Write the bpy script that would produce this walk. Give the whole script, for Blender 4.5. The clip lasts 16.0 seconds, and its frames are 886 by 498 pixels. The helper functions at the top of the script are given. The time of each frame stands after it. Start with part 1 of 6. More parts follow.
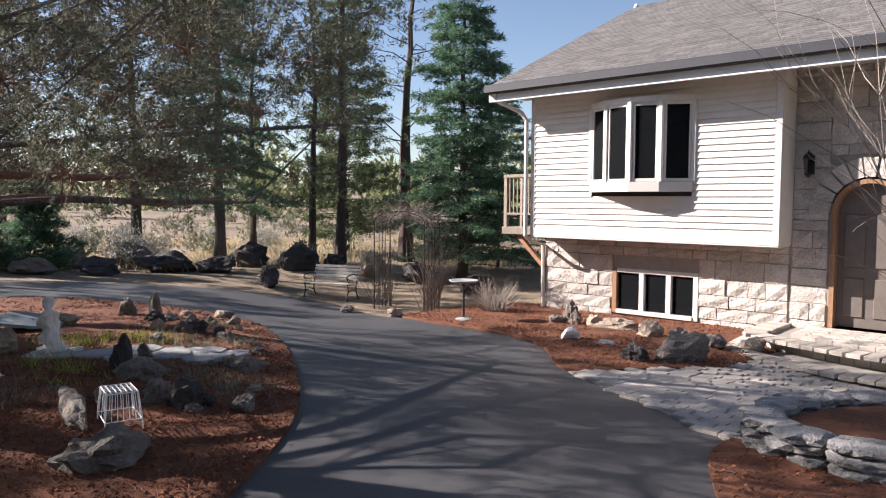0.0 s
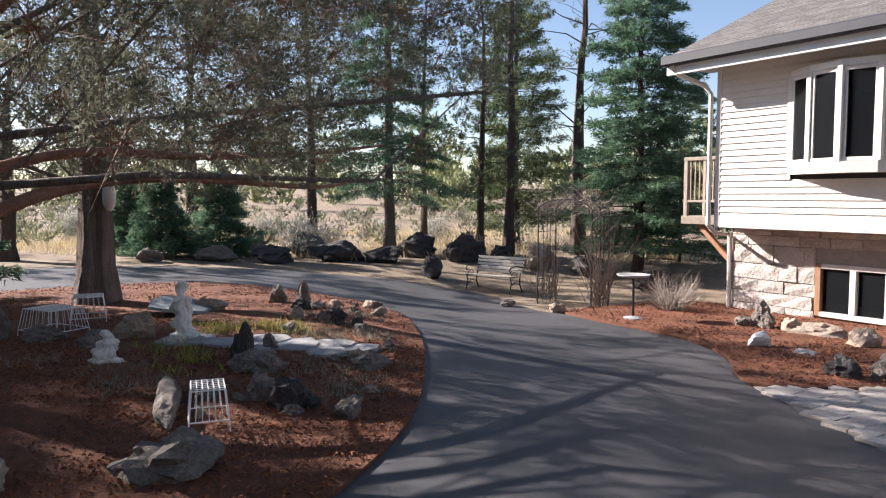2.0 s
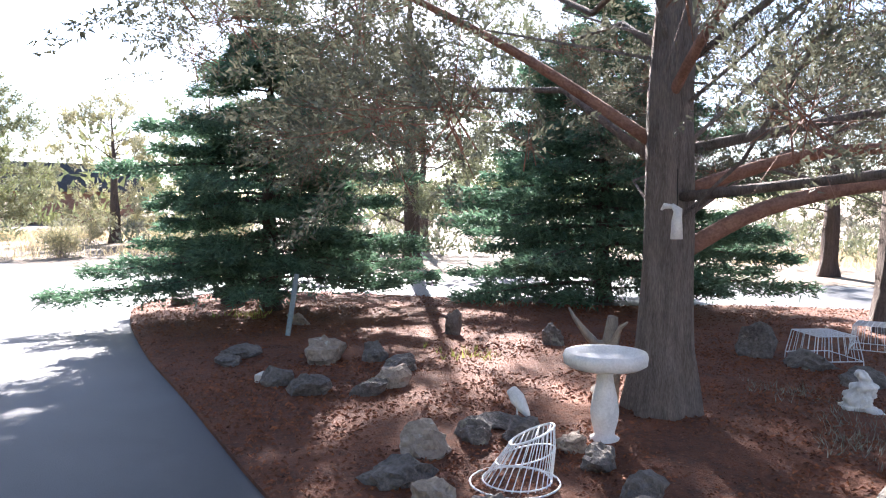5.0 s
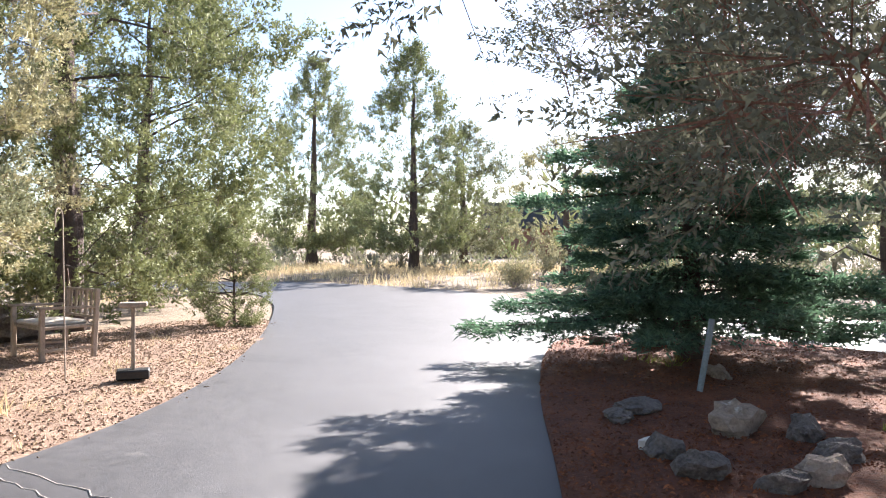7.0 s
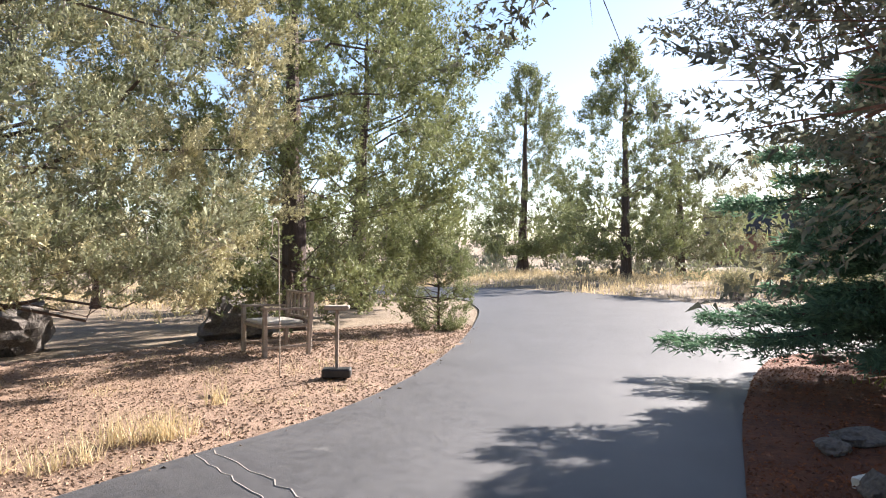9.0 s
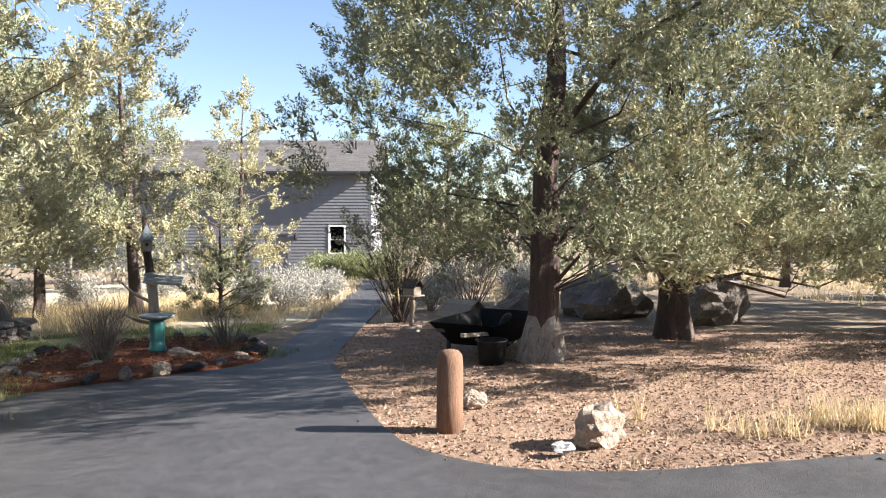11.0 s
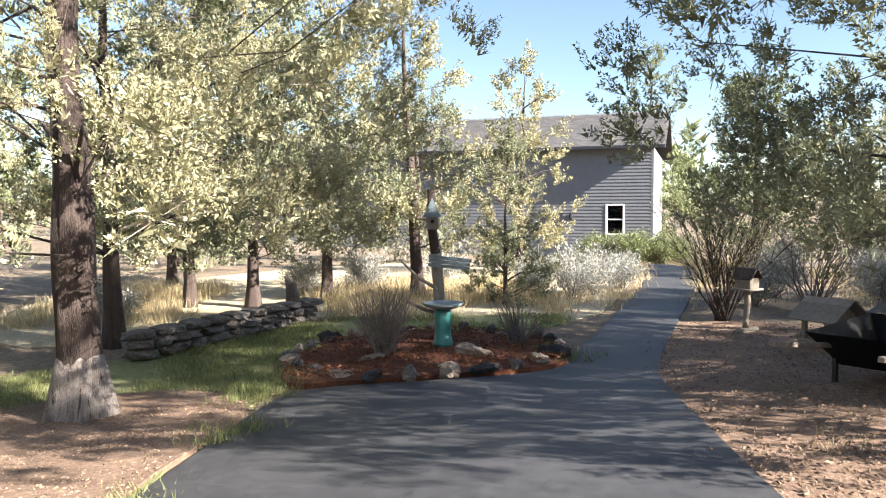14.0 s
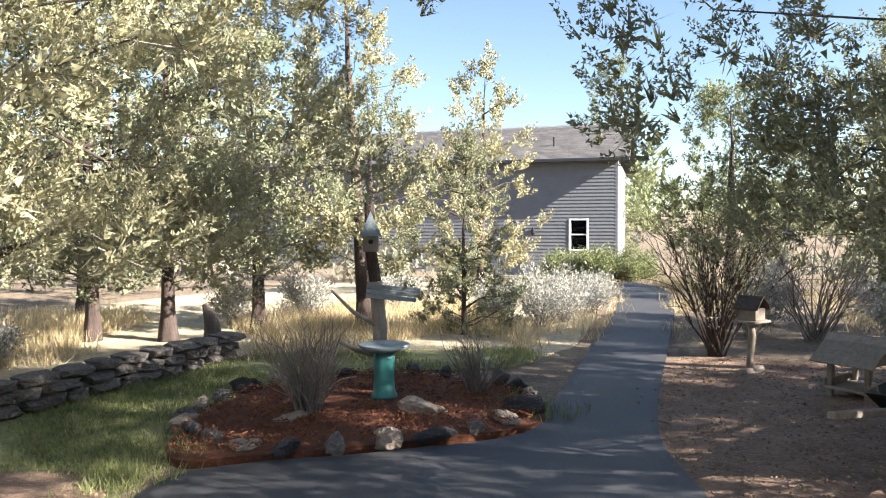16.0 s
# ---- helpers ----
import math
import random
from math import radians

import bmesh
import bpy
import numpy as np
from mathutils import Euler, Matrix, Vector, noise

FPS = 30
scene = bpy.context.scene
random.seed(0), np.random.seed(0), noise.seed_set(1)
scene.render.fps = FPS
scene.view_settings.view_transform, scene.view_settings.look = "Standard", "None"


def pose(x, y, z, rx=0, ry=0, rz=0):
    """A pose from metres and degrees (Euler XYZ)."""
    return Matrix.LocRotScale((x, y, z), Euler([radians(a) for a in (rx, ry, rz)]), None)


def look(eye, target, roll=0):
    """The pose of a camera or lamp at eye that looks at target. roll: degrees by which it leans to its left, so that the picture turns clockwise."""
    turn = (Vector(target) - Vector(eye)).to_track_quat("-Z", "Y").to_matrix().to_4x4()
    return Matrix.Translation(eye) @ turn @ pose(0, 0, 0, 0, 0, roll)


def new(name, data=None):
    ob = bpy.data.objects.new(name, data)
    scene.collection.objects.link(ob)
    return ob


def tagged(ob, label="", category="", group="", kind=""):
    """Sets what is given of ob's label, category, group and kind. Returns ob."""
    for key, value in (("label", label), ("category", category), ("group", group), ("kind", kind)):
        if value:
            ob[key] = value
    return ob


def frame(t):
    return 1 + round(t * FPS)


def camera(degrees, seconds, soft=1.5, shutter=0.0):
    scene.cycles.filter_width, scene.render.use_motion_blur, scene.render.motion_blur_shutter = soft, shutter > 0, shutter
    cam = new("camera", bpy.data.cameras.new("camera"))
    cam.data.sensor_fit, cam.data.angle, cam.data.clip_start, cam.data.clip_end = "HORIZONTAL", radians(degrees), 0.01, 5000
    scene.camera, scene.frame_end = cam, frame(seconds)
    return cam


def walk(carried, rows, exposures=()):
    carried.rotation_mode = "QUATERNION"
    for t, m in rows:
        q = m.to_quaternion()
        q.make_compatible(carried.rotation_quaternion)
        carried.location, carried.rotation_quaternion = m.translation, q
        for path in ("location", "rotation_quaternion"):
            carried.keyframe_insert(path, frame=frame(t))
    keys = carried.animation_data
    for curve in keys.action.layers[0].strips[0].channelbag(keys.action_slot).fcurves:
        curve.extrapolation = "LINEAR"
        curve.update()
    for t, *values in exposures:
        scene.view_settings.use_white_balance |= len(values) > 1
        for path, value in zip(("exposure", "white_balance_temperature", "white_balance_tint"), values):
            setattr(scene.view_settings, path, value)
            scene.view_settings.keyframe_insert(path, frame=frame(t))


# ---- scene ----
cam = camera(62.0, 16.0, soft=1.1)
PATH = [
    (0.0, -1.038, -2.714, 1.650, -18.30, -3.60, -0.30),
    (0.5, -0.957, -2.580, 1.628, -13.99, -3.89, -0.30),
    (1.0, -0.814, -2.361, 1.610, -10.21, -4.10, -0.23),
    (1.5, -0.662, -2.120, 1.562, -7.56, -4.10, -0.08),
    (2.0, -0.476, -1.842, 1.521, -4.31, -4.11, 0.03),
    (2.5, -0.373, -1.570, 1.487, 1.50, -4.18, 0.06),
    (3.0, -0.307, -1.342, 1.498, 10.44, -4.20, 0.08),
    (3.5, -0.231, -1.163, 1.481, 20.58, -4.29, -0.05),
    (4.0, -0.175, -1.004, 1.472, 32.43, -4.44, -0.09),
    (4.5, -0.240, -0.838, 1.455, 44.64, -3.75, -0.14),
    (5.0, -0.350, -0.683, 1.466, 55.81, -2.90, -0.20),
    (5.2, -0.399, -0.631, 1.469, 60.08, -2.60, -0.19),
    (7.3, -1.092, 0.082, 1.456, 92.48, -0.09, -0.16),
    (7.5, -1.112, 0.113, 1.458, 93.45, 0.00, -0.18),
    (8.0, -1.158, 0.189, 1.465, 97.03, 0.07, -0.12),
    (8.5, -1.174, 0.247, 1.464, 101.16, 0.17, -0.17),
    (9.0, -1.164, 0.249, 1.462, 106.86, 0.17, -0.16),
    (9.5, -1.129, 0.224, 1.456, 117.86, 0.03, -0.06),
    (10.0, -1.110, 0.182, 1.436, 131.84, 0.03, 0.12),
    (10.2, -1.103, 0.176, 1.430, 138.05, 0.03, 0.22),
    (12.3, -1.089, -0.364, 1.418, 172.77, -2.73, 0.03),
    (12.5, -1.089, -0.514, 1.398, 174.60, -2.91, 0.07),
    (13.0, -1.102, -0.945, 1.398, 177.74, -3.02, 0.17),
    (13.5, -1.044, -1.429, 1.371, 177.68, -3.08, 0.08),
    (14.0, -1.049, -1.887, 1.357, 177.01, -2.89, 0.11),
    (14.5, -1.100, -2.329, 1.373, 176.28, -2.74, 0.16),
    (15.0, -1.133, -2.758, 1.372, 175.72, -2.52, 0.12),
    (15.5, -1.203, -3.131, 1.383, 174.91, -2.07, 0.13),
    (16.0, -1.311, -3.528, 1.386, 173.97, -1.78, 0.18),
]
walk(cam, [(r[0], pose(r[1], r[2], r[3], 90 + r[5], r[6], r[4])) for r in PATH],
     exposures=[(0.0, 1.45, 6500, 17), (2.5, 1.85, 6500, 17), (3.0, 2.2, 6400, 17), (3.5, 2.6, 6300, 17), (4.0, 2.8, 6100, 17), (5.2, 2.9, 6100, 17), (7.3, 2.35, 6400, 16), (9.0, 2.1, 6500, 15), (10.2, 2.1, 6500, 14), (12.3, 2.25, 6500, 11), (16.0, 2.25, 6500, 11)])

# ---------------------------------------------------------------- light
SUN_YAW, SUN_EL = 60.0, 29.0
sun_from = Vector((-math.sin(radians(SUN_YAW)) * math.cos(radians(SUN_EL)), math.cos(radians(SUN_YAW)) * math.cos(radians(SUN_EL)), math.sin(radians(SUN_EL))))
world = bpy.data.worlds.new("sky")
scene.world = world
world.use_nodes = True
wn = world.node_tree
sky = wn.nodes.new("ShaderNodeTexSky")
sky.sky_type, sky.sun_disc = "NISHITA", False
sky.sun_elevation, sky.sun_rotation = radians(SUN_EL), radians(-SUN_YAW)
sky.air_density, sky.dust_density, sky.altitude = 1.0, 0.9, 1000
wn.nodes["Background"].inputs[1].default_value = 0.058
wn.links.new(sky.outputs[0], wn.nodes["Background"].inputs[0])
sun = new("sun", bpy.data.lights.new("sun", "SUN"))
sun.data.energy, sun.data.angle, sun.data.color = 5.0, radians(0.55), (1.0, 0.94, 0.85)
sun.matrix_world = look(sun_from * 50, (0, 0, 0))

# ---------------------------------------------------------------- materials
def surf(name, low, high, scale=6.0, rough=0.85, bump=0.3, bscale=40.0, spots=None, spot_at=0.62, spot_scale=3.0, vary=0.0, island=False,
         metal=0.0, stretch=(1, 1, 1), cells=0.0, through_light=0.0, depth=0.01, local=False):
    """A procedural surface: a wide and a fine mottling of two colours, spots of a third, relief, and piece-to-piece variation."""
    m = bpy.data.materials.new(name)
    m.use_nodes = True
    nt = m.node_tree
    nd, lk = nt.nodes, nt.links
    b = nd["Principled BSDF"]
    b.inputs["Roughness"].default_value, b.inputs["Metallic"].default_value = rough, metal
    co = nd.new("ShaderNodeTexCoord")
    mp = nd.new("ShaderNodeMapping")
    mp.inputs["Scale"].default_value = stretch
    if local:
        lk.new(co.outputs["Object"], mp.inputs[0])
    else:
        geo = nd.new("ShaderNodeNewGeometry")
        lk.new(geo.outputs["Position"], mp.inputs[0])
    def tex(sc, detail=4.0):
        n = nd.new("ShaderNodeTexNoise")
        n.inputs["Scale"].default_value, n.inputs["Detail"].default_value, n.inputs["Roughness"].default_value = sc, detail, 0.62
        lk.new(mp.outputs[0], n.inputs["Vector"])
        return n
    def mixc(fac, a, c):
        x = nd.new("ShaderNodeMix")
        x.data_type = "RGBA"
        for src, i in ((fac, 0), (a, 6), (c, 7)):
            if isinstance(src, (int, float)):
                x.inputs[i].default_value = src
            elif isinstance(src, tuple):
                x.inputs[i].default_value = (*src, 1)
            else:
                lk.new(src, x.inputs[i])
        return x.outputs[2]
    def span(src, lo, hi):
        r = nd.new("ShaderNodeMapRange")
        r.inputs[1].default_value, r.inputs[2].default_value = lo, hi
        lk.new(src, r.inputs[0])
        return r.outputs[0]
    wide, fine = tex(scale), tex(scale * 9)
    add = nd.new("ShaderNodeMath")
    add.operation = "MULTIPLY_ADD"
    add.inputs[1].default_value, add.inputs[2].default_value = 0.55, 0.0
    lk.new(fine.outputs[0], add.inputs[0])
    add2 = nd.new("ShaderNodeMath")
    add2.operation = "MULTIPLY_ADD"
    add2.inputs[1].default_value = 0.45
    lk.new(wide.outputs[0], add2.inputs[0])
    lk.new(add.outputs[0], add2.inputs[2])
    col = mixc(span(add2.outputs[0], 0.36, 0.64), low, high)
    if spots:
        sp = tex(spot_scale, 6.0)
        col = mixc(span(sp.outputs[0], spot_at, spot_at + 0.08), col, spots)
    if vary:
        if island:
            g2 = nd.new("ShaderNodeNewGeometry")
            rnd = g2.outputs["Random Per Island"]
        else:
            rnd = nd.new("ShaderNodeObjectInfo").outputs["Random"]
        hs = nd.new("ShaderNodeHueSaturation")
        lk.new(span(rnd, 0, 1), hs.inputs["Fac"])
        hs.inputs["Fac"].default_value = 1
        val = nd.new("ShaderNodeMapRange")
        val.inputs[3].default_value, val.inputs[4].default_value = 1 - vary, 1 + vary
        lk.new(rnd, val.inputs[0])
        nt.links.remove(hs.inputs["Fac"].links[0])
        lk.new(val.outputs[0], hs.inputs["Value"])
        lk.new(col, hs.inputs["Color"])
        col = hs.outputs[0]
    lk.new(col, b.inputs["Base Color"])
    rr = nd.new("ShaderNodeMapRange")
    rr.inputs[3].default_value, rr.inputs[4].default_value = max(0.05, rough - 0.1), min(1.0, rough + 0.1)
    lk.new(fine.outputs[0], rr.inputs[0])
    lk.new(rr.outputs[0], b.inputs["Roughness"])
    if bump:
        bp = nd.new("ShaderNodeBump")
        bp.inputs["Strength"].default_value, bp.inputs["Distance"].default_value = bump, depth
        if cells:
            v = nd.new("ShaderNodeTexVoronoi")
            v.inputs["Scale"].default_value = cells
            lk.new(mp.outputs[0], v.inputs["Vector"])
            lk.new(v.outputs["Distance"], bp.inputs["Height"])
        else:
            lk.new(tex(bscale, 6.0).outputs[0], bp.inputs["Height"])
        lk.new(bp.outputs[0], b.inputs["Normal"])
    if through_light:
        tr = nd.new("ShaderNodeBsdfTranslucent")
        lk.new(col, tr.inputs[0])
        ms = nd.new("ShaderNodeMixShader")
        ms.inputs[0].default_value = through_light
        lk.new(b.outputs[0], ms.inputs[1])
        lk.new(tr.outputs[0], ms.inputs[2])
        lk.new(ms.outputs[0], nd["Material Output"].inputs[0])
    return m


def glass_like(name, tint, rough=0.03, clear=0.55):
    m = bpy.data.materials.new(name)
    m.use_nodes = True
    nt = m.node_tree
    b = nt.nodes["Principled BSDF"]
    b.inputs["Base Color"].default_value = (*tint, 1)
    b.inputs["Roughness"].default_value = rough
    b.inputs["IOR"].default_value = 1.25
    b.inputs["Specular IOR Level"].default_value = 0.2
    t = nt.nodes.new("ShaderNodeBsdfTransparent")
    x = nt.nodes.new("ShaderNodeMixShader")
    x.inputs[0].default_value = clear
    nt.links.new(b.outputs[0], x.inputs[1])
    nt.links.new(t.outputs[0], x.inputs[2])
    nt.links.new(x.outputs[0], nt.nodes["Material Output"].inputs[0])
    return m


ASPHALT = surf("asphalt", (0.040, 0.040, 0.044), (0.073, 0.072, 0.077), 1.1, 0.58, 0.7, 160, spots=(0.12, 0.118, 0.115), spot_at=0.67, spot_scale=3.1, depth=0.006)
DUFF = surf("dry ground", (0.125, 0.088, 0.06), (0.30, 0.23, 0.155), 1.6, 0.95, 0.9, 45, spots=(0.42, 0.34, 0.25), spot_at=0.60, spot_scale=24, depth=0.03)
MULCH = surf("bark mulch", (0.085, 0.028, 0.014), (0.22, 0.075, 0.032), 2.2, 0.95, 1.0, 60, spots=(0.30, 0.13, 0.06), spot_at=0.6, spot_scale=40, depth=0.03)
CHIP = surf("bark chips", (0.10, 0.032, 0.015), (0.27, 0.095, 0.04), 5, 0.9, 0.4, 80, vary=0.55, island=True)
CHIP_DRY = surf("dry needle litter", (0.135, 0.085, 0.055), (0.34, 0.24, 0.165), 5, 0.9, 0.4, 80, vary=0.5, island=True)
STRAW = surf("dry grass", (0.42, 0.33, 0.19), (0.70, 0.58, 0.36), 3, 0.8, 0.0, vary=0.35, island=True, through_light=0.3)
LAWN = surf("lawn grass", (0.15, 0.175, 0.065), (0.34, 0.35, 0.15), 2, 0.75, 0.0, vary=0.4, island=True, through_light=0.35)
SAGE = surf("silver sagebrush", (0.30, 0.30, 0.27), (0.52, 0.51, 0.46), 4, 0.85, 0.0, vary=0.4, island=True, through_light=0.25)
JUN_GREEN = surf("juniper foliage", (0.13, 0.155, 0.07), (0.29, 0.31, 0.145), 3.2, 0.8, 0.0, vary=0.22, island=True, through_light=0.2)
JUN_GREY = surf("grey juniper foliage", (0.145, 0.16, 0.092), (0.32, 0.33, 0.20), 3.2, 0.8, 0.0, vary=0.22, island=True, through_light=0.2)
# darker copy of the grey juniper: the island crowns' shade is in the colour
JUN_SHADE = surf("grey juniper foliage darkened for shade", (0.10, 0.105, 0.072), (0.22, 0.22, 0.155), 3.2, 0.8, 0.0, vary=0.22, island=True, through_light=0.2)
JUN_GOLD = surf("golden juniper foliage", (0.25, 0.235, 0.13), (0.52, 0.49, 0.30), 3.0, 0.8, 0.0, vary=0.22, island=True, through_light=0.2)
SPRUCE = surf("spruce needles", (0.06, 0.125, 0.08), (0.15, 0.25, 0.15), 1.5, 0.7, 0.0, vary=0.4, island=True, through_light=0.38)
PINE = surf("pine needles", (0.09, 0.125, 0.06), (0.20, 0.25, 0.12), 1.5, 0.75, 0.0, vary=0.4, island=True, through_light=0.18)
BARK = surf("shaggy bark", (0.10, 0.08, 0.07), (0.31, 0.26, 0.23), 5, 0.95, 1.0, 30, spots=(0.34, 0.28, 0.24), spot_at=0.63, spot_scale=7, stretch=(4, 4, 0.5), depth=0.04)
BARK_DARK = surf("dark bark", (0.05, 0.035, 0.03), (0.14, 0.10, 0.085), 6, 0.95, 1.0, 35, stretch=(3, 3, 0.7), depth=0.03)
BARK_PALE = surf("pale stripped bark", (0.24, 0.19, 0.165), (0.62, 0.55, 0.50), 5, 0.95, 1.0, 30, spots=(0.12, 0.085, 0.07), spot_at=0.58, spot_scale=6, stretch=(4, 4, 0.6), depth=0.04)
POST_WOOD = surf("weathered brown post wood", (0.10, 0.055, 0.035), (0.24, 0.135, 0.085), 4, 0.9, 0.7, 40, stretch=(5, 5, 0.5), depth=0.01)
BARK_RED = surf("reddish limb bark", (0.16, 0.075, 0.05), (0.34, 0.19, 0.14), 7, 0.95, 0.8, 40, depth=0.02)
TWIG = surf("grey twigs", (0.17, 0.14, 0.12), (0.36, 0.31, 0.27), 9, 0.9, 0.0, vary=0.3, island=True)
LAVA = surf("lava rock", (0.10, 0.085, 0.075), (0.27, 0.235, 0.21), 4, 0.95, 1.0, 30, spots=(0.36, 0.34, 0.27), spot_at=0.62, spot_scale=6, depth=0.05)
LAVA_DARK = surf("dark lava rock", (0.028, 0.026, 0.028), (0.09, 0.08, 0.078), 5, 0.95, 1.0, 30, spots=(0.2, 0.19, 0.16), spot_at=0.68, spot_scale=6, depth=0.05)
ROCK_TAN = surf("tan field stone", (0.22, 0.17, 0.13), (0.42, 0.34, 0.27), 4, 0.92, 0.8, 25, spots=(0.5, 0.47, 0.42), spot_at=0.64, spot_scale=7, depth=0.04)
FLAG = surf("flagstone", (0.22, 0.22, 0.225), (0.38, 0.38, 0.385), 4, 0.85, 0.5, 30, depth=0.01)
WHITE_STONE = surf("white concrete", (0.60, 0.58, 0.55), (0.80, 0.78, 0.75), 9, 0.85, 0.6, 60, spots=(0.42, 0.40, 0.37), spot_at=0.68, spot_scale=12, depth=0.006)
WHITE_WIRE = surf("white coated wire", (0.72, 0.72, 0.73), (0.85, 0.85, 0.86), 12, 0.5, 0.0)
PALE_WOOD = surf("weathered slats", (0.46, 0.42, 0.37), (0.68, 0.64, 0.58), 8, 0.8, 0.4, 60, stretch=(1, 6, 6), vary=0.15)
GREY_WOOD = surf("grey weathered wood", (0.20, 0.16, 0.125), (0.40, 0.34, 0.28), 8, 0.85, 0.6, 50, stretch=(3, 3, 1), vary=0.2, depth=0.006)
RED_WOOD = surf("reddish timber", (0.22, 0.10, 0.055), (0.40, 0.21, 0.12), 6, 0.8, 0.4, 50)
BLACK_IRON = surf("black iron", (0.012, 0.012, 0.013), (0.035, 0.034, 0.034), 20, 0.55, 0.2, 90, metal=0.4)
SIDING = surf("painted lap siding", (0.60, 0.56, 0.52), (0.69, 0.65, 0.60), 2.5, 0.6, 0.15, 90, vary=0.03)
SIDING_GREY = surf("slate grey lap siding", (0.145, 0.15, 0.165), (0.185, 0.19, 0.205), 2.5, 0.7, 0.15, 60, vary=0.05)
TRIM = surf("pale trim paint", (0.58, 0.55, 0.52), (0.66, 0.63, 0.60), 5, 0.55, 0.1, 80)
WHITE_TRIM = surf("white trim paint", (0.74, 0.74, 0.74), (0.82, 0.82, 0.82), 5, 0.5, 0.1, 80)
GUTTER = surf("dark gutter", (0.022, 0.024, 0.032), (0.035, 0.037, 0.048), 5, 0.65, 0.0)
SHINGLE = surf("asphalt shingles", (0.085, 0.08, 0.078), (0.16, 0.15, 0.148), 5, 0.95, 0.7, 120, vary=0.22, island=True, depth=0.006)
STONE = surf("pale ashlar stone", (0.36, 0.32, 0.29), (0.56, 0.51, 0.47), 3.5, 0.92, 1.0, 18, spots=(0.30, 0.24, 0.20), spot_at=0.66, spot_scale=4, vary=0.16, depth=0.03)
MORTAR = surf("grey mortar", (0.24, 0.22, 0.20), (0.34, 0.31, 0.28), 9, 0.95, 0.6, 60)
PAVER = surf("concrete pavers", (0.34, 0.30, 0.265), (0.52, 0.47, 0.42), 5, 0.9, 0.6, 70, vary=0.2, depth=0.006)
DOOR_BROWN = surf("brown door paint", (0.115, 0.095, 0.085), (0.16, 0.135, 0.12), 5, 0.5, 0.2, 60)
WOOD_TRIM = surf("stained wood trim", (0.20, 0.105, 0.055), (0.36, 0.20, 0.11), 8, 0.6, 0.3, 40, stretch=(3, 3, 1))
# near-black, so the shade of unlit rooms is in the wall colour
DARK_ROOM = surf("interior darkened for shade", (0.03, 0.027, 0.025), (0.05, 0.045, 0.042), 3, 0.9, 0.0)
GLASS = glass_like("window glass", (0.02, 0.022, 0.025), clear=0.7)
TEAL = surf("teal glaze", (0.03, 0.17, 0.17), (0.07, 0.29, 0.27), 8, 0.35, 0.2, 50, spots=(0.12, 0.10, 0.08), spot_at=0.7, spot_scale=9)
SLATE_BLUE = surf("blue-grey slate", (0.16, 0.20, 0.22), (0.27, 0.32, 0.34), 6, 0.8, 0.3, 40)
SUCCULENT = surf("green shoots", (0.16, 0.18, 0.04), (0.40, 0.38, 0.09), 5, 0.6, 0.0, vary=0.35, island=True, through_light=0.3)
SCRUB = surf("dull sagebrush", (0.17, 0.165, 0.12), (0.34, 0.32, 0.25), 0.8, 0.9, 0.0, vary=0.35, island=True, through_light=0.2)

# ---------------------------------------------------------------- the lie of the land
LAND = ((2.9, 12.7, -.74), (3.5, 9.7, -.49), (3.0, 2.2, -.28), (-3.2, 2.4, .13), (-3.4, 3.0, .20), (-9.3, 2.7, .21), (-8.2, 2.6, .15), (-5.4, 1.3, .17),
        (-4.7, -1.8, .28), (-8.2, -3.0, .13), (-14.9, -3.2, .04), (-10.0, 1.3, .06), (-3.2, -4.7, .02), (-5.2, -6.6, .07), (-1.4, -10.0, -.15),
        (1.8, -8.4, -.45), (-.3, -9.3, -.33), (-2.2, -9.2, -.2), (-35.4, -1.5, .22), (-12.7, -35.9, -.95), (-2.5, 5.6, .1), (-4.5, 8.6, .03),
        (-0.5, 22.0, -.3), (-9.9, 17.0, -.05), (-1.0, -2.5, .05), (0.0, 2.0, .05), (7.0, 10.5, -.56), (6.8, 4.3, -.63), (8.2, 7.6, -.52), (9.0, 3.5, -.66), (4.4, 5.6, -.33))


def land(x, y):
    a = b = 0.0
    for px, py, pz in LAND:
        w = 1.0 / ((px - x) ** 2 + (py - y) ** 2 + 2.5) ** 1.6
        a += w * pz
        b += w
    far = max(0.0, math.hypot(x, y) - 45.0)
    return a / (b + 2e-6) + 0.02 * far * min(1, far / 60)


def smooth_loop(pts, n=6):
    """A closed curve through the points."""
    out = []
    k = len(pts)
    for i in range(k):
        p0, p1, p2, p3 = (Vector(pts[(i + j - 1) % k]) for j in range(4))
        for s in range(n):
            t = s / n
            out.append(0.5 * ((2 * p1) + (p2 - p0) * t + (2 * p0 - 5 * p1 + 4 * p2 - p3) * t * t + (3 * p1 - p0 - 3 * p2 + p3) * t ** 3))
    return out


def inside(x, y, loop):
    hit, k = False, len(loop)
    for i in range(k):
        (x1, y1), (x2, y2) = loop[i], loop[i - 1]
        if (y1 > y) != (y2 > y) and x < (x2 - x1) * (y - y1) / (y2 - y1) + x1:
            hit = not hit
    return hit


def part(name, bm, material, parent=None, label="", smooth=False, m=None):
    """Links a bmesh as one mesh object, under a thing where one is given."""
    me = bpy.data.meshes.new(name)
    if smooth:
        for f in bm.faces:
            f.smooth = True
    bm.to_mesh(me)
    bm.free()
    me.materials.append(material)
    ob = new(name, me)
    if m is not None:
        ob.matrix_basis = m
    if parent is not None:
        ob.parent = parent
    if label:
        ob["label"] = label
    return ob


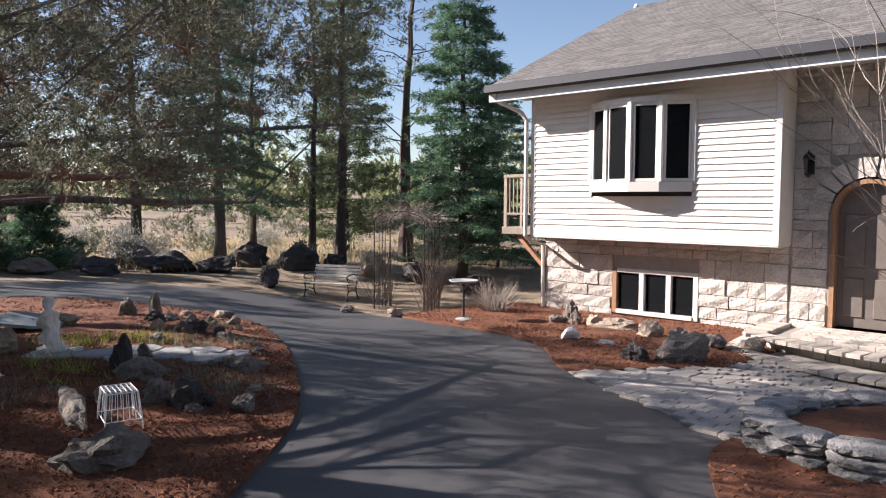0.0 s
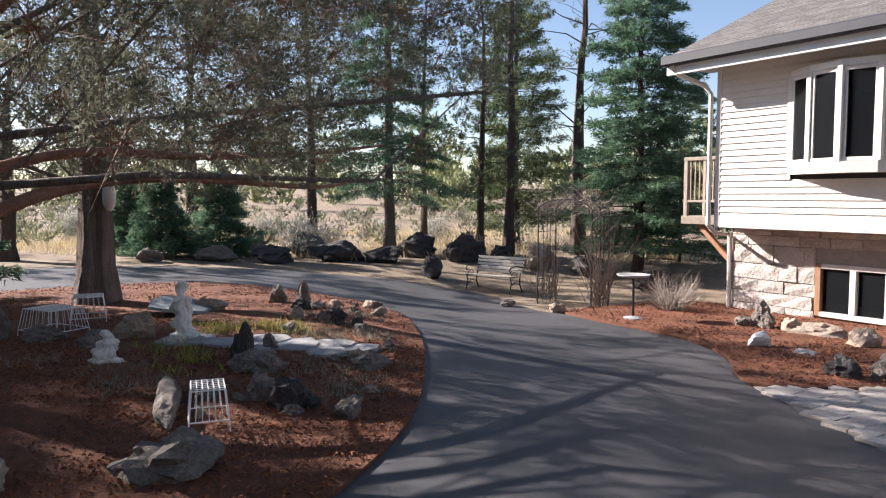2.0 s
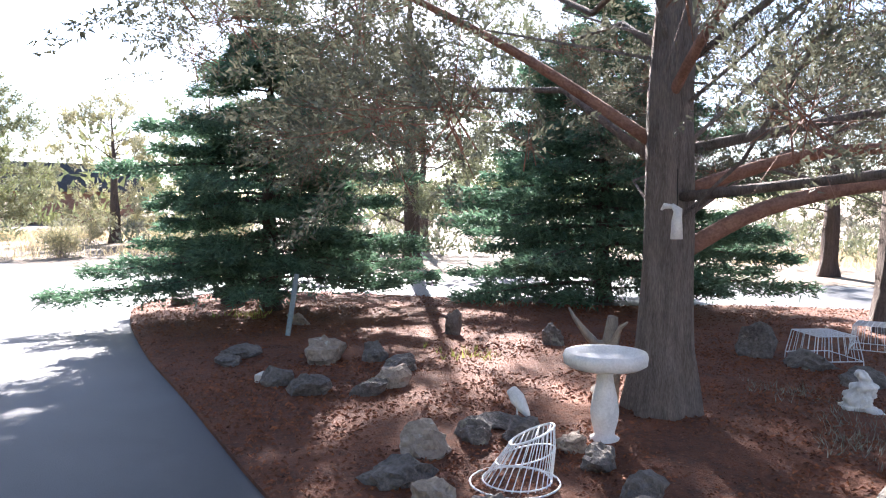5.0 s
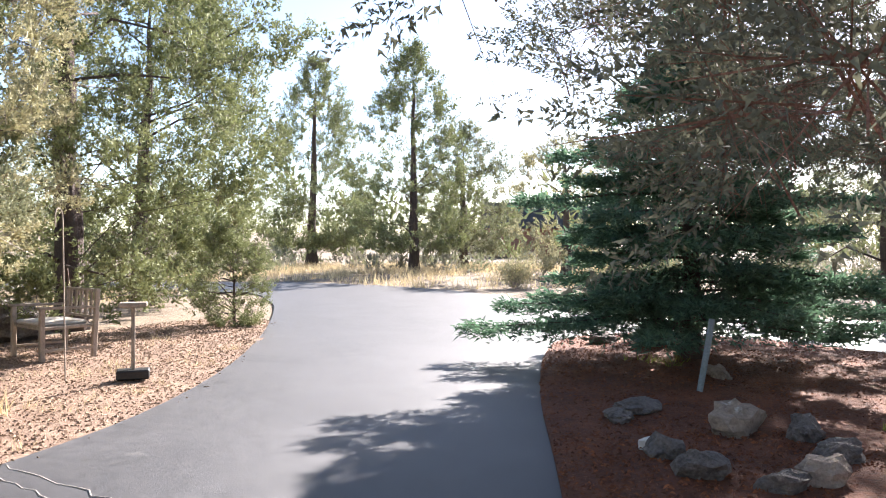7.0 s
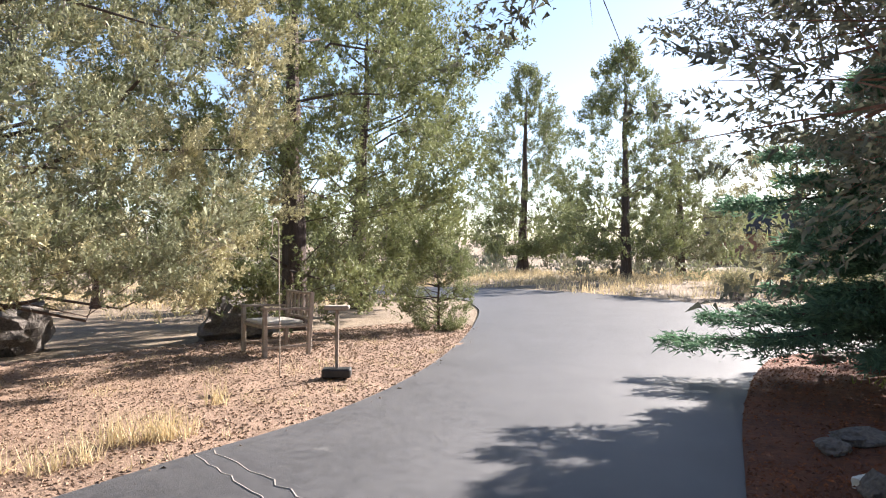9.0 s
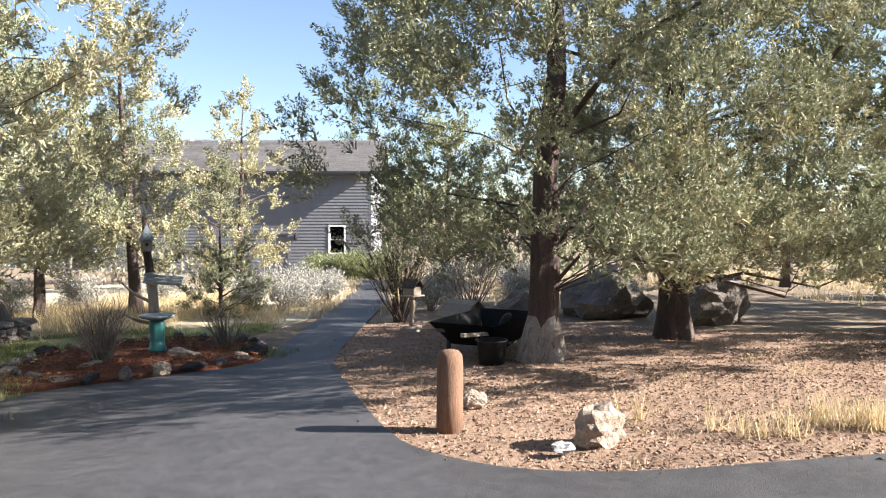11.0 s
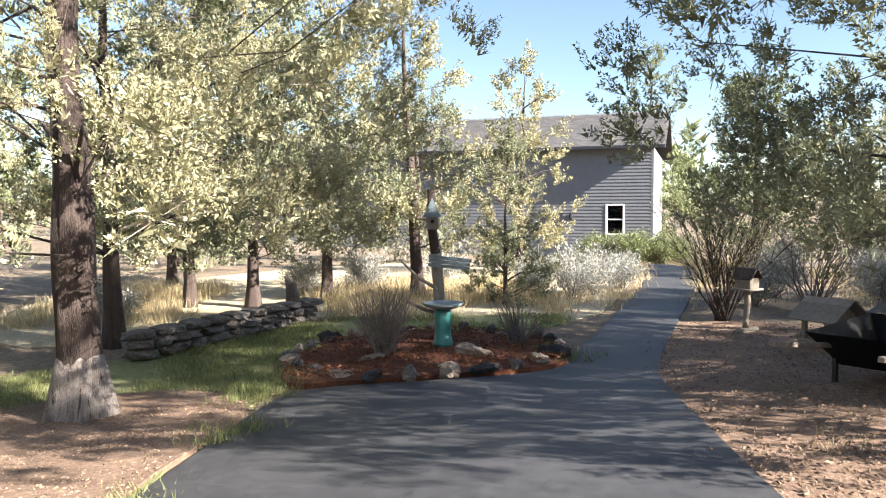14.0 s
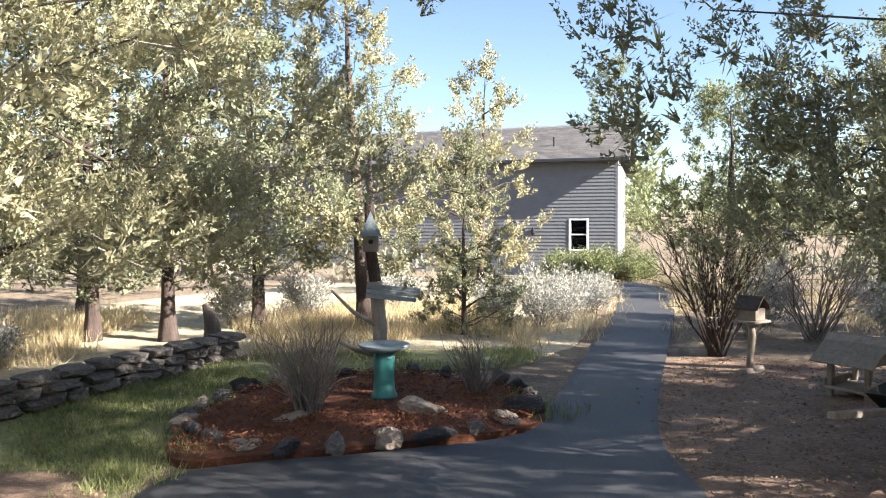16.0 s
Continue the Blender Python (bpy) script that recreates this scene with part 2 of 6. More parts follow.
def empty(name, m, label, category, group="", kind=""):
    ob = new(name)
    ob.empty_display_size = 0.1
    ob.matrix_basis = m
    return tagged(ob, label, category, group, kind)


def sheet(name, loop, lift, step, material, label, kind="structure", category="", bumps=0.0, mound=0.0, skirt=0.06):
    """A piece of ground inside a closed curve, laid over the land."""
    from mathutils import geometry
    xs, ys = [p[0] for p in loop], [p[1] for p in loop]
    pts = [Vector((p[0], p[1])) for p in loop]
    nb = len(pts)
    for x in np.arange(min(xs), max(xs), step):
        for y in np.arange(min(ys), max(ys), step):
            px, py = x + random.uniform(-.2, .2) * step, y + random.uniform(-.2, .2) * step
            if inside(px, py, loop) and min((p[0] - px) ** 2 + (p[1] - py) ** 2 for p in loop) > (0.35 * step) ** 2:
                pts.append(Vector((px, py)))
    vs, _, fs, *_ = geometry.delaunay_2d_cdt(pts, [(i, (i + 1) % nb) for i in range(nb)], [], 1, 1e-5)
    bm = bmesh.new()
    made = []
    for i, v in enumerate(vs):
        edge = min((p[0] - v[0]) ** 2 + (p[1] - v[1]) ** 2 for p in loop) ** 0.5
        up = lift + mound * min(1, edge / 1.2) + bumps * noise.noise(Vector((v[0] * 1.7, v[1] * 1.7, 3))) * min(1, edge / 0.4)
        made.append(bm.verts.new((v[0], v[1], land(v[0], v[1]) + up)))
    for f in fs:
        try:
            face = bm.faces.new([made[i] for i in f])
            if face.normal.z < 0 or face.calc_area() == 0:
                face.normal_flip()
        except ValueError:
            pass
    for i in range(nb):
        p, q = made[i].co, made[(i + 1) % nb].co
        drop = Vector((0, 0, skirt))
        bm.faces.new([bm.verts.new(c) for c in (p, q, q - drop, p - drop)])
    ob = part(name, bm, material, smooth=True)
    return tagged(ob, label, category or name.replace("_", " "), kind=kind)


def tri_mesh(name, tri, material, parent=None, label=""):
    """A mesh of many separate triangles from an array (n, 3, 3)."""
    n = len(tri)
    me = bpy.data.meshes.new(name)
    me.vertices.add(3 * n)
    me.loops.add(3 * n)
    me.polygons.add(n)
    me.vertices.foreach_set("co", np.ascontiguousarray(tri, dtype=np.float32).ravel())
    me.loops.foreach_set("vertex_index", np.arange(3 * n, dtype=np.int32))
    me.polygons.foreach_set("loop_start", np.arange(0, 3 * n, 3, dtype=np.int32))
    me.update(calc_edges=True)
    me.materials.append(material)
    ob = new(name, me)
    if parent is not None:
        ob.parent = parent
    if label:
        ob["label"] = label
    return ob


def blades(rng, centre, way, length, width, spread):
    """Thin pointed leaves: one at each centre, roughly along way."""
    n = len(centre)
    d = way + rng.normal(0, spread, (n, 3))
    d /= np.linalg.norm(d, axis=1, keepdims=True) + 1e-9
    s = np.cross(d, rng.normal(0, 1, (n, 3)))
    s /= np.linalg.norm(s, axis=1, keepdims=True) + 1e-9
    L = (length * rng.uniform(0.6, 1.3, n))[:, None]
    W = (width * rng.uniform(0.6, 1.3, n))[:, None]
    return np.stack([centre - s * W * 0.5, centre + s * W * 0.5, centre + d * L], 1)


def tube(bm, pts, radii, sides=7, rough=0.0, seed=0):
    """A tapered, bent round bar through the points, closed at both ends."""
    rings = []
    side = Vector((1, 0, 0))
    for i, p in enumerate(pts):
        p = Vector(p)
        a = Vector(pts[max(0, i - 1)])
        b = Vector(pts[min(len(pts) - 1, i + 1)])
        d = (b - a).normalized()
        side = side - d * side.dot(d)
        if side.length < 1e-3:
            side = d.orthogonal()
        side.normalize()
        up = d.cross(side)
        ring = []
        for k in range(sides):
            an = 2 * math.pi * k / sides
            r = radii[i]
            if rough:
                r *= 1 + rough * noise.noise(Vector((math.cos(an) * 1.6 + seed, math.sin(an) * 1.6, p.z * 0.9 + seed)))+ 0.35 * rough * math.sin(an * 6 + seed + p.z * .4) + 0.25 * rough * math.sin(an * 11 + 2 * seed - p.z * .3)
            ring.append(bm.verts.new(p + (side * math.cos(an) + up * math.sin(an)) * r))
        rings.append(ring)
    for r0, r1 in zip(rings, rings[1:]):
        for k in range(sides):
            bm.faces.new((r0[k], r0[(k + 1) % sides], r1[(k + 1) % sides], r1[k]))
    bm.faces.new(rings[0][::-1])
    bm.faces.new(rings[-1])
    return bm


def box(bm, x0, x1, y0, y1, z0, z1, bevel=0.0):
    """An axis-aligned block, with softened edges where bevel is given."""
    v = [bm.verts.new((x, y, z)) for x in (x0, x1) for y in (y0, y1) for z in (z0, z1)]
    fs = [bm.faces.new([v[i] for i in q]) for q in ((0, 1, 3, 2), (4, 6, 7, 5), (0, 4, 5, 1), (2, 3, 7, 6), (0, 2, 6, 4), (1, 5, 7, 3))]
    if bevel:
        es = list({e for f in fs for e in f.edges})
        bmesh.ops.bevel(bm, geom=es, offset=bevel, segments=1, affect="EDGES")
    return bm


def lathe(bm, profile, sides=20, centre=(0, 0)):
    """A turned shape from rows of radius and height."""
    rings = [[bm.verts.new((centre[0] + r * math.cos(2 * math.pi * k / sides), centre[1] + r * math.sin(2 * math.pi * k / sides), z)) for k in range(sides)] for r, z in profile]
    for a, b in zip(rings, rings[1:]):
        for k in range(sides):
            bm.faces.new((a[k], a[(k + 1) % sides], b[(k + 1) % sides], b[k]))
    bm.faces.new(rings[0][::-1])
    bm.faces.new(rings[-1])
    return bm

# ---------------------------------------------------------------- ground, drive and beds
def axis(lo, hi, step, far):
    mid = list(np.arange(lo, hi + 1e-6, step))
    out = [10.0 * 1.35 ** k for k in range(14)]
    return [lo - q for q in reversed(out) if q < far] + mid + [hi + q for q in out if q < far]


def ground_sheet():
    xs, ys = axis(-42, 16, 0.6, 700), axis(-40, 30, 0.6, 700)
    bm = bmesh.new()
    grid = [[bm.verts.new((x, y, land(x, y) - 0.035 + 0.008 * noise.noise(Vector((x * .8, y * .8, 0))))) for y in ys] for x in xs]
    for i in range(len(xs) - 1):
        for j in range(len(ys) - 1):
            bm.faces.new((grid[i][j], grid[i + 1][j], grid[i + 1][j + 1], grid[i][j + 1]))
    return tagged(part("ground", bm, DUFF, smooth=True), "dry tan ground strewn with needle litter", "ground", kind="structure")


ground_sheet()
DRIVE = smooth_loop([(1.0, -2.0), (1.7, 0.2), (2.3, 1.3), (2.95, 2.1), (2.95, 3.5), (3.0, 4.9), (3.45, 6.6), (3.4, 8.3), (2.75, 10.0), (2.35, 12.0), (1.9, 13.7), (0.6, 15.0),
                     (-1.1, 15.6), (-5.3, 15.9), (-9.2, 14.2), (-12.5, 10.9), (-15.0, 7.4), (-17.5, 4.7), (-20.0, 2.4), (-24.5, -0.3), (-27.5, -5), (-29, -12), (-30, -20),
                     (-26, -20), (-24.9, -12), (-23, -6.3), (-20, -4.6), (-16.4, -3.6), (-10.2, -2.5), (-6.7, -2.35), (-4.9, -2.62), (-3.55, -3.2), (-2.9, -4.0), (-2.8, -5.0),
                     (-3.2, -7.6), (-3.6, -9.1), (-4.9, -12.0), (-6.9, -16.4), (-8.6, -21), (-9.6, -27), (-10.4, -33.2), (-9.2, -33.2), (-8.4, -27), (-7.4, -21), (-5.8, -16.4), (-3.9, -12.0),
                     (-3.0, -10.0), (-2.5, -9.0), (-1.4, -8.75), (-.45, -8.75), (.1, -8.4), (.4, -6.4), (.42, -4.4)], 5)
sheet("driveway", DRIVE, 0.0, 0.55, ASPHALT, "dark grey asphalt driveway, worn and lightly cracked", category="driveway")
BED = smooth_loop([(-1.3, .75), (-.92, 1.31), (-.35, 2.87), (-.13, 4.97), (-.15, 7.0), (-.32, 8.64), (-.8, 9.95), (-1.7, 10.8), (-2.9, 11.5), (-4.4, 11.5), (-6.9, 9.6), (-7.95, 7.2), (-9.5, 5.75),
                   (-11.3, 4.3), (-12.1, 2.9), (-11.6, 1.75), (-10.2, 1.25), (-7.6, .85), (-5.4, .66), (-3.6, .52), (-2.1, .5)], 5)
sheet("mulch_bed", BED, 0.025, 0.3, MULCH, "island bed of dark red bark mulch", category="mulch bed", bumps=0.03, mound=0.015, skirt=0.08)
SIDE_BED = smooth_loop([(3.03, 4.95), (3.5, 6.6), (3.45, 8.3), (2.82, 10.0), (2.7, 11.2), (3.5, 12.0), (5.2, 12.3), (6.2, 11.2), (7.3, 9.6), (8.2, 7.7), (7.6, 6.3), (6.3, 5.55), (5.1, 4.85), (4.2, 4.85)], 5)
sheet("mulch_bed", SIDE_BED, 0.025, 0.3, MULCH, "bed of orange-red bark mulch along the house", category="mulch bed", bumps=0.04, mound=0.02, skirt=0.08)
NEAR_BED = smooth_loop([(2.9, 2.05), (2.15, 1.25), (1.5, .1), (1.05, -1.2), (2.6, -1.9), (5, -1.0), (6.5, 1.0), (5.8, 2.3), (4.2, 2.3)], 4)
sheet("mulch_bed", NEAR_BED, 0.02, 0.35, MULCH, "strip of bark mulch round the stone planter", category="mulch bed", bumps=0.03, mound=0.02, skirt=0.08)
ISLE = smooth_loop([(-2.55, -9.1), (-1.4, -8.85), (-.5, -8.85), (.05, -8.9), (.2, -9.6), (-.1, -10.6), (-.6, -11.2), (-1.6, -11.3), (-2.5, -10.7), (-2.8, -9.8)], 5)
sheet("mulch_bed", ISLE, 0.025, 0.25, MULCH, "small bed of red bark mulch edged with stones", category="mulch bed", bumps=0.03, mound=0.07, skirt=0.08)
TURF = smooth_loop([(0.45, -5.0), (0.5, -7.0), (.25, -8.6), (.35, -9.8), (-.1, -11.0), (-.9, -11.7), (-2.8, -11.6), (-3.3, -12.6), (-1, -13), (.8, -12.3), (1.9, -10.8), (3.4, -9.4), (4.6, -7.2), (4.2, -4.2), (2.2, -3.6)], 5)
LAWN_SOIL = surf("thin turf", (0.14, 0.155, 0.06), (0.30, 0.29, 0.135), 1.3, 0.95, 0.8, 50, spots=(0.40, 0.30, 0.2), spot_at=0.62, spot_scale=2.2, depth=0.02)
sheet("lawn", TURF, -0.012, 0.4, LAWN_SOIL, "thin green lawn with bare patches", category="lawn", skirt=0.05)
RED_LITTER = surf("red needle litter", (0.135, 0.08, 0.053), (0.33, 0.22, 0.152), 2.6, 0.95, 0.9, 70, spots=(0.48, 0.36, 0.27), spot_at=0.6, spot_scale=45, depth=0.015)
SHOULDER = smooth_loop([(.46, -4.4), (.48, -6.4), (.3, -8.2), (1.0, -9.0), (2.4, -8.8), (2.7, -7.6), (2.1, -6.2), (1.6, -5.0), (1.4, -3.8), (.9, -3.4)], 4)
sheet("needle_litter", SHOULDER, 0.006, 0.4, RED_LITTER, "reddish needle litter beside the drive", category="needle litter", bumps=0.015, skirt=0.05)
LITTER = smooth_loop([(-2.8, -3.9), (-3.45, -3.1), (-4.9, -2.5), (-6.7, -2.2), (-10.2, -2.35), (-14.5, -3.1), (-15, -4.6), (-12, -6.2), (-9, -7.4), (-7.5, -9.5), (-5.6, -11.5), (-4.4, -11.3), (-3.4, -9.0), (-2.95, -7.0), (-2.65, -5.0)], 4)
sheet("needle_litter", LITTER, -0.008, 0.5, RED_LITTER, "verge of reddish bark and needle litter", category="needle litter", bumps=0.02, skirt=0.05)


# dry straw, its colour raised in place of sun that the trees block
SUNLIT_STRAW = surf("dry straw ground paled for sun", (0.34, 0.27, 0.17), (0.62, 0.53, 0.37), 1.5, 0.95, 0.9, 60, spots=(0.72, 0.64, 0.48), spot_at=0.58, spot_scale=18, depth=0.02)
MEADOW = smooth_loop([(-3.5, -12.3), (-5.3, -16), (-7.3, -21.3), (-8.0, -26), (-3, -27), (3, -21), (5.5, -16), (4.2, -11.6), (2.2, -11.8), (.9, -12.9), (-1, -13.2)], 4)
sheet("dry_meadow", MEADOW, -0.02, 0.6, SUNLIT_STRAW, "straw-coloured dry meadow, paled to look sunlit", category="meadow", bumps=0.02, skirt=0.05)


# ---------------------------------------------------------------- trees
def curve_to(rng, a, d, length, bend, n=5, rise=0.0):
    """Points of a bent limb from a along d."""
    pts, p, d = [np.array(a, float)], np.array(a, float), np.array(d, float) / np.linalg.norm(d)
    for i in range(n):
        d = d + rng.normal(0, bend, 3) + np.array((0, 0, rise))
        d /= np.linalg.norm(d)
        p = p + d * length / n
        pts.append(p.copy())
    return pts


def sprays(rng, pts, outs, rads, size, wisp):
    """Scaly juniper sprays: each lobe of the crown carries many upright plumes of small blades round a dense heart of
    added filler that blocks light.
    """
    pr = 0.15 * size ** 0.85
    count = np.maximum(3, (2.2 if wisp else 2.1) * (rads / pr) ** 2).astype(int)
    idx = np.repeat(np.arange(len(pts)), count)
    q = len(idx)
    lift = np.array((0, 0, -0.15 if wisp else 0.45))
    u = rng.normal(0, 1, (q, 3)) + outs[idx] * 0.7 + np.array((0, 0, 0.2))
    u /= np.linalg.norm(u, axis=1, keepdims=True)
    pc = pts[idx] + u * (rads[idx] * rng.uniform(0.5, 1.02, q))[:, None] * np.array((1, 1, 0.75))
    ax = u * 0.6 + outs[idx] * 0.5 + lift + rng.normal(0, 0.22, (q, 3))
    ax /= np.linalg.norm(ax, axis=1, keepdims=True)
    plen = pr * rng.uniform(0.6, 1.35, q) * (1.5 if wisp else 1.0)
    per = 54 if size < 1.4 else 30
    k = np.repeat(np.arange(q), per)
    g = rng.uniform(0, 1, len(k))
    lat = rng.normal(0, 1, (len(k), 3))
    lat -= ax[k] * np.sum(lat * ax[k], 1, keepdims=True)
    lat /= np.linalg.norm(lat, axis=1, keepdims=True) + 1e-9
    fat = pr * (0.26 if wisp else 0.36) * np.sqrt(rng.uniform(0.1, 1, len(k))) * (1.1 - 0.75 * g)
    C = pc[k] + ax[k] * (plen[k] * (1.5 * g - 0.7))[:, None] + lat * fat[:, None]
    leaves = blades(rng, C, ax[k] * 0.7 + lat * 0.6, pr * (0.2 if size < 1.4 else 0.26), pr * (0.085 if wisp else 0.115 if size < 1.4 else 0.19), 0.5)
    # hearts and inner blades: hidden filler, added to darken the crown's inside
    heart = np.repeat(np.arange(q), 1 if wisp else 6)
    hearts = blades(rng, pc[heart] - ax[heart] * (plen[heart] * 0.75)[:, None], ax[heart], plen[heart] * 0.62, pr * (0.06 if wisp else 0.16), 0.35)
    lobe = np.repeat(np.arange(len(pts)), 12 if wisp else 30)
    v = rng.normal(0, 1, (len(lobe), 3))
    v /= np.linalg.norm(v, axis=1, keepdims=True)
    inner = blades(rng, pts[lobe] + v * (rads[lobe] * rng.uniform(0, 0.35, len(lobe)))[:, None], v, rads[lobe] * (0.12 if wisp else 0.2), rads[lobe] * (0.04 if wisp else 0.09), 0.6)
    lobe = np.repeat(np.arange(len(pts)), 16 if wisp else 8)
    v = outs[lobe] * 0.8 + rng.normal(0, 0.8, (len(lobe), 3))
    twigs = blades(rng, pts[lobe] - v * (rads[lobe] * 0.2)[:, None], v, rads[lobe] * 1.25, 0.004 + 0.004 * size, 0.2)
    return np.concatenate([leaves, hearts, inner]), twigs


def juniper(name, x, y, height, radius, base, seed, leaf, bark, label, trunk=0.2, clumps=900, size=1.0, lean=(0, 0), cone=0.0, low=None, limbs=14, gaps=0.0, push=(0, 0), wisp=False, stripped=False):
    """A juniper: a furrowed trunk, twisting limbs, and a ragged crown of scaly sprays that stand out and upward."""
    rng = np.random.default_rng(seed)
    root = empty(name, pose(x, y, land(x, y) - 0.08), label, "tree", "junipers")
    bm = bmesh.new()
    n = 12
    sway = rng.normal(0, 0.05, (n + 1, 2)).cumsum(0) * height / 8
    spine = [np.array((lean[0] * i / n * height + sway[i, 0] * i / n, lean[1] * i / n * height + sway[i, 1] * i / n, i / n * height * 0.92)) for i in range(n + 1)]
    rad = [trunk * (1.4 if i == 0 else 1.0) * max(0.05, (1 - i / n) ** 0.85) for i in range(n + 1)]
    fine, frad = [], []
    for i in range(n):
        for q in range(4):
            f = q / 4
            fine.append(spine[i] * (1 - f) + spine[i + 1] * f)
            frad.append(rad[i] * (1 - f) + rad[i + 1] * f)
    tube(bm, fine, frad, 22, 0.34 if trunk > 0.15 else 0.2, seed)
    part("trunk", bm, bark, root, smooth=True)
    if stripped:
        foot = [spine[0] + (spine[1] - spine[0]) * f for f in (0, .25, .5, .8, 1.05)]
        tops = [trunk * f for f in (1.62, 1.42, 1.27, 1.10, 0.9)]
        part("stripped_foot", tube(bmesh.new(), foot, tops, 22, 0.42, seed), BARK_PALE, root, "pale stripped bark", smooth=True)

    def stem(z):
        f = min(0.999, max(0, z / (height * 0.92))) * n
        i = int(f)
        return spine[i] + (spine[i + 1] - spine[i]) * (f - i)
    pts, outs, rads = [], [], []
    tries = 0
    lobes = max(90, int(clumps * 0.09 * (1.9 if size > 1.4 else 1.0)))
    while len(pts) < lobes and tries < lobes * 8:
        tries += 1
        g = rng.random() ** (1.0 + 0.5 * cone)
        ang = rng.uniform(0, 2 * math.pi)
        round_r = math.sin(math.pi * min(0.97, 0.16 + 0.80 * g)) ** 0.65
        cone_r = (1 - g) ** 0.75 * min(1, 0.45 + 4 * g)
        env = radius * (round_r * (1 - cone) + cone_r * cone)
        env *= 1 + 0.32 * noise.noise(Vector((math.cos(ang) * 1.3, math.sin(ang) * 1.3, g * 3.2 + seed * 7.1)))
        rho = env * rng.uniform(0.25, 1.0) ** 0.55
        z = base + (height - base) * g
        c = stem(z) + np.array((math.cos(ang) * rho + push[0], math.sin(ang) * rho + push[1], 0))
        c[2] = z - 0.10 * rho + rng.normal(0, 0.1)
        r = (0.20 + 0.075 * radius) * rng.uniform(0.5, 1.2) * (1 - 0.45 * g * cone) * (0.85 if cone else 1)
        if noise.noise(Vector((c[0] * .8 + seed, c[1] * .8, c[2]))) < gaps * 3 - (0.55 if cone and not gaps else 0.34) or (low is not None and c[2] - 0.35 * r < low):
            continue
        r *= 1.5 if size > 2.5 else 1.18 if size > 1.55 else 1.0
        w = np.array((math.cos(ang), math.sin(ang), 0.45 + 0.5 * g))
        pts.append(c)
        outs.append(w / np.linalg.norm(w))
        rads.append(r)
    pts, outs, rads = np.array(pts), np.array(outs), np.array(rads)
    order = rng.permutation(len(pts))
    made = 0
    rest = bmesh.new()
    for k in order:
        if made >= limbs * 3:
            break
        c = pts[k]
        rho = math.hypot(c[0] - stem(c[2])[0], c[1] - stem(c[2])[1])
        thick = made < limbs
        if thick and rho < 0.45 * radius:
            continue
        z = max(0.75 * base, c[2] - rho * (0.22 if thick else 0.4))
        a = stem(z)
        mid1, mid2 = a * 0.66 + c * 0.34 + np.array((0, 0, 0.07 * rho)), a * 0.3 + c * 0.7 + np.array((0, 0, 0.05 * rho))
        line = [a, mid1 + rng.normal(0, 0.09 * rho + 1e-3, 3), mid2 + rng.normal(0, 0.10 * rho + 1e-3, 3), c]
        r0 = (0.014 + (0.005 if wisp else 0.006) * rho) if thick else 0.007 + 0.002 * rho
        if thick:
            bl = bmesh.new()
            tube(bl, line, [r0, r0 * 0.75, r0 * 0.45, r0 * 0.15], 7)
            part("limb", bl, bark, root, smooth=True)
        else:
            tube(rest, line, [r0, r0 * 0.7, r0 * 0.45, r0 * 0.2], 4)
        made += 1
    tagged(part("branchwork", rest, bark, root), kind="stuff")
    leaves, twigs = sprays(rng, pts, outs, rads, size, wisp)
    tri_mesh("crown", leaves, leaf, root)
    tagged(tri_mesh("twig_tangle", twigs, BARK_RED if wisp else TWIG, root), kind="stuff")
    return root


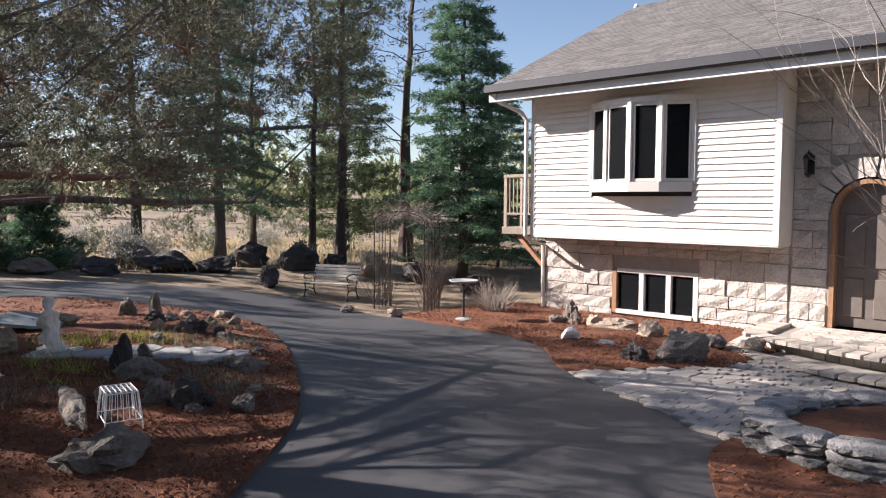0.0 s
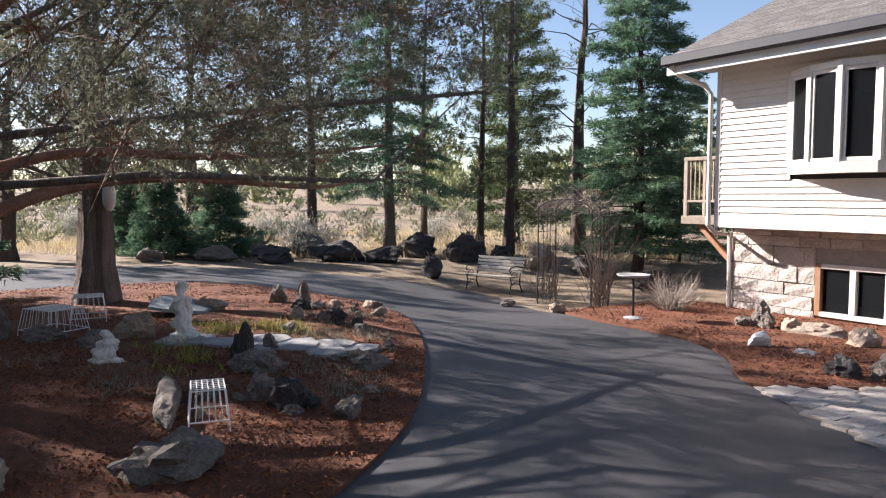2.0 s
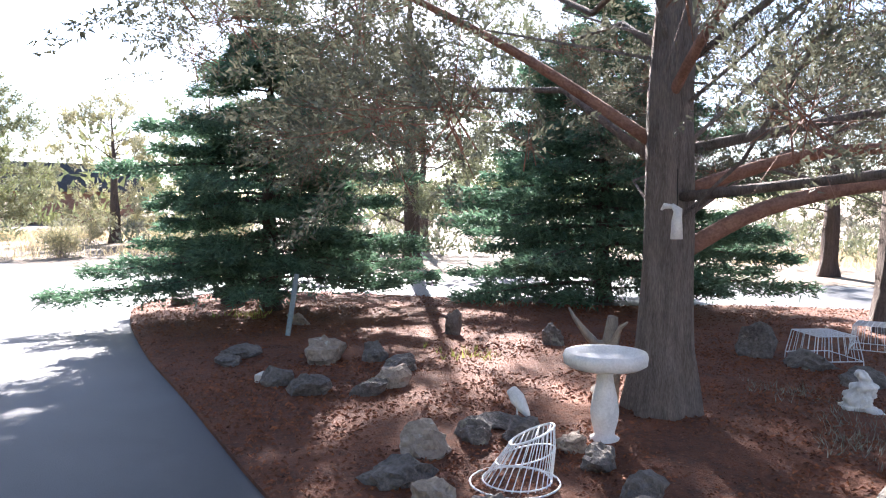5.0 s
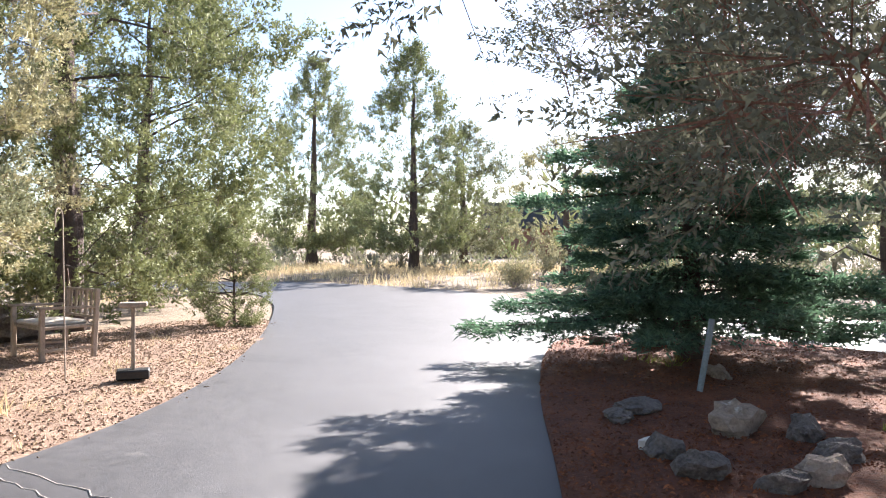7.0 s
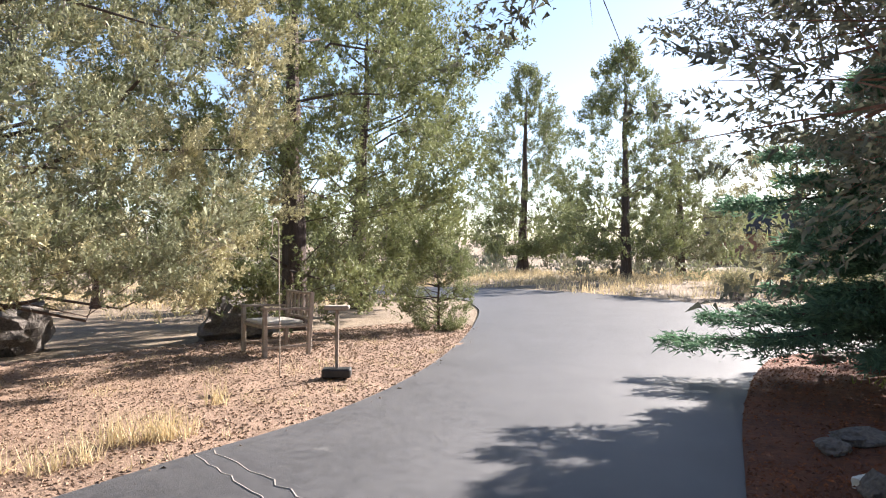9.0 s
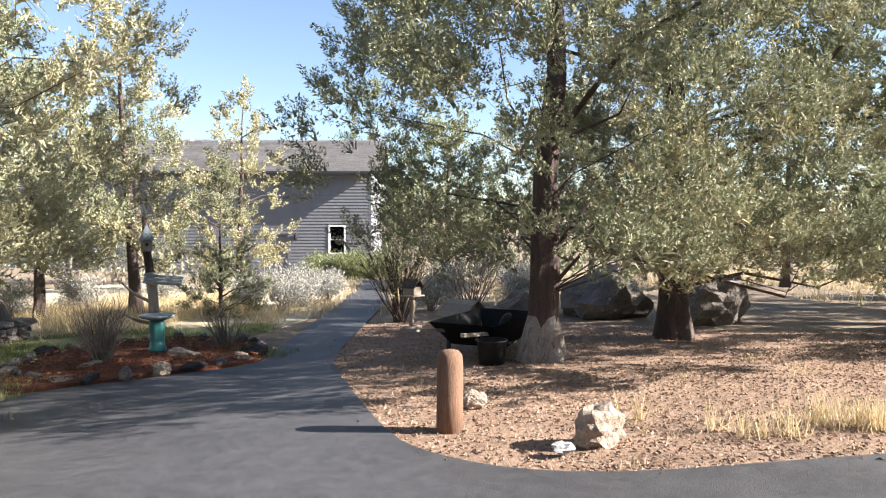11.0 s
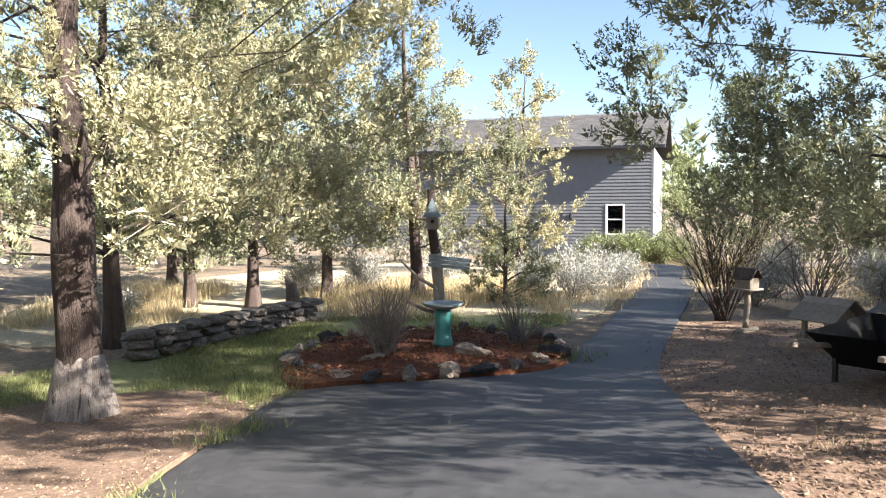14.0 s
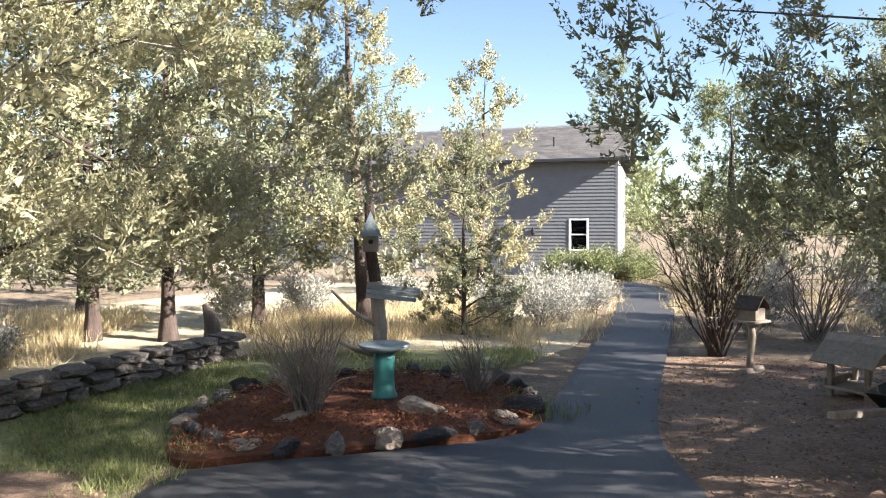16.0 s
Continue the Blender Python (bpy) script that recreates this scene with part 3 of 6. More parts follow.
def spruce(name, x, y, height, radius, base, seed, leaf, label, trunk=0.14, density=1.0, size=1.0, tiers=None, droop=0.25, group="spruces", bark=None, sparse=0.0):
    """A spruce: a straight trunk with whorls of drooping boughs that carry flat sprays of needles."""
    rng = np.random.default_rng(seed)
    root = empty(name, pose(x, y, land(x, y) - 0.06), label, "tree", group)
    bm = bmesh.new()
    n = 16
    tube(bm, [(0.03 * math.sin(i * 1.3), 0.03 * math.cos(i * 1.7), height * i / n) for i in range(n + 1)], [trunk * (1.3 if i == 0 else 1) * max(0.05, 1 - i / n) for i in range(n + 1)], 10, 0.12, seed)
    part("trunk", bm, bark or BARK_DARK, root, smooth=True)
    tiers = tiers or int(height * 3.2)
    bl = bmesh.new()
    C, W = [], []
    for k in range(tiers):
        f = (k + rng.uniform(0, .6)) / tiers
        z = base + (height - base) * f
        reach = radius * (1 - f) ** 0.85 * rng.uniform(0.8, 1.1) + 0.12
        boughs = 8 if f < 0.8 else 5
        gap = (height - base) / tiers
        off = rng.uniform(0, 6.28)
        for b in range(boughs):
            if rng.random() < sparse:
                continue
            ang = off + b * 2 * math.pi / boughs + rng.uniform(-.3, .3)
            L = reach * rng.uniform(0.6, 1.15)
            out = np.array((math.cos(ang), math.sin(ang), 0.0))
            side = np.array((-out[1], out[0], 0.0))
            m = 7
            zb = z + rng.uniform(-0.7, 0.7) * gap
            line = [out * L * j / m + np.array((0, 0, zb + 0.12 * L * j / m - droop * L * (j / m) ** 2 + 0.12 * L * (j / m) ** 4)) for j in range(m + 1)]
            tube(bl, line, [max(0.004, 0.016 * L ** 0.5 * (1 - j / (m + 1.0))) for j in range(m + 1)], 4)
            cnt = int((55 * L + 11) * density)
            stations = max(4, int(L / 0.085 / size ** 0.6))
            s = (np.floor(rng.uniform(0.12, 1, cnt) ** 0.8 * stations) + 0.5) / stations
            idx = np.minimum((s * m).astype(int), m - 1)
            fr = (s * m - idx)[:, None]
            la = np.array(line)
            p = la[idx] * (1 - fr) + la[idx + 1] * fr
            twig = rng.uniform(-1, 1, cnt)
            half = L * 0.30 * (1.15 - s) + 0.05
            p = p + side * (twig * half)[:, None] + out * (np.abs(twig) * half * 0.7)[:, None] + np.array((0, 0, -1)) * (np.abs(twig) * half * 0.28)[:, None]
            per = 5
            p = np.repeat(p, per, 0) + rng.normal(0, 0.026 * size, (cnt * per, 3)) * np.array((1, 1, 1.25))
            w = np.repeat(side * np.sign(twig)[:, None] * 0.6 + out * 0.75, per, 0) + np.array((0, 0, 0.05))
            C.append(p)
            W.append(w)
    tagged(part("branchwork", bl, bark or BARK_DARK, root, smooth=True), kind="stuff")
    tri_mesh("crown", blades(rng, np.concatenate(C), np.concatenate(W), 0.085 * size, 0.021 * size, 0.5), leaf, root)
    return root


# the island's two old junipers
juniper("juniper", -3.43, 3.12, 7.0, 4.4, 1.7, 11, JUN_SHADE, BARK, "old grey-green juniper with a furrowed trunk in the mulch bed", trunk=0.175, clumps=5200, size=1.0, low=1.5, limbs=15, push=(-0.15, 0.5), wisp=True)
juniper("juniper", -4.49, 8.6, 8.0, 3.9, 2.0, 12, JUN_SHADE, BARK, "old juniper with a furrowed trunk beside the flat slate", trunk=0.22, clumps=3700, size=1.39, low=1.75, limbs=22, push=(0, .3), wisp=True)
# two spruces at the back of the island
spruce("spruce", -9.3, 2.75, 4.3, 2.2, 0.4, 21, SPRUCE, "young green spruce with low drooping boughs in mulch", trunk=0.12, density=2.4, size=1.05, tiers=20, droop=0.26)
spruce("spruce", -8.42, 7.8, 5.4, 2.85, 0.35, 22, SPRUCE, "dark green spruce beside the curved driveway", trunk=0.13, density=2.0, size=1.25, tiers=23, droop=0.26)
# beyond the drive, ahead of the start
spruce("spruce", -0.43, 22.0, 13.5, 2.3, 2.0, 23, SPRUCE, "tall slim spruce with a pale bare lower trunk", trunk=0.2, density=0.6, size=1.7, tiers=30, droop=0.4, bark=BARK)
spruce("spruce", 6.0, 16.8, 10.5, 2.0, 0.9, 24, SPRUCE, "dense dark spruce beside the house corner", trunk=0.14, density=0.75, size=1.6, tiers=36, droop=0.3)
spruce("spruce", 4.3, 25.5, 12.0, 2.4, 0.8, 25, PINE, "tall yellow-green conifer behind the arbour", trunk=0.16, density=0.5, size=2.0, tiers=28, droop=0.2)
PINES = "slender open pine with a dark thin trunk"
juniper("pine", 2.5, 21.7, 11.5, 1.5, 2.2, 26, PINE, BARK_DARK, PINES, trunk=0.12, clumps=400, size=1.6, cone=0.4, limbs=24, gaps=0.06)
juniper("pine", 3.3, 21.0, 13.0, 1.7, 2.4, 27, PINE, BARK_DARK, PINES, trunk=0.15, clumps=440, size=1.6, cone=0.4, limbs=24, gaps=0.06)
juniper("pine", 5.7, 21.8, 13.5, 2.3, 1.9, 28, PINE, BARK_DARK, "taller pine with a thick dark trunk", trunk=0.2, clumps=640, size=1.7, cone=0.5, limbs=26, gaps=0.02)
juniper("pine", -2.9, 22.3, 11.0, 2.6, 2.2, 29, PINE, BARK_DARK, "dark-trunked pine among boulders", trunk=0.17, clumps=640, size=1.8, cone=0.4, limbs=20)
juniper("pine", 0.9, 26.0, 12.0, 1.9, 2.0, 30, PINE, BARK_DARK, PINES, trunk=0.13, clumps=500, size=2.2, cone=0.4, limbs=16, gaps=0.04)
juniper("juniper", -9.9, 17.2, 6.0, 2.8, 1.6, 13, JUN_GREY, BARK_DARK, "small forked juniper beyond the driveway", trunk=0.2, clumps=700, size=1.8)
juniper("juniper", -6.5, 21.5, 8.5, 3.4, 1.5, 39, JUN_GREY, BARK_DARK, "spreading juniper beyond the driveway", trunk=0.2, clumps=900, size=2.0)
for i, (x, y, h) in enumerate(((-6.6, 18.6, 2.4), (-5.2, 19.4, 2.7), (-7.9, 19.8, 2.2), (8.2, 19.5, 6.5))):
    spruce("spruce", x, y, h, h * 0.38, 0.2, 40 + i, SPRUCE, "small blue-green spruce beyond the driveway", trunk=0.05, density=0.9, size=1.4, tiers=14)
# along the drive's far side
juniper("juniper", -13.4, -6.3, 8.6, 3.7, 0.7, 14, JUN_GREEN, BARK_DARK, "broad green juniper shading a wooden armchair", trunk=0.22, clumps=2900, size=1.55, limbs=14)
juniper("juniper", -18.4, -7.2, 8.5, 2.9, 1.0, 15, JUN_GREEN, BARK_DARK, "tall green juniper by the bend of the drive", trunk=0.2, clumps=1900, size=1.8)
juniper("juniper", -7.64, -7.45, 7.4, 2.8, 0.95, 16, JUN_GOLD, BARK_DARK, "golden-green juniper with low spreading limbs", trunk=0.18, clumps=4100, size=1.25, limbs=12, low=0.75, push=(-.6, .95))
juniper("juniper", -5.25, -6.75, 6.8, 3.1, 1.0, 17, JUN_GREY, BARK_DARK, "olive juniper with a pale gnarled trunk base", trunk=0.18, clumps=4400, size=1.15, limbs=11, low=1.0, push=(-.35, .35), stripped=True)
juniper("juniper", -45.5, -8.1, 12.5, 4.3, 1.4, 18, JUN_GREEN, BARK_DARK, "tall columnar juniper across the road", trunk=0.3, clumps=2600, size=2.7, cone=0.7)
juniper("juniper", -35.4, -1.5, 10.6, 4.0, 1.3, 19, JUN_GREEN, BARK_DARK, "pointed juniper across the road", trunk=0.24, clumps=2600, size=2.5, cone=0.8)
juniper("juniper", -40.0, 0.9, 7.6, 3.4, 1.2, 20, JUN_GREY, BARK_DARK, "bushy juniper with a dark trunk across the road", trunk=0.24, clumps=1800, size=2.5, cone=0.3)
juniper("juniper", -14.1, -3.75, 1.8, 0.75, 0.1, 31, JUN_GREEN, BARK_DARK, "low juniper bush at the edge of the drive", trunk=0.03, clumps=170, size=1.0)
juniper("juniper", -33.0, 5.2, 6.0, 3.0, 0.7, 32, JUN_GOLD, BARK_DARK, "sunlit golden juniper beyond the parking space", trunk=0.2, clumps=700, size=2.4)
juniper("juniper", -34.0, 9.5, 7.5, 3.0, 0.8, 33, JUN_GREEN, BARK_DARK, "rounded juniper behind the spruces", trunk=0.2, clumps=700, size=2.4)
juniper("juniper", -16.3, 9.2, 9.5, 3.6, 1.5, 42, JUN_GREY, BARK_DARK, "open juniper across the drive behind the spruces", trunk=0.2, clumps=1500, size=1.7)
juniper("juniper", -24.0, 14.5, 6.5, 2.8, 1.4, 41, JUN_GREY, BARK_DARK, "open juniper behind the spruces", trunk=0.2, clumps=700, size=2.2)
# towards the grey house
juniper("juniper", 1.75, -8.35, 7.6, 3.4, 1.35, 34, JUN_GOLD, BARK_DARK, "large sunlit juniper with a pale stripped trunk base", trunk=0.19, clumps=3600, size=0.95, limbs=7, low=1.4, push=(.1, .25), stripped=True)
juniper("juniper", 2.6, -11.3, 7.0, 2.8, 1.6, 35, JUN_GREY, BARK_DARK, "juniper behind the dry stone wall", trunk=0.11, clumps=1200, size=1.5)
for i, (x, y, h, r) in enumerate(((2.6, -14.6, 6.2, 2.1), (1.5, -14.4, 5.6, 1.9), (0.35, -15.2, 4.6, 1.6), (3.8, -17.5, 7.0, 2.8))):
    juniper("juniper", x, y, h, r, 1.1, 50 + i, JUN_GREY, BARK_DARK, "slim grey-green juniper in a row behind the wall", trunk=0.1, clumps=650, size=1.6)
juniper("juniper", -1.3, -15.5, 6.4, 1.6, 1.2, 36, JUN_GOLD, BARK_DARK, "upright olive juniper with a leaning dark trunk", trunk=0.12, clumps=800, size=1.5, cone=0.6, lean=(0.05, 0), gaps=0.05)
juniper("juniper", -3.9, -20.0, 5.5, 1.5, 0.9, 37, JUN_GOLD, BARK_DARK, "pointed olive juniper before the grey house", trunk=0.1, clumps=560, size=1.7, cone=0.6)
juniper("juniper", -2.75, -14.2, 2.9, 1.0, 0.2, 38, JUN_GREY, BARK_DARK, "pale shrubby juniper behind the birdhouse", trunk=0.04, clumps=420, size=1.2, cone=0.5)
for i, (x, y, h, r) in enumerate(((-12.6, -18.5, 5.8, 2.2), (-10.6, -21.5, 5.2, 1.7), (-16.5, -22, 7.0, 2.6), (-17.0, -14, 6.0, 2.4), (-15, -44, 12.0, 2.3), (5.5, -24, 7, 3), (-1.5, -26, 6.3, 1.8), (8, -14, 7.5, 3.2), (7.2, -6, 7.5, 3.0))):
    juniper("juniper", x, y, h, r, 1.0, 60 + i, (JUN_GREY, JUN_GREEN, JUN_GOLD)[i % 3], BARK_DARK, "grey-green juniper in the dry scrub", trunk=0.14, clumps=800, size=1.9)


def far_woods():
    """Scattered junipers and scrub out to the horizon, too far to pick apart."""
    rng = np.random.default_rng(5)
    for name, count, lo, hi, mat_, label in (("far_woods", 240, 48, 170, JUN_GREEN, "distant juniper woodland"), ("far_scrub", 700, 21, 110, SCRUB, "grey sagebrush scrub"), ("far_brush", 520, 20, 100, JUN_GREY, "olive desert brush")):
        C, W, S = [], [], []
        for _ in range(count):
            r, a = lo + (hi - lo) * rng.random() ** 1.3, rng.uniform(0, 2 * math.pi)
            x, y = -3 + r * math.cos(a), r * math.sin(a)
            if (x > 4 and abs(y) < 20 and x < 25) or (-33 < x < -18 and -25 < y < 5) or (-16 < x < 8 and -48 < y < -30) or (-11 < x < -4 and y > -34 and y < -10) or inside(x, y, DRIVE):
                continue
            z = land(x, y)
            tree = name == "far_woods"
            h, w = (rng.uniform(4, 8.5), rng.uniform(1.3, 2.6)) if tree else (rng.uniform(0.5, 1.1), rng.uniform(0.5, 1.0))
            k = 200 if tree else 90
            g = rng.random(k)
            an = rng.uniform(0, 6.28, k)
            e = w * np.sin(np.pi * np.clip(0.15 + 0.8 * g, 0, 1)) ** 0.7 * rng.random(k) ** 0.4 * (0.75 + 0.5 * np.sin(an * 3 + g * 5 + x))
            C.append(np.stack([x + e * np.cos(an), y + e * np.sin(an), z + (0.12 + 0.88 * g) * h], 1))
            W.append(np.stack([np.cos(an) * .5, np.sin(an) * .5, np.full(k, 0.9)], 1))
            S.append(np.full(k, (0.6 if tree else 0.26) * (0.6 + r / 90)))
        tri = np.concatenate([blades(rng, c, w, s[0], s[0] * 0.42, 0.5) for c, w, s in zip(C, W, S)])
        tagged(tri_mesh(name, tri, mat_), label, "trees" if name == "far_woods" else "shrubs", kind="stuff")


far_woods()

# ---------------------------------------------------------------- the near house
HOUSE = pose(7.65, 6.66, 0, 0, 0, -61)


def lap_board(bm, x0, x1, z, rise=0.112, y=0.0):
    """One lap siding board: thin at its top, thick at its lower edge."""
    p = [(y - 0.030, z), (y - 0.004, z + rise), (y + 0.008, z + rise), (y + 0.008, z)]
    a = [bm.verts.new((x0, q[0], q[1])) for q in p]
    b = [bm.verts.new((x1, q[0], q[1])) for q in p]
    for i in range(4):
        bm.faces.new((a[i], a[(i + 1) % 4], b[(i + 1) % 4], b[i]))
    bm.faces.new(a[::-1])
    bm.faces.new(b)
    return bm


def bar(name, a, b, w, d, material, parent, label=""):
    """A straight square bar from a to b, w wide and d deep."""
    a, b = Vector(a), Vector(b)
    bm = box(bmesh.new(), -w / 2, w / 2, -d / 2, d / 2, 0, (b - a).length, min(w, d) * 0.12)
    m = Matrix.Translation(a) @ (b - a).to_track_quat("Z", "Y").to_matrix().to_4x4()
    return part(name, bm, material, parent, label, m=m)


def near_house():
    house = empty("house", HOUSE, "house with pale lap siding over an ashlar stone base", "house")
    # solid walls with openings: the jutting upper room, and the stone base behind it
    # the back wall and ceiling are added to keep sky out of the panes
    bm = bmesh.new()
    for q in ((-4.78, -3.36, .02, .2, 1.0, 3.86), (-1.48, -.02, .02, .2, 1.0, 3.86), (-3.36, -1.48, .02, .2, 1.0, 1.95), (-3.36, -1.48, .02, .2, 3.44, 3.86),
              (-4.6, -.2, 5.25, 5.4, 1.12, 3.86), (-4.6, -.2, .2, 5.25, 3.68, 3.80), (-4.78, -4.6, .2, 5.4, 1.0, 3.86), (-.2, -.02, .2, 5.4, 1.0, 3.86), (-4.6, -.2, .2, 5.4, 1.0, 1.12)):
        box(bm, *q)
    part("upper_wall", bm, DARK_ROOM, house, "sheathing and added room shell, coloured dark for indoor shade")
    bm = bmesh.new()
    for q in ((-4.83, -3.26, .6, .8, -.75, 1.0), (-1.53, -.02, .6, .8, -.75, 1.0), (-3.26, -1.53, .6, .8, .41, 1.0), (-3.26, -1.53, .6, .8, -.75, -.46), (-.02, .6, .6, .8, -.75, 3.86),
              (1.66, 7.0, .6, .8, -.75, 3.86), (.6, 1.66, .6, .8, 2.08, 3.86), (-4.83, -4.65, .8, 9.0, -.75, 1.0), (6.8, 7.0, .8, 9.0, -.75, 3.86), (-4.83, 7.0, 9.0, 9.2, -.75, 3.9)):
        box(bm, *q)
    part("base_wall", bm, MORTAR, house, "mortared base wall")
    # unseen dark partitions, added as the shade of the rooms indoors
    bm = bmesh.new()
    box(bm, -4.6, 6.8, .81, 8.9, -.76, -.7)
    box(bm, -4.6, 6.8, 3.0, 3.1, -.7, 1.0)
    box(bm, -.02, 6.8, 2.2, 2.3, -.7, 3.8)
    part("interior", bm, DARK_ROOM, house, "added partitions coloured near-black for shaded rooms behind the panes")
    # lap siding, course by course, parted by the bow window
    z = 1.13
    while z < 3.78:
        spans = [(-4.70, -.09)] if z + .11 < 1.86 or z > 3.5 else [(-4.70, -3.40), (-1.44, -.09)]
        for x0, x1 in spans:
            part("siding_board", lap_board(bmesh.new(), x0, x1, z), SIDING, house)
        z += 0.108
    for q, nm in (((-4.80, -4.70, -.03, .03, .99, 3.8), "corner_board"), ((-.09, .012, -.03, .03, .99, 3.8), "corner_board"), ((-4.72, -.09, -.026, .03, .99, 1.13), "skirt_board"),
                  ((-.018, .014, .03, .60, .99, 3.8), "corner_panel"), ((-4.8, .0, -.02, .62, .965, .995), "soffit_board")):
        part(nm, box(bmesh.new(), *q, 0.006), TRIM, house)
    # bow window
    plan = [(-3.42, 0.0), (-2.95, -.28), (-2.42, -.38), (-1.89, -.28), (-1.42, 0.0)]
    win = empty("bow_window", Matrix(), "", "")
    win.parent = house
    for k in ("label", "category"):
        if k in win:
            del win[k]
    for (z0, z1, lip, nm) in ((1.86, 2.03, .05, "window_sill"), (3.40, 3.50, .04, "window_head")):
        bm = bmesh.new()
        ring = [(x, y - lip) for x, y in plan]
        lo = [bm.verts.new((x, y, z0)) for x, y in ring] + [bm.verts.new((-1.42, .05, z0)), bm.verts.new((-3.42, .05, z0))]
        hi = [bm.verts.new((v.co.x, v.co.y, z1)) for v in lo]
        bm.faces.new(lo)
        bm.faces.new(hi[::-1])
        for i in range(len(lo)):
            bm.faces.new((lo[i], hi[i], hi[(i + 1) % len(lo)], lo[(i + 1) % len(lo)]))
        bmesh.ops.recalc_face_normals(bm, faces=bm.faces)
        part(nm, bm, TRIM, win)
    for x, y in plan:
        bar("mullion", (x, y - .01, 2.02), (x, y - .01, 3.42), .085, .085, TRIM, win)
    for (x0, y0), (x1, y1) in zip(plan, plan[1:]):
        a, b = Vector((x0, y0, 0)), Vector((x1, y1, 0))
        u = (b - a).normalized()
        nrm = Vector((u.y, -u.x, 0))
        for (zz0, zz1) in ((2.03, 2.09), (3.34, 3.40)):
            bar("sash_rail", a + u * .04 + Vector((0, 0, (zz0 + zz1) / 2)), b - u * .04 + Vector((0, 0, (zz0 + zz1) / 2)), .045, .055, TRIM, win)
        for s in (.07, (b - a).length - .07):
            p = a + u * s
            bar("sash_stile", p + Vector((0, 0, 2.05)), p + Vector((0, 0, 3.38)), .035, .04, TRIM, win)
        bm = bmesh.new()
        p0, p1 = a + u * .06, b - u * .06
        q = [p0 + Vector((0, 0, 2.06)), p1 + Vector((0, 0, 2.06)), p1 + Vector((0, 0, 3.38)), p0 + Vector((0, 0, 3.38))]
        off = nrm * 0.006
        f = [bm.verts.new(v + off) for v in q]
        g = [bm.verts.new(v - off) for v in q]
        bm.faces.new(f)
        bm.faces.new(g[::-1])
        for i in range(4):
            bm.faces.new((f[i], g[i], g[(i + 1) % 4], f[(i + 1) % 4]))
        bmesh.ops.recalc_face_normals(bm, faces=bm.faces)
        part("pane", bm, GLASS, win).visible_shadow = False
    # basement window of three lights
    base_win = empty("basement_window", Matrix(), "", "")
    base_win.parent = house
    for k in ("label", "category"):
        if k in base_win:
            del base_win[k]
    for q in ((-3.26, -3.16, .56, .66, -.46, .41), (-1.63, -1.53, .56, .66, -.46, .41), (-3.16, -1.63, .56, .66, .33, .41), (-3.16, -1.63, .54, .66, -.46, -.38)):
        part("window_frame", box(bmesh.new(), *q, .008), TRIM if q[0] > -3.2 else WOOD_TRIM, base_win)
    for x in (-2.64, -2.10):
        part("mullion", box(bmesh.new(), x - .05, x + .05, .56, .66, -.38, .33, .006), TRIM, base_win)
    for x0, x1 in ((-3.16, -2.69), (-2.59, -2.15), (-2.05, -1.63)):
        part("pane", box(bmesh.new(), x0, x1, .61, .62, -.38, .33), GLASS, base_win).visible_shadow = False
    # roof of stepped shingle courses, fascia, gutter, downspout
    slope = .46
    bm = bmesh.new()
    v = [bm.verts.new(c) for c in ((-5.42, -.62, 3.92), (7.4, -.62, 3.92), (7.4, 5.4, 3.92 + 6.02 * slope), (-5.42, 5.4, 3.92 + 6.02 * slope), (7.4, 11.4, 3.92), (-5.42, 11.4, 3.92))]
    for q in ((0, 1, 2, 3), (3, 2, 4, 5)):
        bm.faces.new([v[i] for i in q])
    bmesh.ops.solidify(bm, geom=bm.faces[:], thickness=0.12)
    roof = part("roof", bm, GUTTER, house, "dark roof deck")
    bm = bmesh.new()
    rng = random.Random(4)
    rows = 46
    for r in range(rows):
        y0 = -.66 + r * (6.1 / rows)
        y1 = y0 + 6.1 / rows + .01
        z0, z1 = 3.945 + (y0 + .62) * slope + .012, 3.945 + (y1 + .62) * slope
        x = -5.47 - rng.random() * .3
        while x < 7.4:
            w = rng.uniform(.22, .36)
            a, b2 = max(-5.47, x), min(7.4, x + w - .006)
            if b2 > a:
                q = [bm.verts.new(c) for c in ((a, y0, z0), (b2, y0, z0), (b2, y1, z1), (a, y1, z1), (a, y0, z0 - .02), (b2, y0, z0 - .02))]
                bm.faces.new(q[:4])
                bm.faces.new((q[4], q[5], q[1], q[0]))
            x += w
    tagged(part("shingles", bm, SHINGLE, roof, "weathered grey-brown shingle courses"), kind="stuff")
    part("gutter", box(bmesh.new(), -5.44, 7.4, -.78, -.62, 3.79, 3.965, .025), GUTTER, house, "dark blue-black gutter")
    part("fascia", box(bmesh.new(), -5.40, 7.4, -.64, -.58, 3.64, 3.80, .004), WHITE_TRIM, house, "pale fascia board")
    part("eave_soffit", box(bmesh.new(), -5.40, 7.4, -.58, .6, 3.80, 3.84), TRIM, house)
    for s in (1, -1):
        part("rake_board", box(bmesh.new(), -.03, .03, 0, 6.75, -.2, 0), WHITE_TRIM, house, m=pose(-5.42, -.62 if s > 0 else 11.4, 3.92, math.degrees(math.atan(slope)) * 1, 0, 0) if s > 0 else pose(-5.42, 11.4, 3.92, math.degrees(math.atan(slope)), 0, 180))
    bm = bmesh.new()
    tube(bm, [(-5.25, -.68, 3.80), (-5.22, -.60, 3.66), (-4.95, -.16, 3.45), (-4.88, -.08, 3.30), (-4.88, -.08, 1.0), (-4.86, .10, .86), (-4.88, .55, .80), (-4.88, .58, -.55)], [.042] * 8, 8)
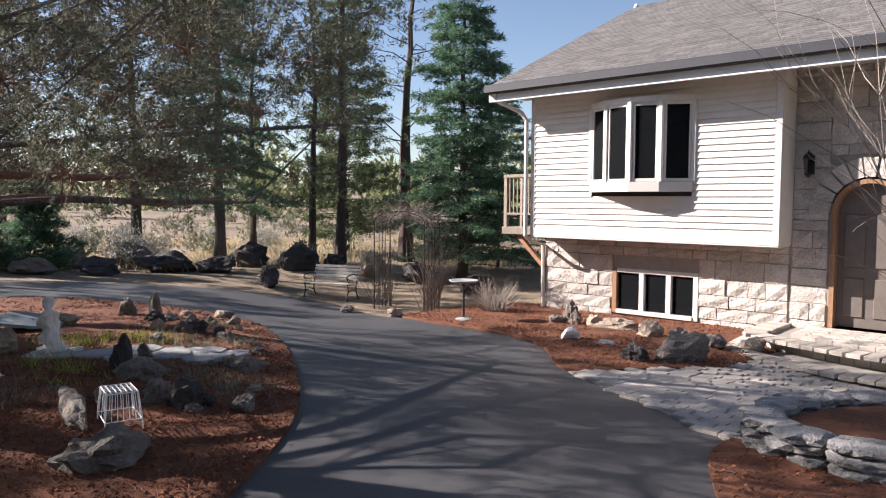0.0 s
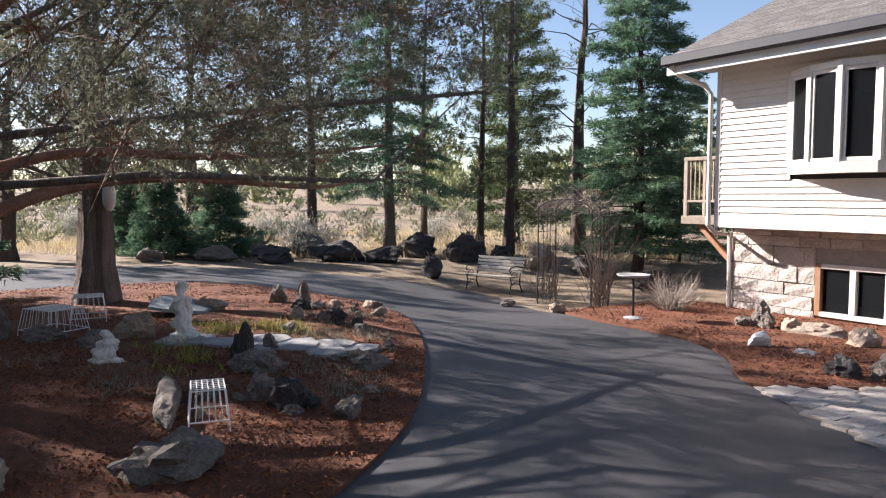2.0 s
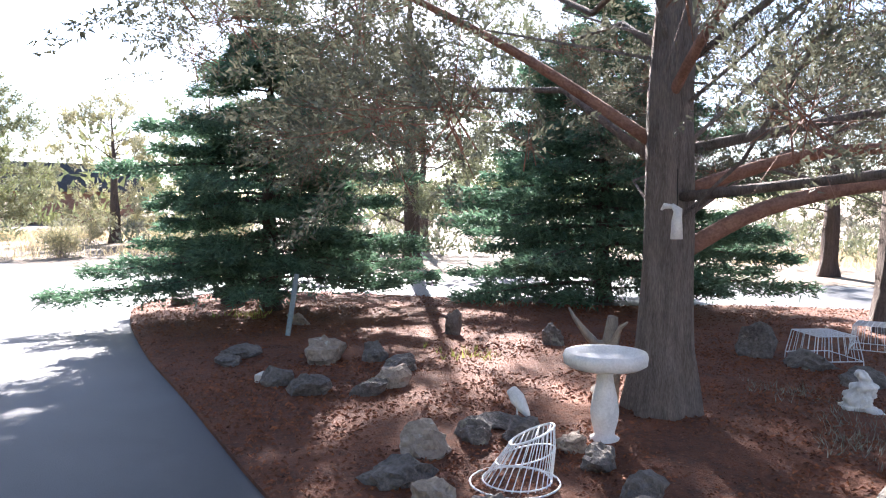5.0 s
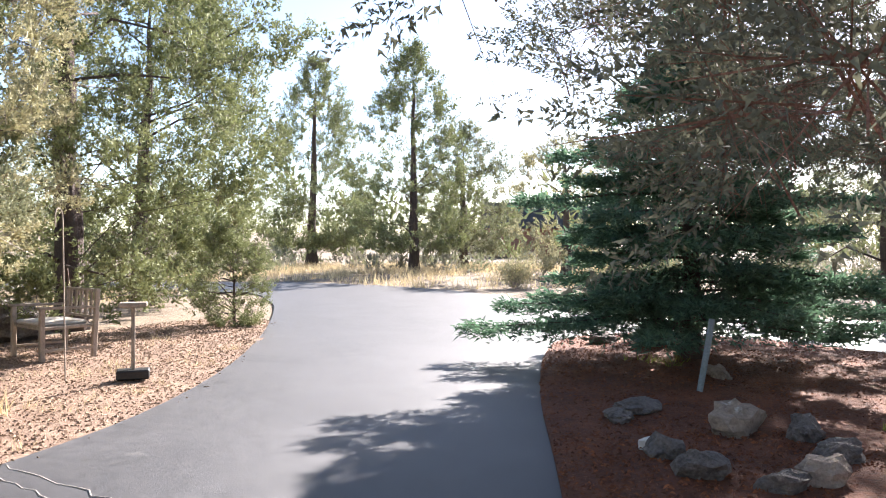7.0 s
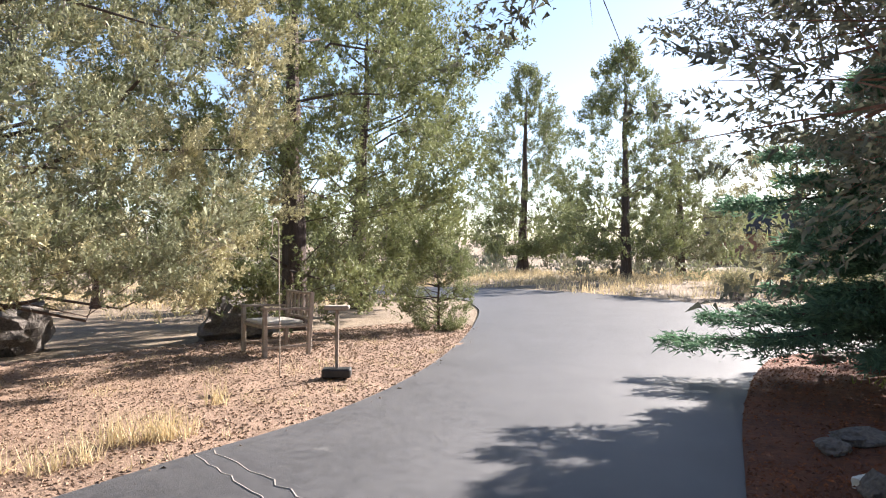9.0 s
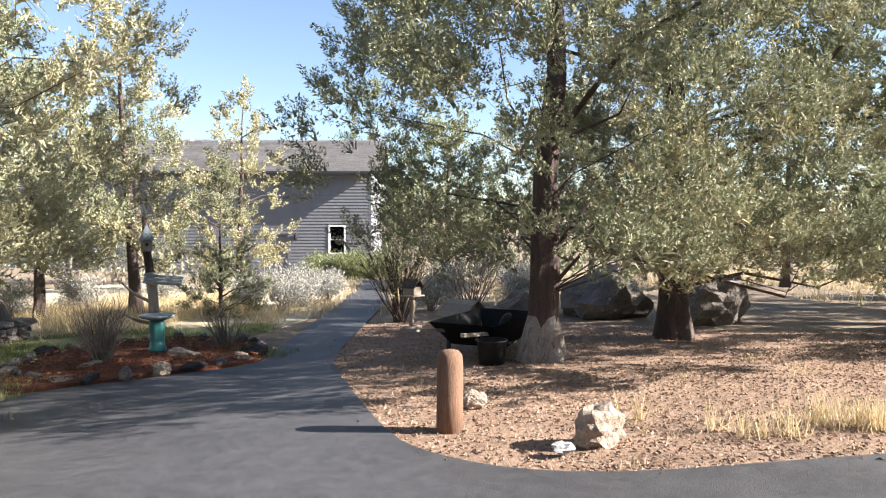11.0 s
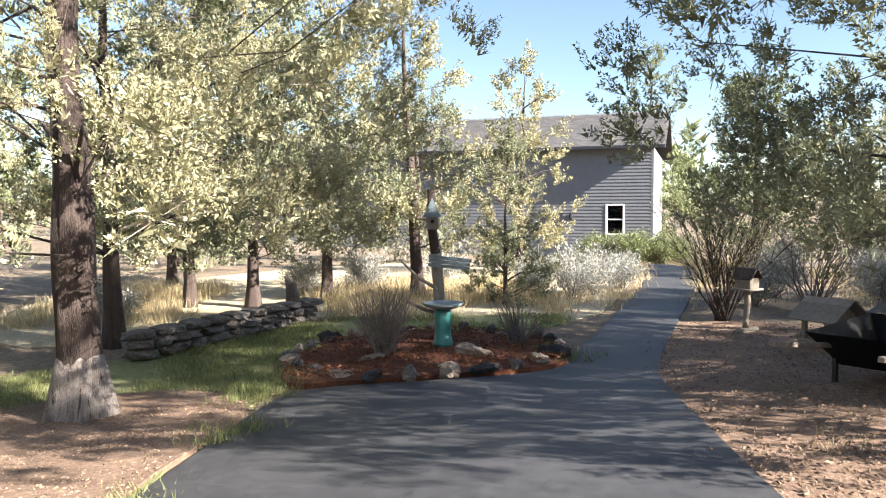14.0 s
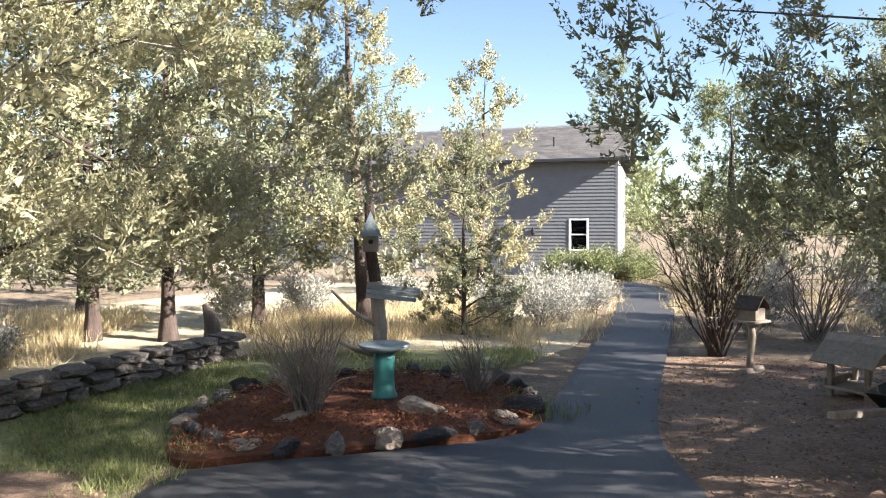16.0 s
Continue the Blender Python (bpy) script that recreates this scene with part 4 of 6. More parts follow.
    part("downspout", bm, TRIM, house)
    # stone facing, each block by itself
    rng = random.Random(9)

    def facing(x0, x1, z0, z1, holes):
        z = z0
        while z < z1 - .05:
            h = min(rng.choice((.17, .22, .28, .33)), z1 - z)
            x = x0
            while x < x1 - .03:
                w = min(rng.uniform(.24, .66), x1 - x)
                if x1 - x - w < .1:
                    w = x1 - x
                cuts = [(x, x + w)]
                for hx0, hx1, hz0, hz1 in holes:
                    nxt = []
                    for c0, c1 in cuts:
                        if z + h <= hz0 + .03 or z >= hz1 - .03 or c1 <= hx0 or c0 >= hx1:
                            nxt.append((c0, c1))
                        else:
                            nxt += [(a, b) for a, b in ((c0, hx0), (hx1, c1)) if b - a > .05]
                    cuts = nxt
                for c0, c1 in cuts:
                    dep = rng.uniform(.02, .06)
                    bm = box(bmesh.new(), c0 + .007, c1 - .007, .6 - dep, .605, z + .007, z + h - .007)
                    bmesh.ops.subdivide_edges(bm, edges=[e for e in bm.edges if abs(e.verts[0].co.y - e.verts[1].co.y) < 1e-4 and e.verts[0].co.y < .59], cuts=1, use_grid_fill=True)
                    for v in bm.verts:
                        if v.co.y < .59:
                            edge = min(v.co.x - c0, c1 - v.co.x, v.co.z - z, z + h - v.co.z) < .02
                            v.co += Vector((rng.uniform(-.008, .008), rng.uniform(-.01, .01) + (.014 if edge else -.012), rng.uniform(-.006, .006)))
                    part("stone_block", bm, STONE, house)
                x += w
            z += h
    facing(-4.83, -.02, -.72, .96, [(-3.26, -1.53, -.46, .41)])
    facing(.016, .56, -.72, 3.8, [])
    facing(1.70, 2.9, -.3, 3.8, [])
    facing(.56, 1.70, 2.42, 3.8, [])
    # stones of the arch, the wood lining and the door
    for i in range(11):
        a0, a1 = math.pi * i / 11 + .02, math.pi * (i + 1) / 11 - .02
        bm = bmesh.new()
        ring = []
        for an in (a0, a1):
            for r in (.56, .86):
                for y in (.545 - .02 * (i % 2), .605):
                    ring.append(bm.verts.new((1.13 - math.cos(an) * r, y, 1.52 + math.sin(an) * r)))
        bmesh.ops.convex_hull(bm, input=ring)
        part("arch_stone", bm, STONE, house)
    bm = bmesh.new()
    path = [(-.53, -.3)] + [(-.53 * math.cos(math.pi * k / 16), 1.52 + .53 * math.sin(math.pi * k / 16)) for k in range(17)] + [(.53, -.3)]
    inner = [(x * .87, z if z < 1.5 else 1.52 + (z - 1.52) * .87) for x, z in path]
    cols = [[bm.verts.new((1.13 + x, y, z)) for x, z in p] for p, y in ((path, .56), (inner, .56), (inner, .80), (path, .80))]
    for a, b in zip(cols, cols[1:] + cols[:1]):
        for k in range(len(path) - 1):
            bm.faces.new((a[k], a[k + 1], b[k + 1], b[k]))
    bmesh.ops.recalc_face_normals(bm, faces=bm.faces)
    part("door_surround", bm, WOOD_TRIM, house, "stained wood arch lining")
    door = empty("front_door", Matrix(), "", "")
    door.parent = house
    for k in ("label", "category"):
        if k in door:
            del door[k]
    bm = bmesh.new()
    ring = [(-.46, -.28)] + [(-.46 * math.cos(math.pi * k / 16), 1.52 + .46 * math.sin(math.pi * k / 16)) for k in range(17)] + [(.46, -.28)]
    fr = [bm.verts.new((1.13 + x, .72, z)) for x, z in ring]
    bk = [bm.verts.new((1.13 + x, .77, z)) for x, z in ring]
    bm.faces.new(fr)
    bm.faces.new(bk[::-1])
    for k in range(len(ring)):
        bm.faces.new((fr[k], bk[k], bk[(k + 1) % len(ring)], fr[(k + 1) % len(ring)]))
    bmesh.ops.recalc_face_normals(bm, faces=bm.faces)
    part("door_leaf", bm, DOOR_BROWN, door, "brown painted arched door")
    for x0, x1, z0, z1 in ((.76, 1.06, -.12, .5), (1.2, 1.5, -.12, .5), (.76, 1.06, .66, 1.5), (1.2, 1.5, .66, 1.5)):
        part("raised_panel", box(bmesh.new(), x0, x1, .695, .722, z0, z1, .012), DOOR_BROWN, door)
    part("door_handle", tube(bmesh.new(), [(1.52, .70, .62), (1.52, .64, .64), (1.52, .64, .84), (1.52, .70, .86)], [.012] * 4, 8), BLACK_IRON, door, "black iron handle")
    # deck corner and brace past the far end
    # the rails' shade is put into the colour: grey wood instead of pale
    for p, q, w in (((-5.82, .5, 1.05), (-5.82, .5, 2.25), .09), ((-5.4, .5, 1.05), (-5.4, .5, 2.25), .07), ((-5.86, .5, 2.22), (-4.84, .5, 2.22), .09), ((-5.86, .5, 1.42), (-4.84, .5, 1.42), .06)):
        bar("deck_rail", p, q, w, w * .8, GREY_WOOD, house)
    for k in range(8):
        bar("baluster", (-5.72 + k * .1, .5, 1.44), (-5.72 + k * .1, .5, 2.2), .025, .025, GREY_WOOD, house)
    part("deck_floor", box(bmesh.new(), -5.9, -4.84, .45, 3.5, .98, 1.14, .01), GREY_WOOD, house)
    bar("deck_brace", (-5.6, .6, 1.0), (-4.85, .6, .3), .1, .09, RED_WOOD, house, "reddish timber brace")
    bar("deck_post", (-5.1, 1.4, -.7), (-5.1, 1.4, 1.0), .13, .13, GREY_WOOD, house)
    return house


near_house()


def wall_lantern():
    ob = empty("wall_lantern", HOUSE @ pose(.28, .53, 2.28), "black iron carriage lantern on the stone wall", "lantern")
    bm = bmesh.new()
    box(bm, -.05, .05, .0, .03, -.15, .15, .005)
    tube(bm, [(0, .02, .12), (0, -.08, .16), (0, -.13, .10)], [.012] * 3, 6)
    part("bracket", bm, BLACK_IRON, ob)
    part("cap", lathe(bmesh.new(), [(.10, .10), (.06, .16), (.015, .2), (.012, .23)], 6, (0, -.13)), BLACK_IRON, ob)
    part("glass", lathe(bmesh.new(), [(.055, -.14), (.085, .095)], 6, (0, -.13)), GLASS, ob)
    part("base", lathe(bmesh.new(), [(.015, -.2), (.06, -.15), (.06, -.135)], 6, (0, -.13)), BLACK_IRON, ob)


wall_lantern()


# ---------------------------------------------------------------- the grey house
def grey_house():
    m = pose(-12.6, -35.7, -1.05, 0, 0, 180 - 22)
    ob = empty("house", m, "two-storey slate grey house with white window trim", "house")
    # local x runs to the left of the entrance front, y is out of the back
    W, H, D = 20.0, 5.4, 9.0
    bm = bmesh.new()
    for q in ((-1.35, 0, 0, .2, 0, H), (-4.3, -2.1, 0, .2, 0, H), (-2.1, -1.35, 0, .2, 0, 1.32), (-2.1, -1.35, 0, .2, 2.72, H), (-5.4, -4.3, 0, .2, 2.25, H), (-W, -5.4, 0, .2, 0, H),
              (-.2, 0, .2, D, 0, H), (-W, -W + .2, .2, D, 0, H), (-W, 0, D, D + .2, 0, H)):
        box(bm, *q)
    part("wall", bm, SIDING_GREY, ob)
    bm = bmesh.new()
    z = .1
    while z < H - .1:
        for x0, x1 in [(-.06, -1.28), (-2.17, -4.2), (-5.5, -W)] if 1.2 < z < 2.2 else [(-.06, -1.28), (-2.17, -W)] if 2.2 <= z < 2.75 else [(-.06, -4.2), (-5.5, -W)] if z < 2.2 else [(-.06, -W)]:
            lap_board(bm, min(x0, x1), max(x0, x1), z, .165, -.004)
        z += .16
    tagged(part("siding", bm, SIDING_GREY, ob), kind="stuff")
    win = bpy.data.objects.new("window", None)
    scene.collection.objects.link(win)
    win.parent = ob
    for q in ((-2.17, -2.07, -.05, .1, 1.28, 2.76), (-1.37, -1.28, -.05, .1, 1.28, 2.76), (-2.07, -1.37, -.05, .1, 2.68, 2.76), (-2.07, -1.37, -.05, .1, 1.28, 1.36), (-2.07, -1.37, -.03, .1, 2.0, 2.06)):
        part("window_frame", box(bmesh.new(), *q, .006), WHITE_TRIM, win, "white window frame")
    for z0, z1 in ((1.36, 2.0), (2.06, 2.68)):
        part("pane", box(bmesh.new(), -2.07, -1.37, .05, .06, z0, z1), GLASS, win)
    part("door", box(bmesh.new(), -5.4, -4.3, .12, .18, 0, 2.25, .01), SIDING_GREY, ob, "grey entrance door")
    part("step", box(bmesh.new(), -5.6, -4.1, -.9, .0, -.05, .12, .02), FLAG, ob)
    part("corner_board", box(bmesh.new(), -.1, .02, -.03, .12, 0, H, .005), SIDING_GREY, ob)
    part("lamp", lathe(bmesh.new(), [(.05, 2.0), (.09, 2.1), (.07, 2.3), (.02, 2.38)], 8, (-3.8, -.1)), BLACK_IRON, ob)
    # added dark panel, coloured as the shade behind the window
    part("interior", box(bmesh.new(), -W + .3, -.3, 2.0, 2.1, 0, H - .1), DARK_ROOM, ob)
    sl = .42
    bm = bmesh.new()
    v = [bm.verts.new(c) for c in ((-W - .4, -.55, H + .02), (.55, -.55, H + .02), (.55, 4.6, H + 5.15 * sl), (-W - .4, 4.6, H + 5.15 * sl), (.55, 9.8, H + .02), (-W - .4, 9.8, H + .02))]
    bm.faces.new([v[i] for i in (0, 1, 2, 3)])
    bm.faces.new([v[i] for i in (3, 2, 4, 5)])
    bmesh.ops.solidify(bm, geom=bm.faces[:], thickness=.14)
    bmesh.ops.recalc_face_normals(bm, faces=bm.faces)
    roof = part("roof", bm, SHINGLE, ob, "grey shingle roof")
    bm = bmesh.new()
    rng = random.Random(8)
    for r in range(34):
        y0, y1 = -.6 + r * .153, -.6 + (r + 1) * .153 + .01
        x = -W - .4
        while x < .55:
            w = rng.uniform(.3, .6)
            b2 = min(.57, x + w - .01)
            q = [bm.verts.new(c) for c in ((x, y0, H + .09 + (y0 + .55) * sl), (b2, y0, H + .09 + (y0 + .55) * sl), (b2, y1, H + .075 + (y1 + .55) * sl), (x, y1, H + .075 + (y1 + .55) * sl))]
            bm.faces.new(q)
            x += w
    tagged(part("shingles", bm, SHINGLE, roof), kind="stuff")
    part("gutter", box(bmesh.new(), -W - .4, .55, -.68, -.55, H - .1, H + .04, .02), GUTTER, ob)
    for x, y in ((-3.0, 1.2), (-1.0, 2.9)):
        part("vent_pipe", lathe(bmesh.new(), [(.06, H + .5), (.06, H + .5 + y * sl + .25)], 8, (x, y)), GUTTER, ob)


grey_house()


def far_house():
    ob = empty("house", pose(-78, 9.5, land(-78, 9.5), 0, 0, 90), "distant brown house with a gabled roof", "house")
    part("wall", box(bmesh.new(), -5, 5, -3.5, 3.5, 0, 3.0), BARK_RED, ob)
    bm = bmesh.new()
    v = [bm.verts.new(c) for c in ((-5.8, -4.2, 2.8), (5.8, -4.2, 2.8), (5.8, 0, 5.6), (-5.8, 0, 5.6), (5.8, 4.2, 2.8), (-5.8, 4.2, 2.8))]
    bm.faces.new([v[i] for i in (0, 1, 2, 3)])
    bm.faces.new([v[i] for i in (3, 2, 4, 5)])
    bmesh.ops.solidify(bm, geom=bm.faces[:], thickness=.25)
    part("roof", bm, SHINGLE, ob)


far_house()

# ---------------------------------------------------------------- porch steps and pavers


def house_xy(a, b):
    p = HOUSE @ Vector((-a, -b, 0))
    return p.x, p.y


def porch():
    steps = empty("porch_steps", Matrix(), "two curved porch steps capped with concrete pavers", "steps")
    for (pts, z0, z1) in (([(0.0, -.55), (-.01, .2), (-.1, .7), (-.93, 1.05), (-1.8, 1.25), (-3, 1.2), (-4, .8), (-4.3, -.55)], -.8, -.30),
                          ([(.12, -.55), (.1, .6), (-.12, 1.4), (-1.07, 1.78), (-1.85, 1.95), (-3.2, 1.9), (-4.4, 1.3), (-4.8, -.55)], -.8, -.45)):
        # a smooth front line
        line = []
        for i in range(len(pts) - 1):
            p0, p1, p2, p3 = (Vector(pts[min(len(pts) - 1, max(0, i + j - 1))]) for j in range(4))
            for s in range(10):
                t = s / 10
                line.append(0.5 * ((2 * p1) + (p2 - p0) * t + (2 * p0 - 5 * p1 + 4 * p2 - p3) * t * t + (3 * p1 - p0 - 3 * p2 + p3) * t ** 3))
        line.append(Vector(pts[-1]))
        bm = bmesh.new()
        lo = [bm.verts.new((*house_xy(*p), z0)) for p in line]
        hi = [bm.verts.new((*house_xy(*p), z1 - .06)) for p in line]
        bm.faces.new(hi)
        for i in range(len(line) - 1):
            bm.faces.new((lo[i], lo[i + 1], hi[i + 1], hi[i]))
        bmesh.ops.recalc_face_normals(bm, faces=bm.faces)
        part("step_core", bm, MORTAR, steps)
        # face blocks and nosing pavers along the front line
        dist, nxt = 0.0, 0.0
        for i in range(len(line) - 1):
            seg = line[i + 1] - line[i]
            while nxt <= dist + seg.length:
                p = line[i] + seg * ((nxt - dist) / seg.length)
                ang = math.degrees(math.atan2(seg.y, seg.x))
                w = .2
                m = HOUSE @ pose(-p.x, -p.y, 0, 0, 0, ang)
                part("riser_block", box(bmesh.new(), -w / 2 + .006, w / 2 - .006, -.03, .02, z1 - .24, z1 - .065, .006), PAVER, steps, m=m)
                part("paver", box(bmesh.new(), -w / 2 + .005, w / 2 - .005, -.05, .3, z1 - .06, z1, .007), PAVER, steps, m=m)
                nxt += w
            dist += seg.length
        # the flat top behind the nosing
        loop2 = [Vector(house_xy(*p)) for p in line]
        n = 0
        for a in np.arange(-4.6, .5, .205):
            for b in np.arange(-.5, 1.9, .105):
                off = .05 * (int(round(b / .105)) % 2)
                wx, wy = house_xy(a + off, b)
                if z1 > -.4 and inside(wx, wy, loop2) and min((q - Vector((wx, wy))).length for q in loop2) > .36 and a > -2.2:
                    part("paver", box(bmesh.new(), -.1, .1, -.05, .05, z1 - .06, z1 - random.uniform(0, .004), .005), PAVER, steps, m=HOUSE @ pose(-(a + off), -b, 0))
    return steps


porch()
PAVED = [(2.97, 2.12), (2.97, 3.5), (3.02, 4.88), (4.2, 4.8), (5.1, 4.85), (6.3, 5.5), (7.2, 6.0), (8.2, 4.6), (8.0, 1.8), (5.2, 2.45), (4.2, 2.3)]
sheet("paver_bedding", PAVED, 0.002, 0.4, MORTAR, "sand bed between the pavers", category="paving")


def pavers():
    yard = empty("paving", Matrix(), "tan concrete paver apron before the porch", "paving", kind="structure")
    kinds = []
    for w in (.125, .105, .145):
        bm = box(bmesh.new(), -w + .003, w - .003, -.066, .066, -.04, .0, .005)
        me = bpy.data.meshes.new("paver")
        bm.to_mesh(me)
        bm.free()
        me.materials.append(PAVER)
        kinds.append((w, me))
    rng = random.Random(2)
    spare = bmesh.new()
    made = 0
    ca, sa = math.cos(radians(-61)), math.sin(radians(-61))
    for row in range(-40, 60):
        u = rng.uniform(0, .2) - 5
        while u < 6:
            w, me = rng.choice(kinds)
            u += w
            v = row * .137
            x, y = 5.0 + u * ca - v * sa, 3.5 + u * sa + v * ca
            u += w
            if not inside(x, y, PAVED):
                continue
            m = pose(x, y, land(x, y) + .028 + rng.uniform(-.003, .003), rng.uniform(-.5, .5), rng.uniform(-.5, .5), -61)
            if x < 5.6 and made < 300:
                p = new("paver", me)
                p.matrix_basis = m
                p.parent = yard
                made += 1
            else:
                box(spare, -w + .003, w - .003, -.066, .066, -.04, .0)
                bmesh.ops.transform(spare, matrix=m, verts=spare.verts[-8:])
    tagged(part("paver_field", spare, PAVER, yard), kind="stuff")


pavers()

# ---------------------------------------------------------------- rocks
def rock(x, y, sx, sy, sz, material, label, seed, sink=0.12, turn=0.0, tilt=0.0, name="rock", group="garden rocks", z=None, rough=0.5):
    """A broken, uneven stone with a flat-ish foot, partly sunk in the ground."""
    bm = bmesh.new()
    bmesh.ops.create_icosphere(bm, subdivisions=3, radius=1)
    own = random.Random(seed)
    off = Vector((seed * 3.7, seed * 1.9, seed))
    cuts = [(Vector((own.gauss(0, 1), own.gauss(0, 1), own.gauss(0, .8))).normalized(), own.uniform(.52, .85)) for _ in range(11)]
    for v in bm.verts:
        d = v.co.normalized()
        r = min([1.0] + [lim / max(1e-3, d.dot(q)) for q, lim in cuts if d.dot(q) > .2])
        r *= 1 + 0.35 * rough * noise.noise(d * 2.6 + off) + 0.42 * rough * noise.noise(d * 6 + off) + 0.36 * rough * noise.noise(d * 13 + off)
        v.co = Vector((d.x * r * sx * .56, d.y * r * sy * .56, d.z * r * sz * 0.6))
    zz = (land(x, y) + 0.03 if z is None else z) + sz * (0.36 - sink) * 0.9
    ob = part(name, bm, material, smooth=False, m=pose(x, y, zz, tilt, tilt * 0.5, turn))
    return tagged(ob, label, "rock", group)


LAVA_L, DARK_L, TAN_L = "rough grey-brown lava rock in mulch", "dark pitted lava rock in the garden bed", "weathered tan stone half sunk in mulch"
rng_r = random.Random(77)
# ring round the wire cloche
for i, (dx, dy, s, h) in enumerate(((-.62, -.05, .34, .2), (-.6, .28, .26, .2), (-.42, .5, .28, .18), (-.18, .62, .22, .14), (.1, .55, .26, .16), (.5, .42, .22, .2), (.66, .18, .3, .16), (.62, -.12, .3, .2), (.38, -.36, .28, .2), (.05, -.45, .24, .18), (-.3, -.4, .36, .18), (-.72, .52, .32, .1))):
    rock(-3.05 + dx, 1.5 + dy, s, s * .8, h, LAVA if i % 3 else ROCK_TAN, "weathered grey stone in a ring of rocks", 100 + i, turn=i * 40)
# second ring
for i, (x, y, s, h, m) in enumerate(((-5.1, 1.42, .36, .2, LAVA), (-5.45, 1.3, .3, .16, LAVA), (-6.06, 1.98, .44, .26, ROCK_TAN), (-5.95, 2.4, .36, .18, LAVA), (-5.45, 2.35, .34, .18, LAVA), (-5.0, 2.05, .3, .22, ROCK_TAN), (-6.75, 1.45, .5, .12, LAVA), (-6.4, 1.28, .3, .1, LAVA), (-4.85, 1.75, .28, .16, LAVA))):
    rock(x, y, s, s * .75, h, m, "pale grey stone in a small ring of rocks", 120 + i, turn=i * 55)
rock(-5.62, 1.28, .16, .14, .12, WHITE_STONE, "small smooth white stone", 131)
rock(-6.68, 3.75, .22, .16, .40, LAVA, "upright grey stone in mulch", 132, turn=20)
rock(-5.68, 4.25, .26, .2, .26, LAVA, "squat grey stone block in mulch", 133)
rock(-4.35, 5.55, .36, .3, .42, LAVA, "tall grey lava stone in mulch", 134)
rock(-10.5, 2.7, .5, .4, .62, LAVA_DARK, "pointed dark lava rock below the spruce", 135)
rock(-8.2, 2.65, .4, .25, .16, ROCK_TAN, "flat pale stone in mulch", 136)
rock(-11.0, 2.1, .5, .35, .2, LAVA, LAVA_L, 137)
rock(-11.5, 2.8, .4, .3, .2, LAVA_DARK, DARK_L, 138)
rock(-1.58, 1.92, .56, .44, .27, LAVA, "wide flat lava rock at the edge of the bed", 143, turn=15, rough=1.0)
rock(-1.42, 2.14, .14, .12, .10, FLAG, "pale rounded stone lying on a lava rock", 140)
rock(-1.90, 2.95, .19, 1.2, .17, LAVA, "long dark grey slab lying in mulch", 141, turn=14, rough=.2, sink=0.1)
rock(-1.16, 3.1, .3, .24, .3, LAVA_DARK, "black glassy rock in the garden bed", 142)
rock(-1.72, 4.55, .22, .2, .46, LAVA_DARK, "upright pitted lava rock", 143, turn=30)
rock(-1.55, 4.15, .42, .34, .22, LAVA, LAVA_L, 144)
rock(-.62, 4.35, .4, .28, .18, LAVA, LAVA_L, 145)
rock(-1.66, 8.55, .24, .2, .46, LAVA, "spire of lava rock near the drive", 146)
rock(-2.05, 8.75, .3, .26, .32, LAVA, LAVA_L, 147)
rock(-2.75, 7.6, .5, .36, .2, ROCK_TAN, TAN_L, 148)
rock(-2.95, 5.6, .36, .34, .36, ROCK_TAN, "rounded tan stone beside the statue", 149)
rock(-3.15, 5.1, .4, .3, .2, LAVA, LAVA_L, 150)
rock(-3.75, 5.45, .42, .36, .2, LAVA, LAVA_L, 151)
rock(-2.45, 1.45, .2, .08, .05, FLAG, "thin pale stick-shaped stone", 152, turn=10)
for i in range(44):
    x, y = rng_r.uniform(-1.75, -.45), rng_r.uniform(2.7, 9.0)
    s = rng_r.uniform(.09, .27)
    rock(x, y, s, s * rng_r.uniform(.6, .95), s * rng_r.uniform(.45, .9), (LAVA, LAVA_DARK, LAVA, ROCK_TAN)[i % 4], (LAVA_L, DARK_L, LAVA_L, TAN_L)[i % 4], 200 + i, turn=rng_r.uniform(0, 180))
# along the house
for i, (x, y, sx, sy, h, m, lab) in enumerate(((4.85, 5.2, 1.0, .55, .42, LAVA, "large mottled lava boulder beside the pavers"), (4.2, 5.3, .4, .36, .26, LAVA_DARK, DARK_L), (5.15, 8.75, .4, .34, .5, LAVA, LAVA_L), (5.35, 8.35, .4, .3, .34, ROCK_TAN, TAN_L),
                                              (5.5, 7.9, .8, .42, .26, ROCK_TAN, "broad pale stone below the basement window"), (5.55, 7.0, .42, .34, .3, ROCK_TAN, TAN_L), (5.9, 6.7, .36, .3, .24, LAVA, LAVA_L), (6.1, 6.2, .5, .3, .22, LAVA, LAVA_L),
                                              (6.6, 5.95, .5, .36, .3, LAVA, LAVA_L), (4.4, 6.4, .3, .2, .08, FLAG, "flat pale stone in mulch"), (4.9, 8.9, .3, .26, .2, LAVA, LAVA_L), (2.55, 11.1, .34, .28, .18, ROCK_TAN, TAN_L), (1.9, 12.6, .3, .24, .16, LAVA, LAVA_L))):
    rock(x, y, sx, sy, h, m, lab, 160 + i, turn=i * 33)
rock(4.15, 6.95, .38, .28, .24, WHITE_STONE, "white painted stone in red mulch", 175)
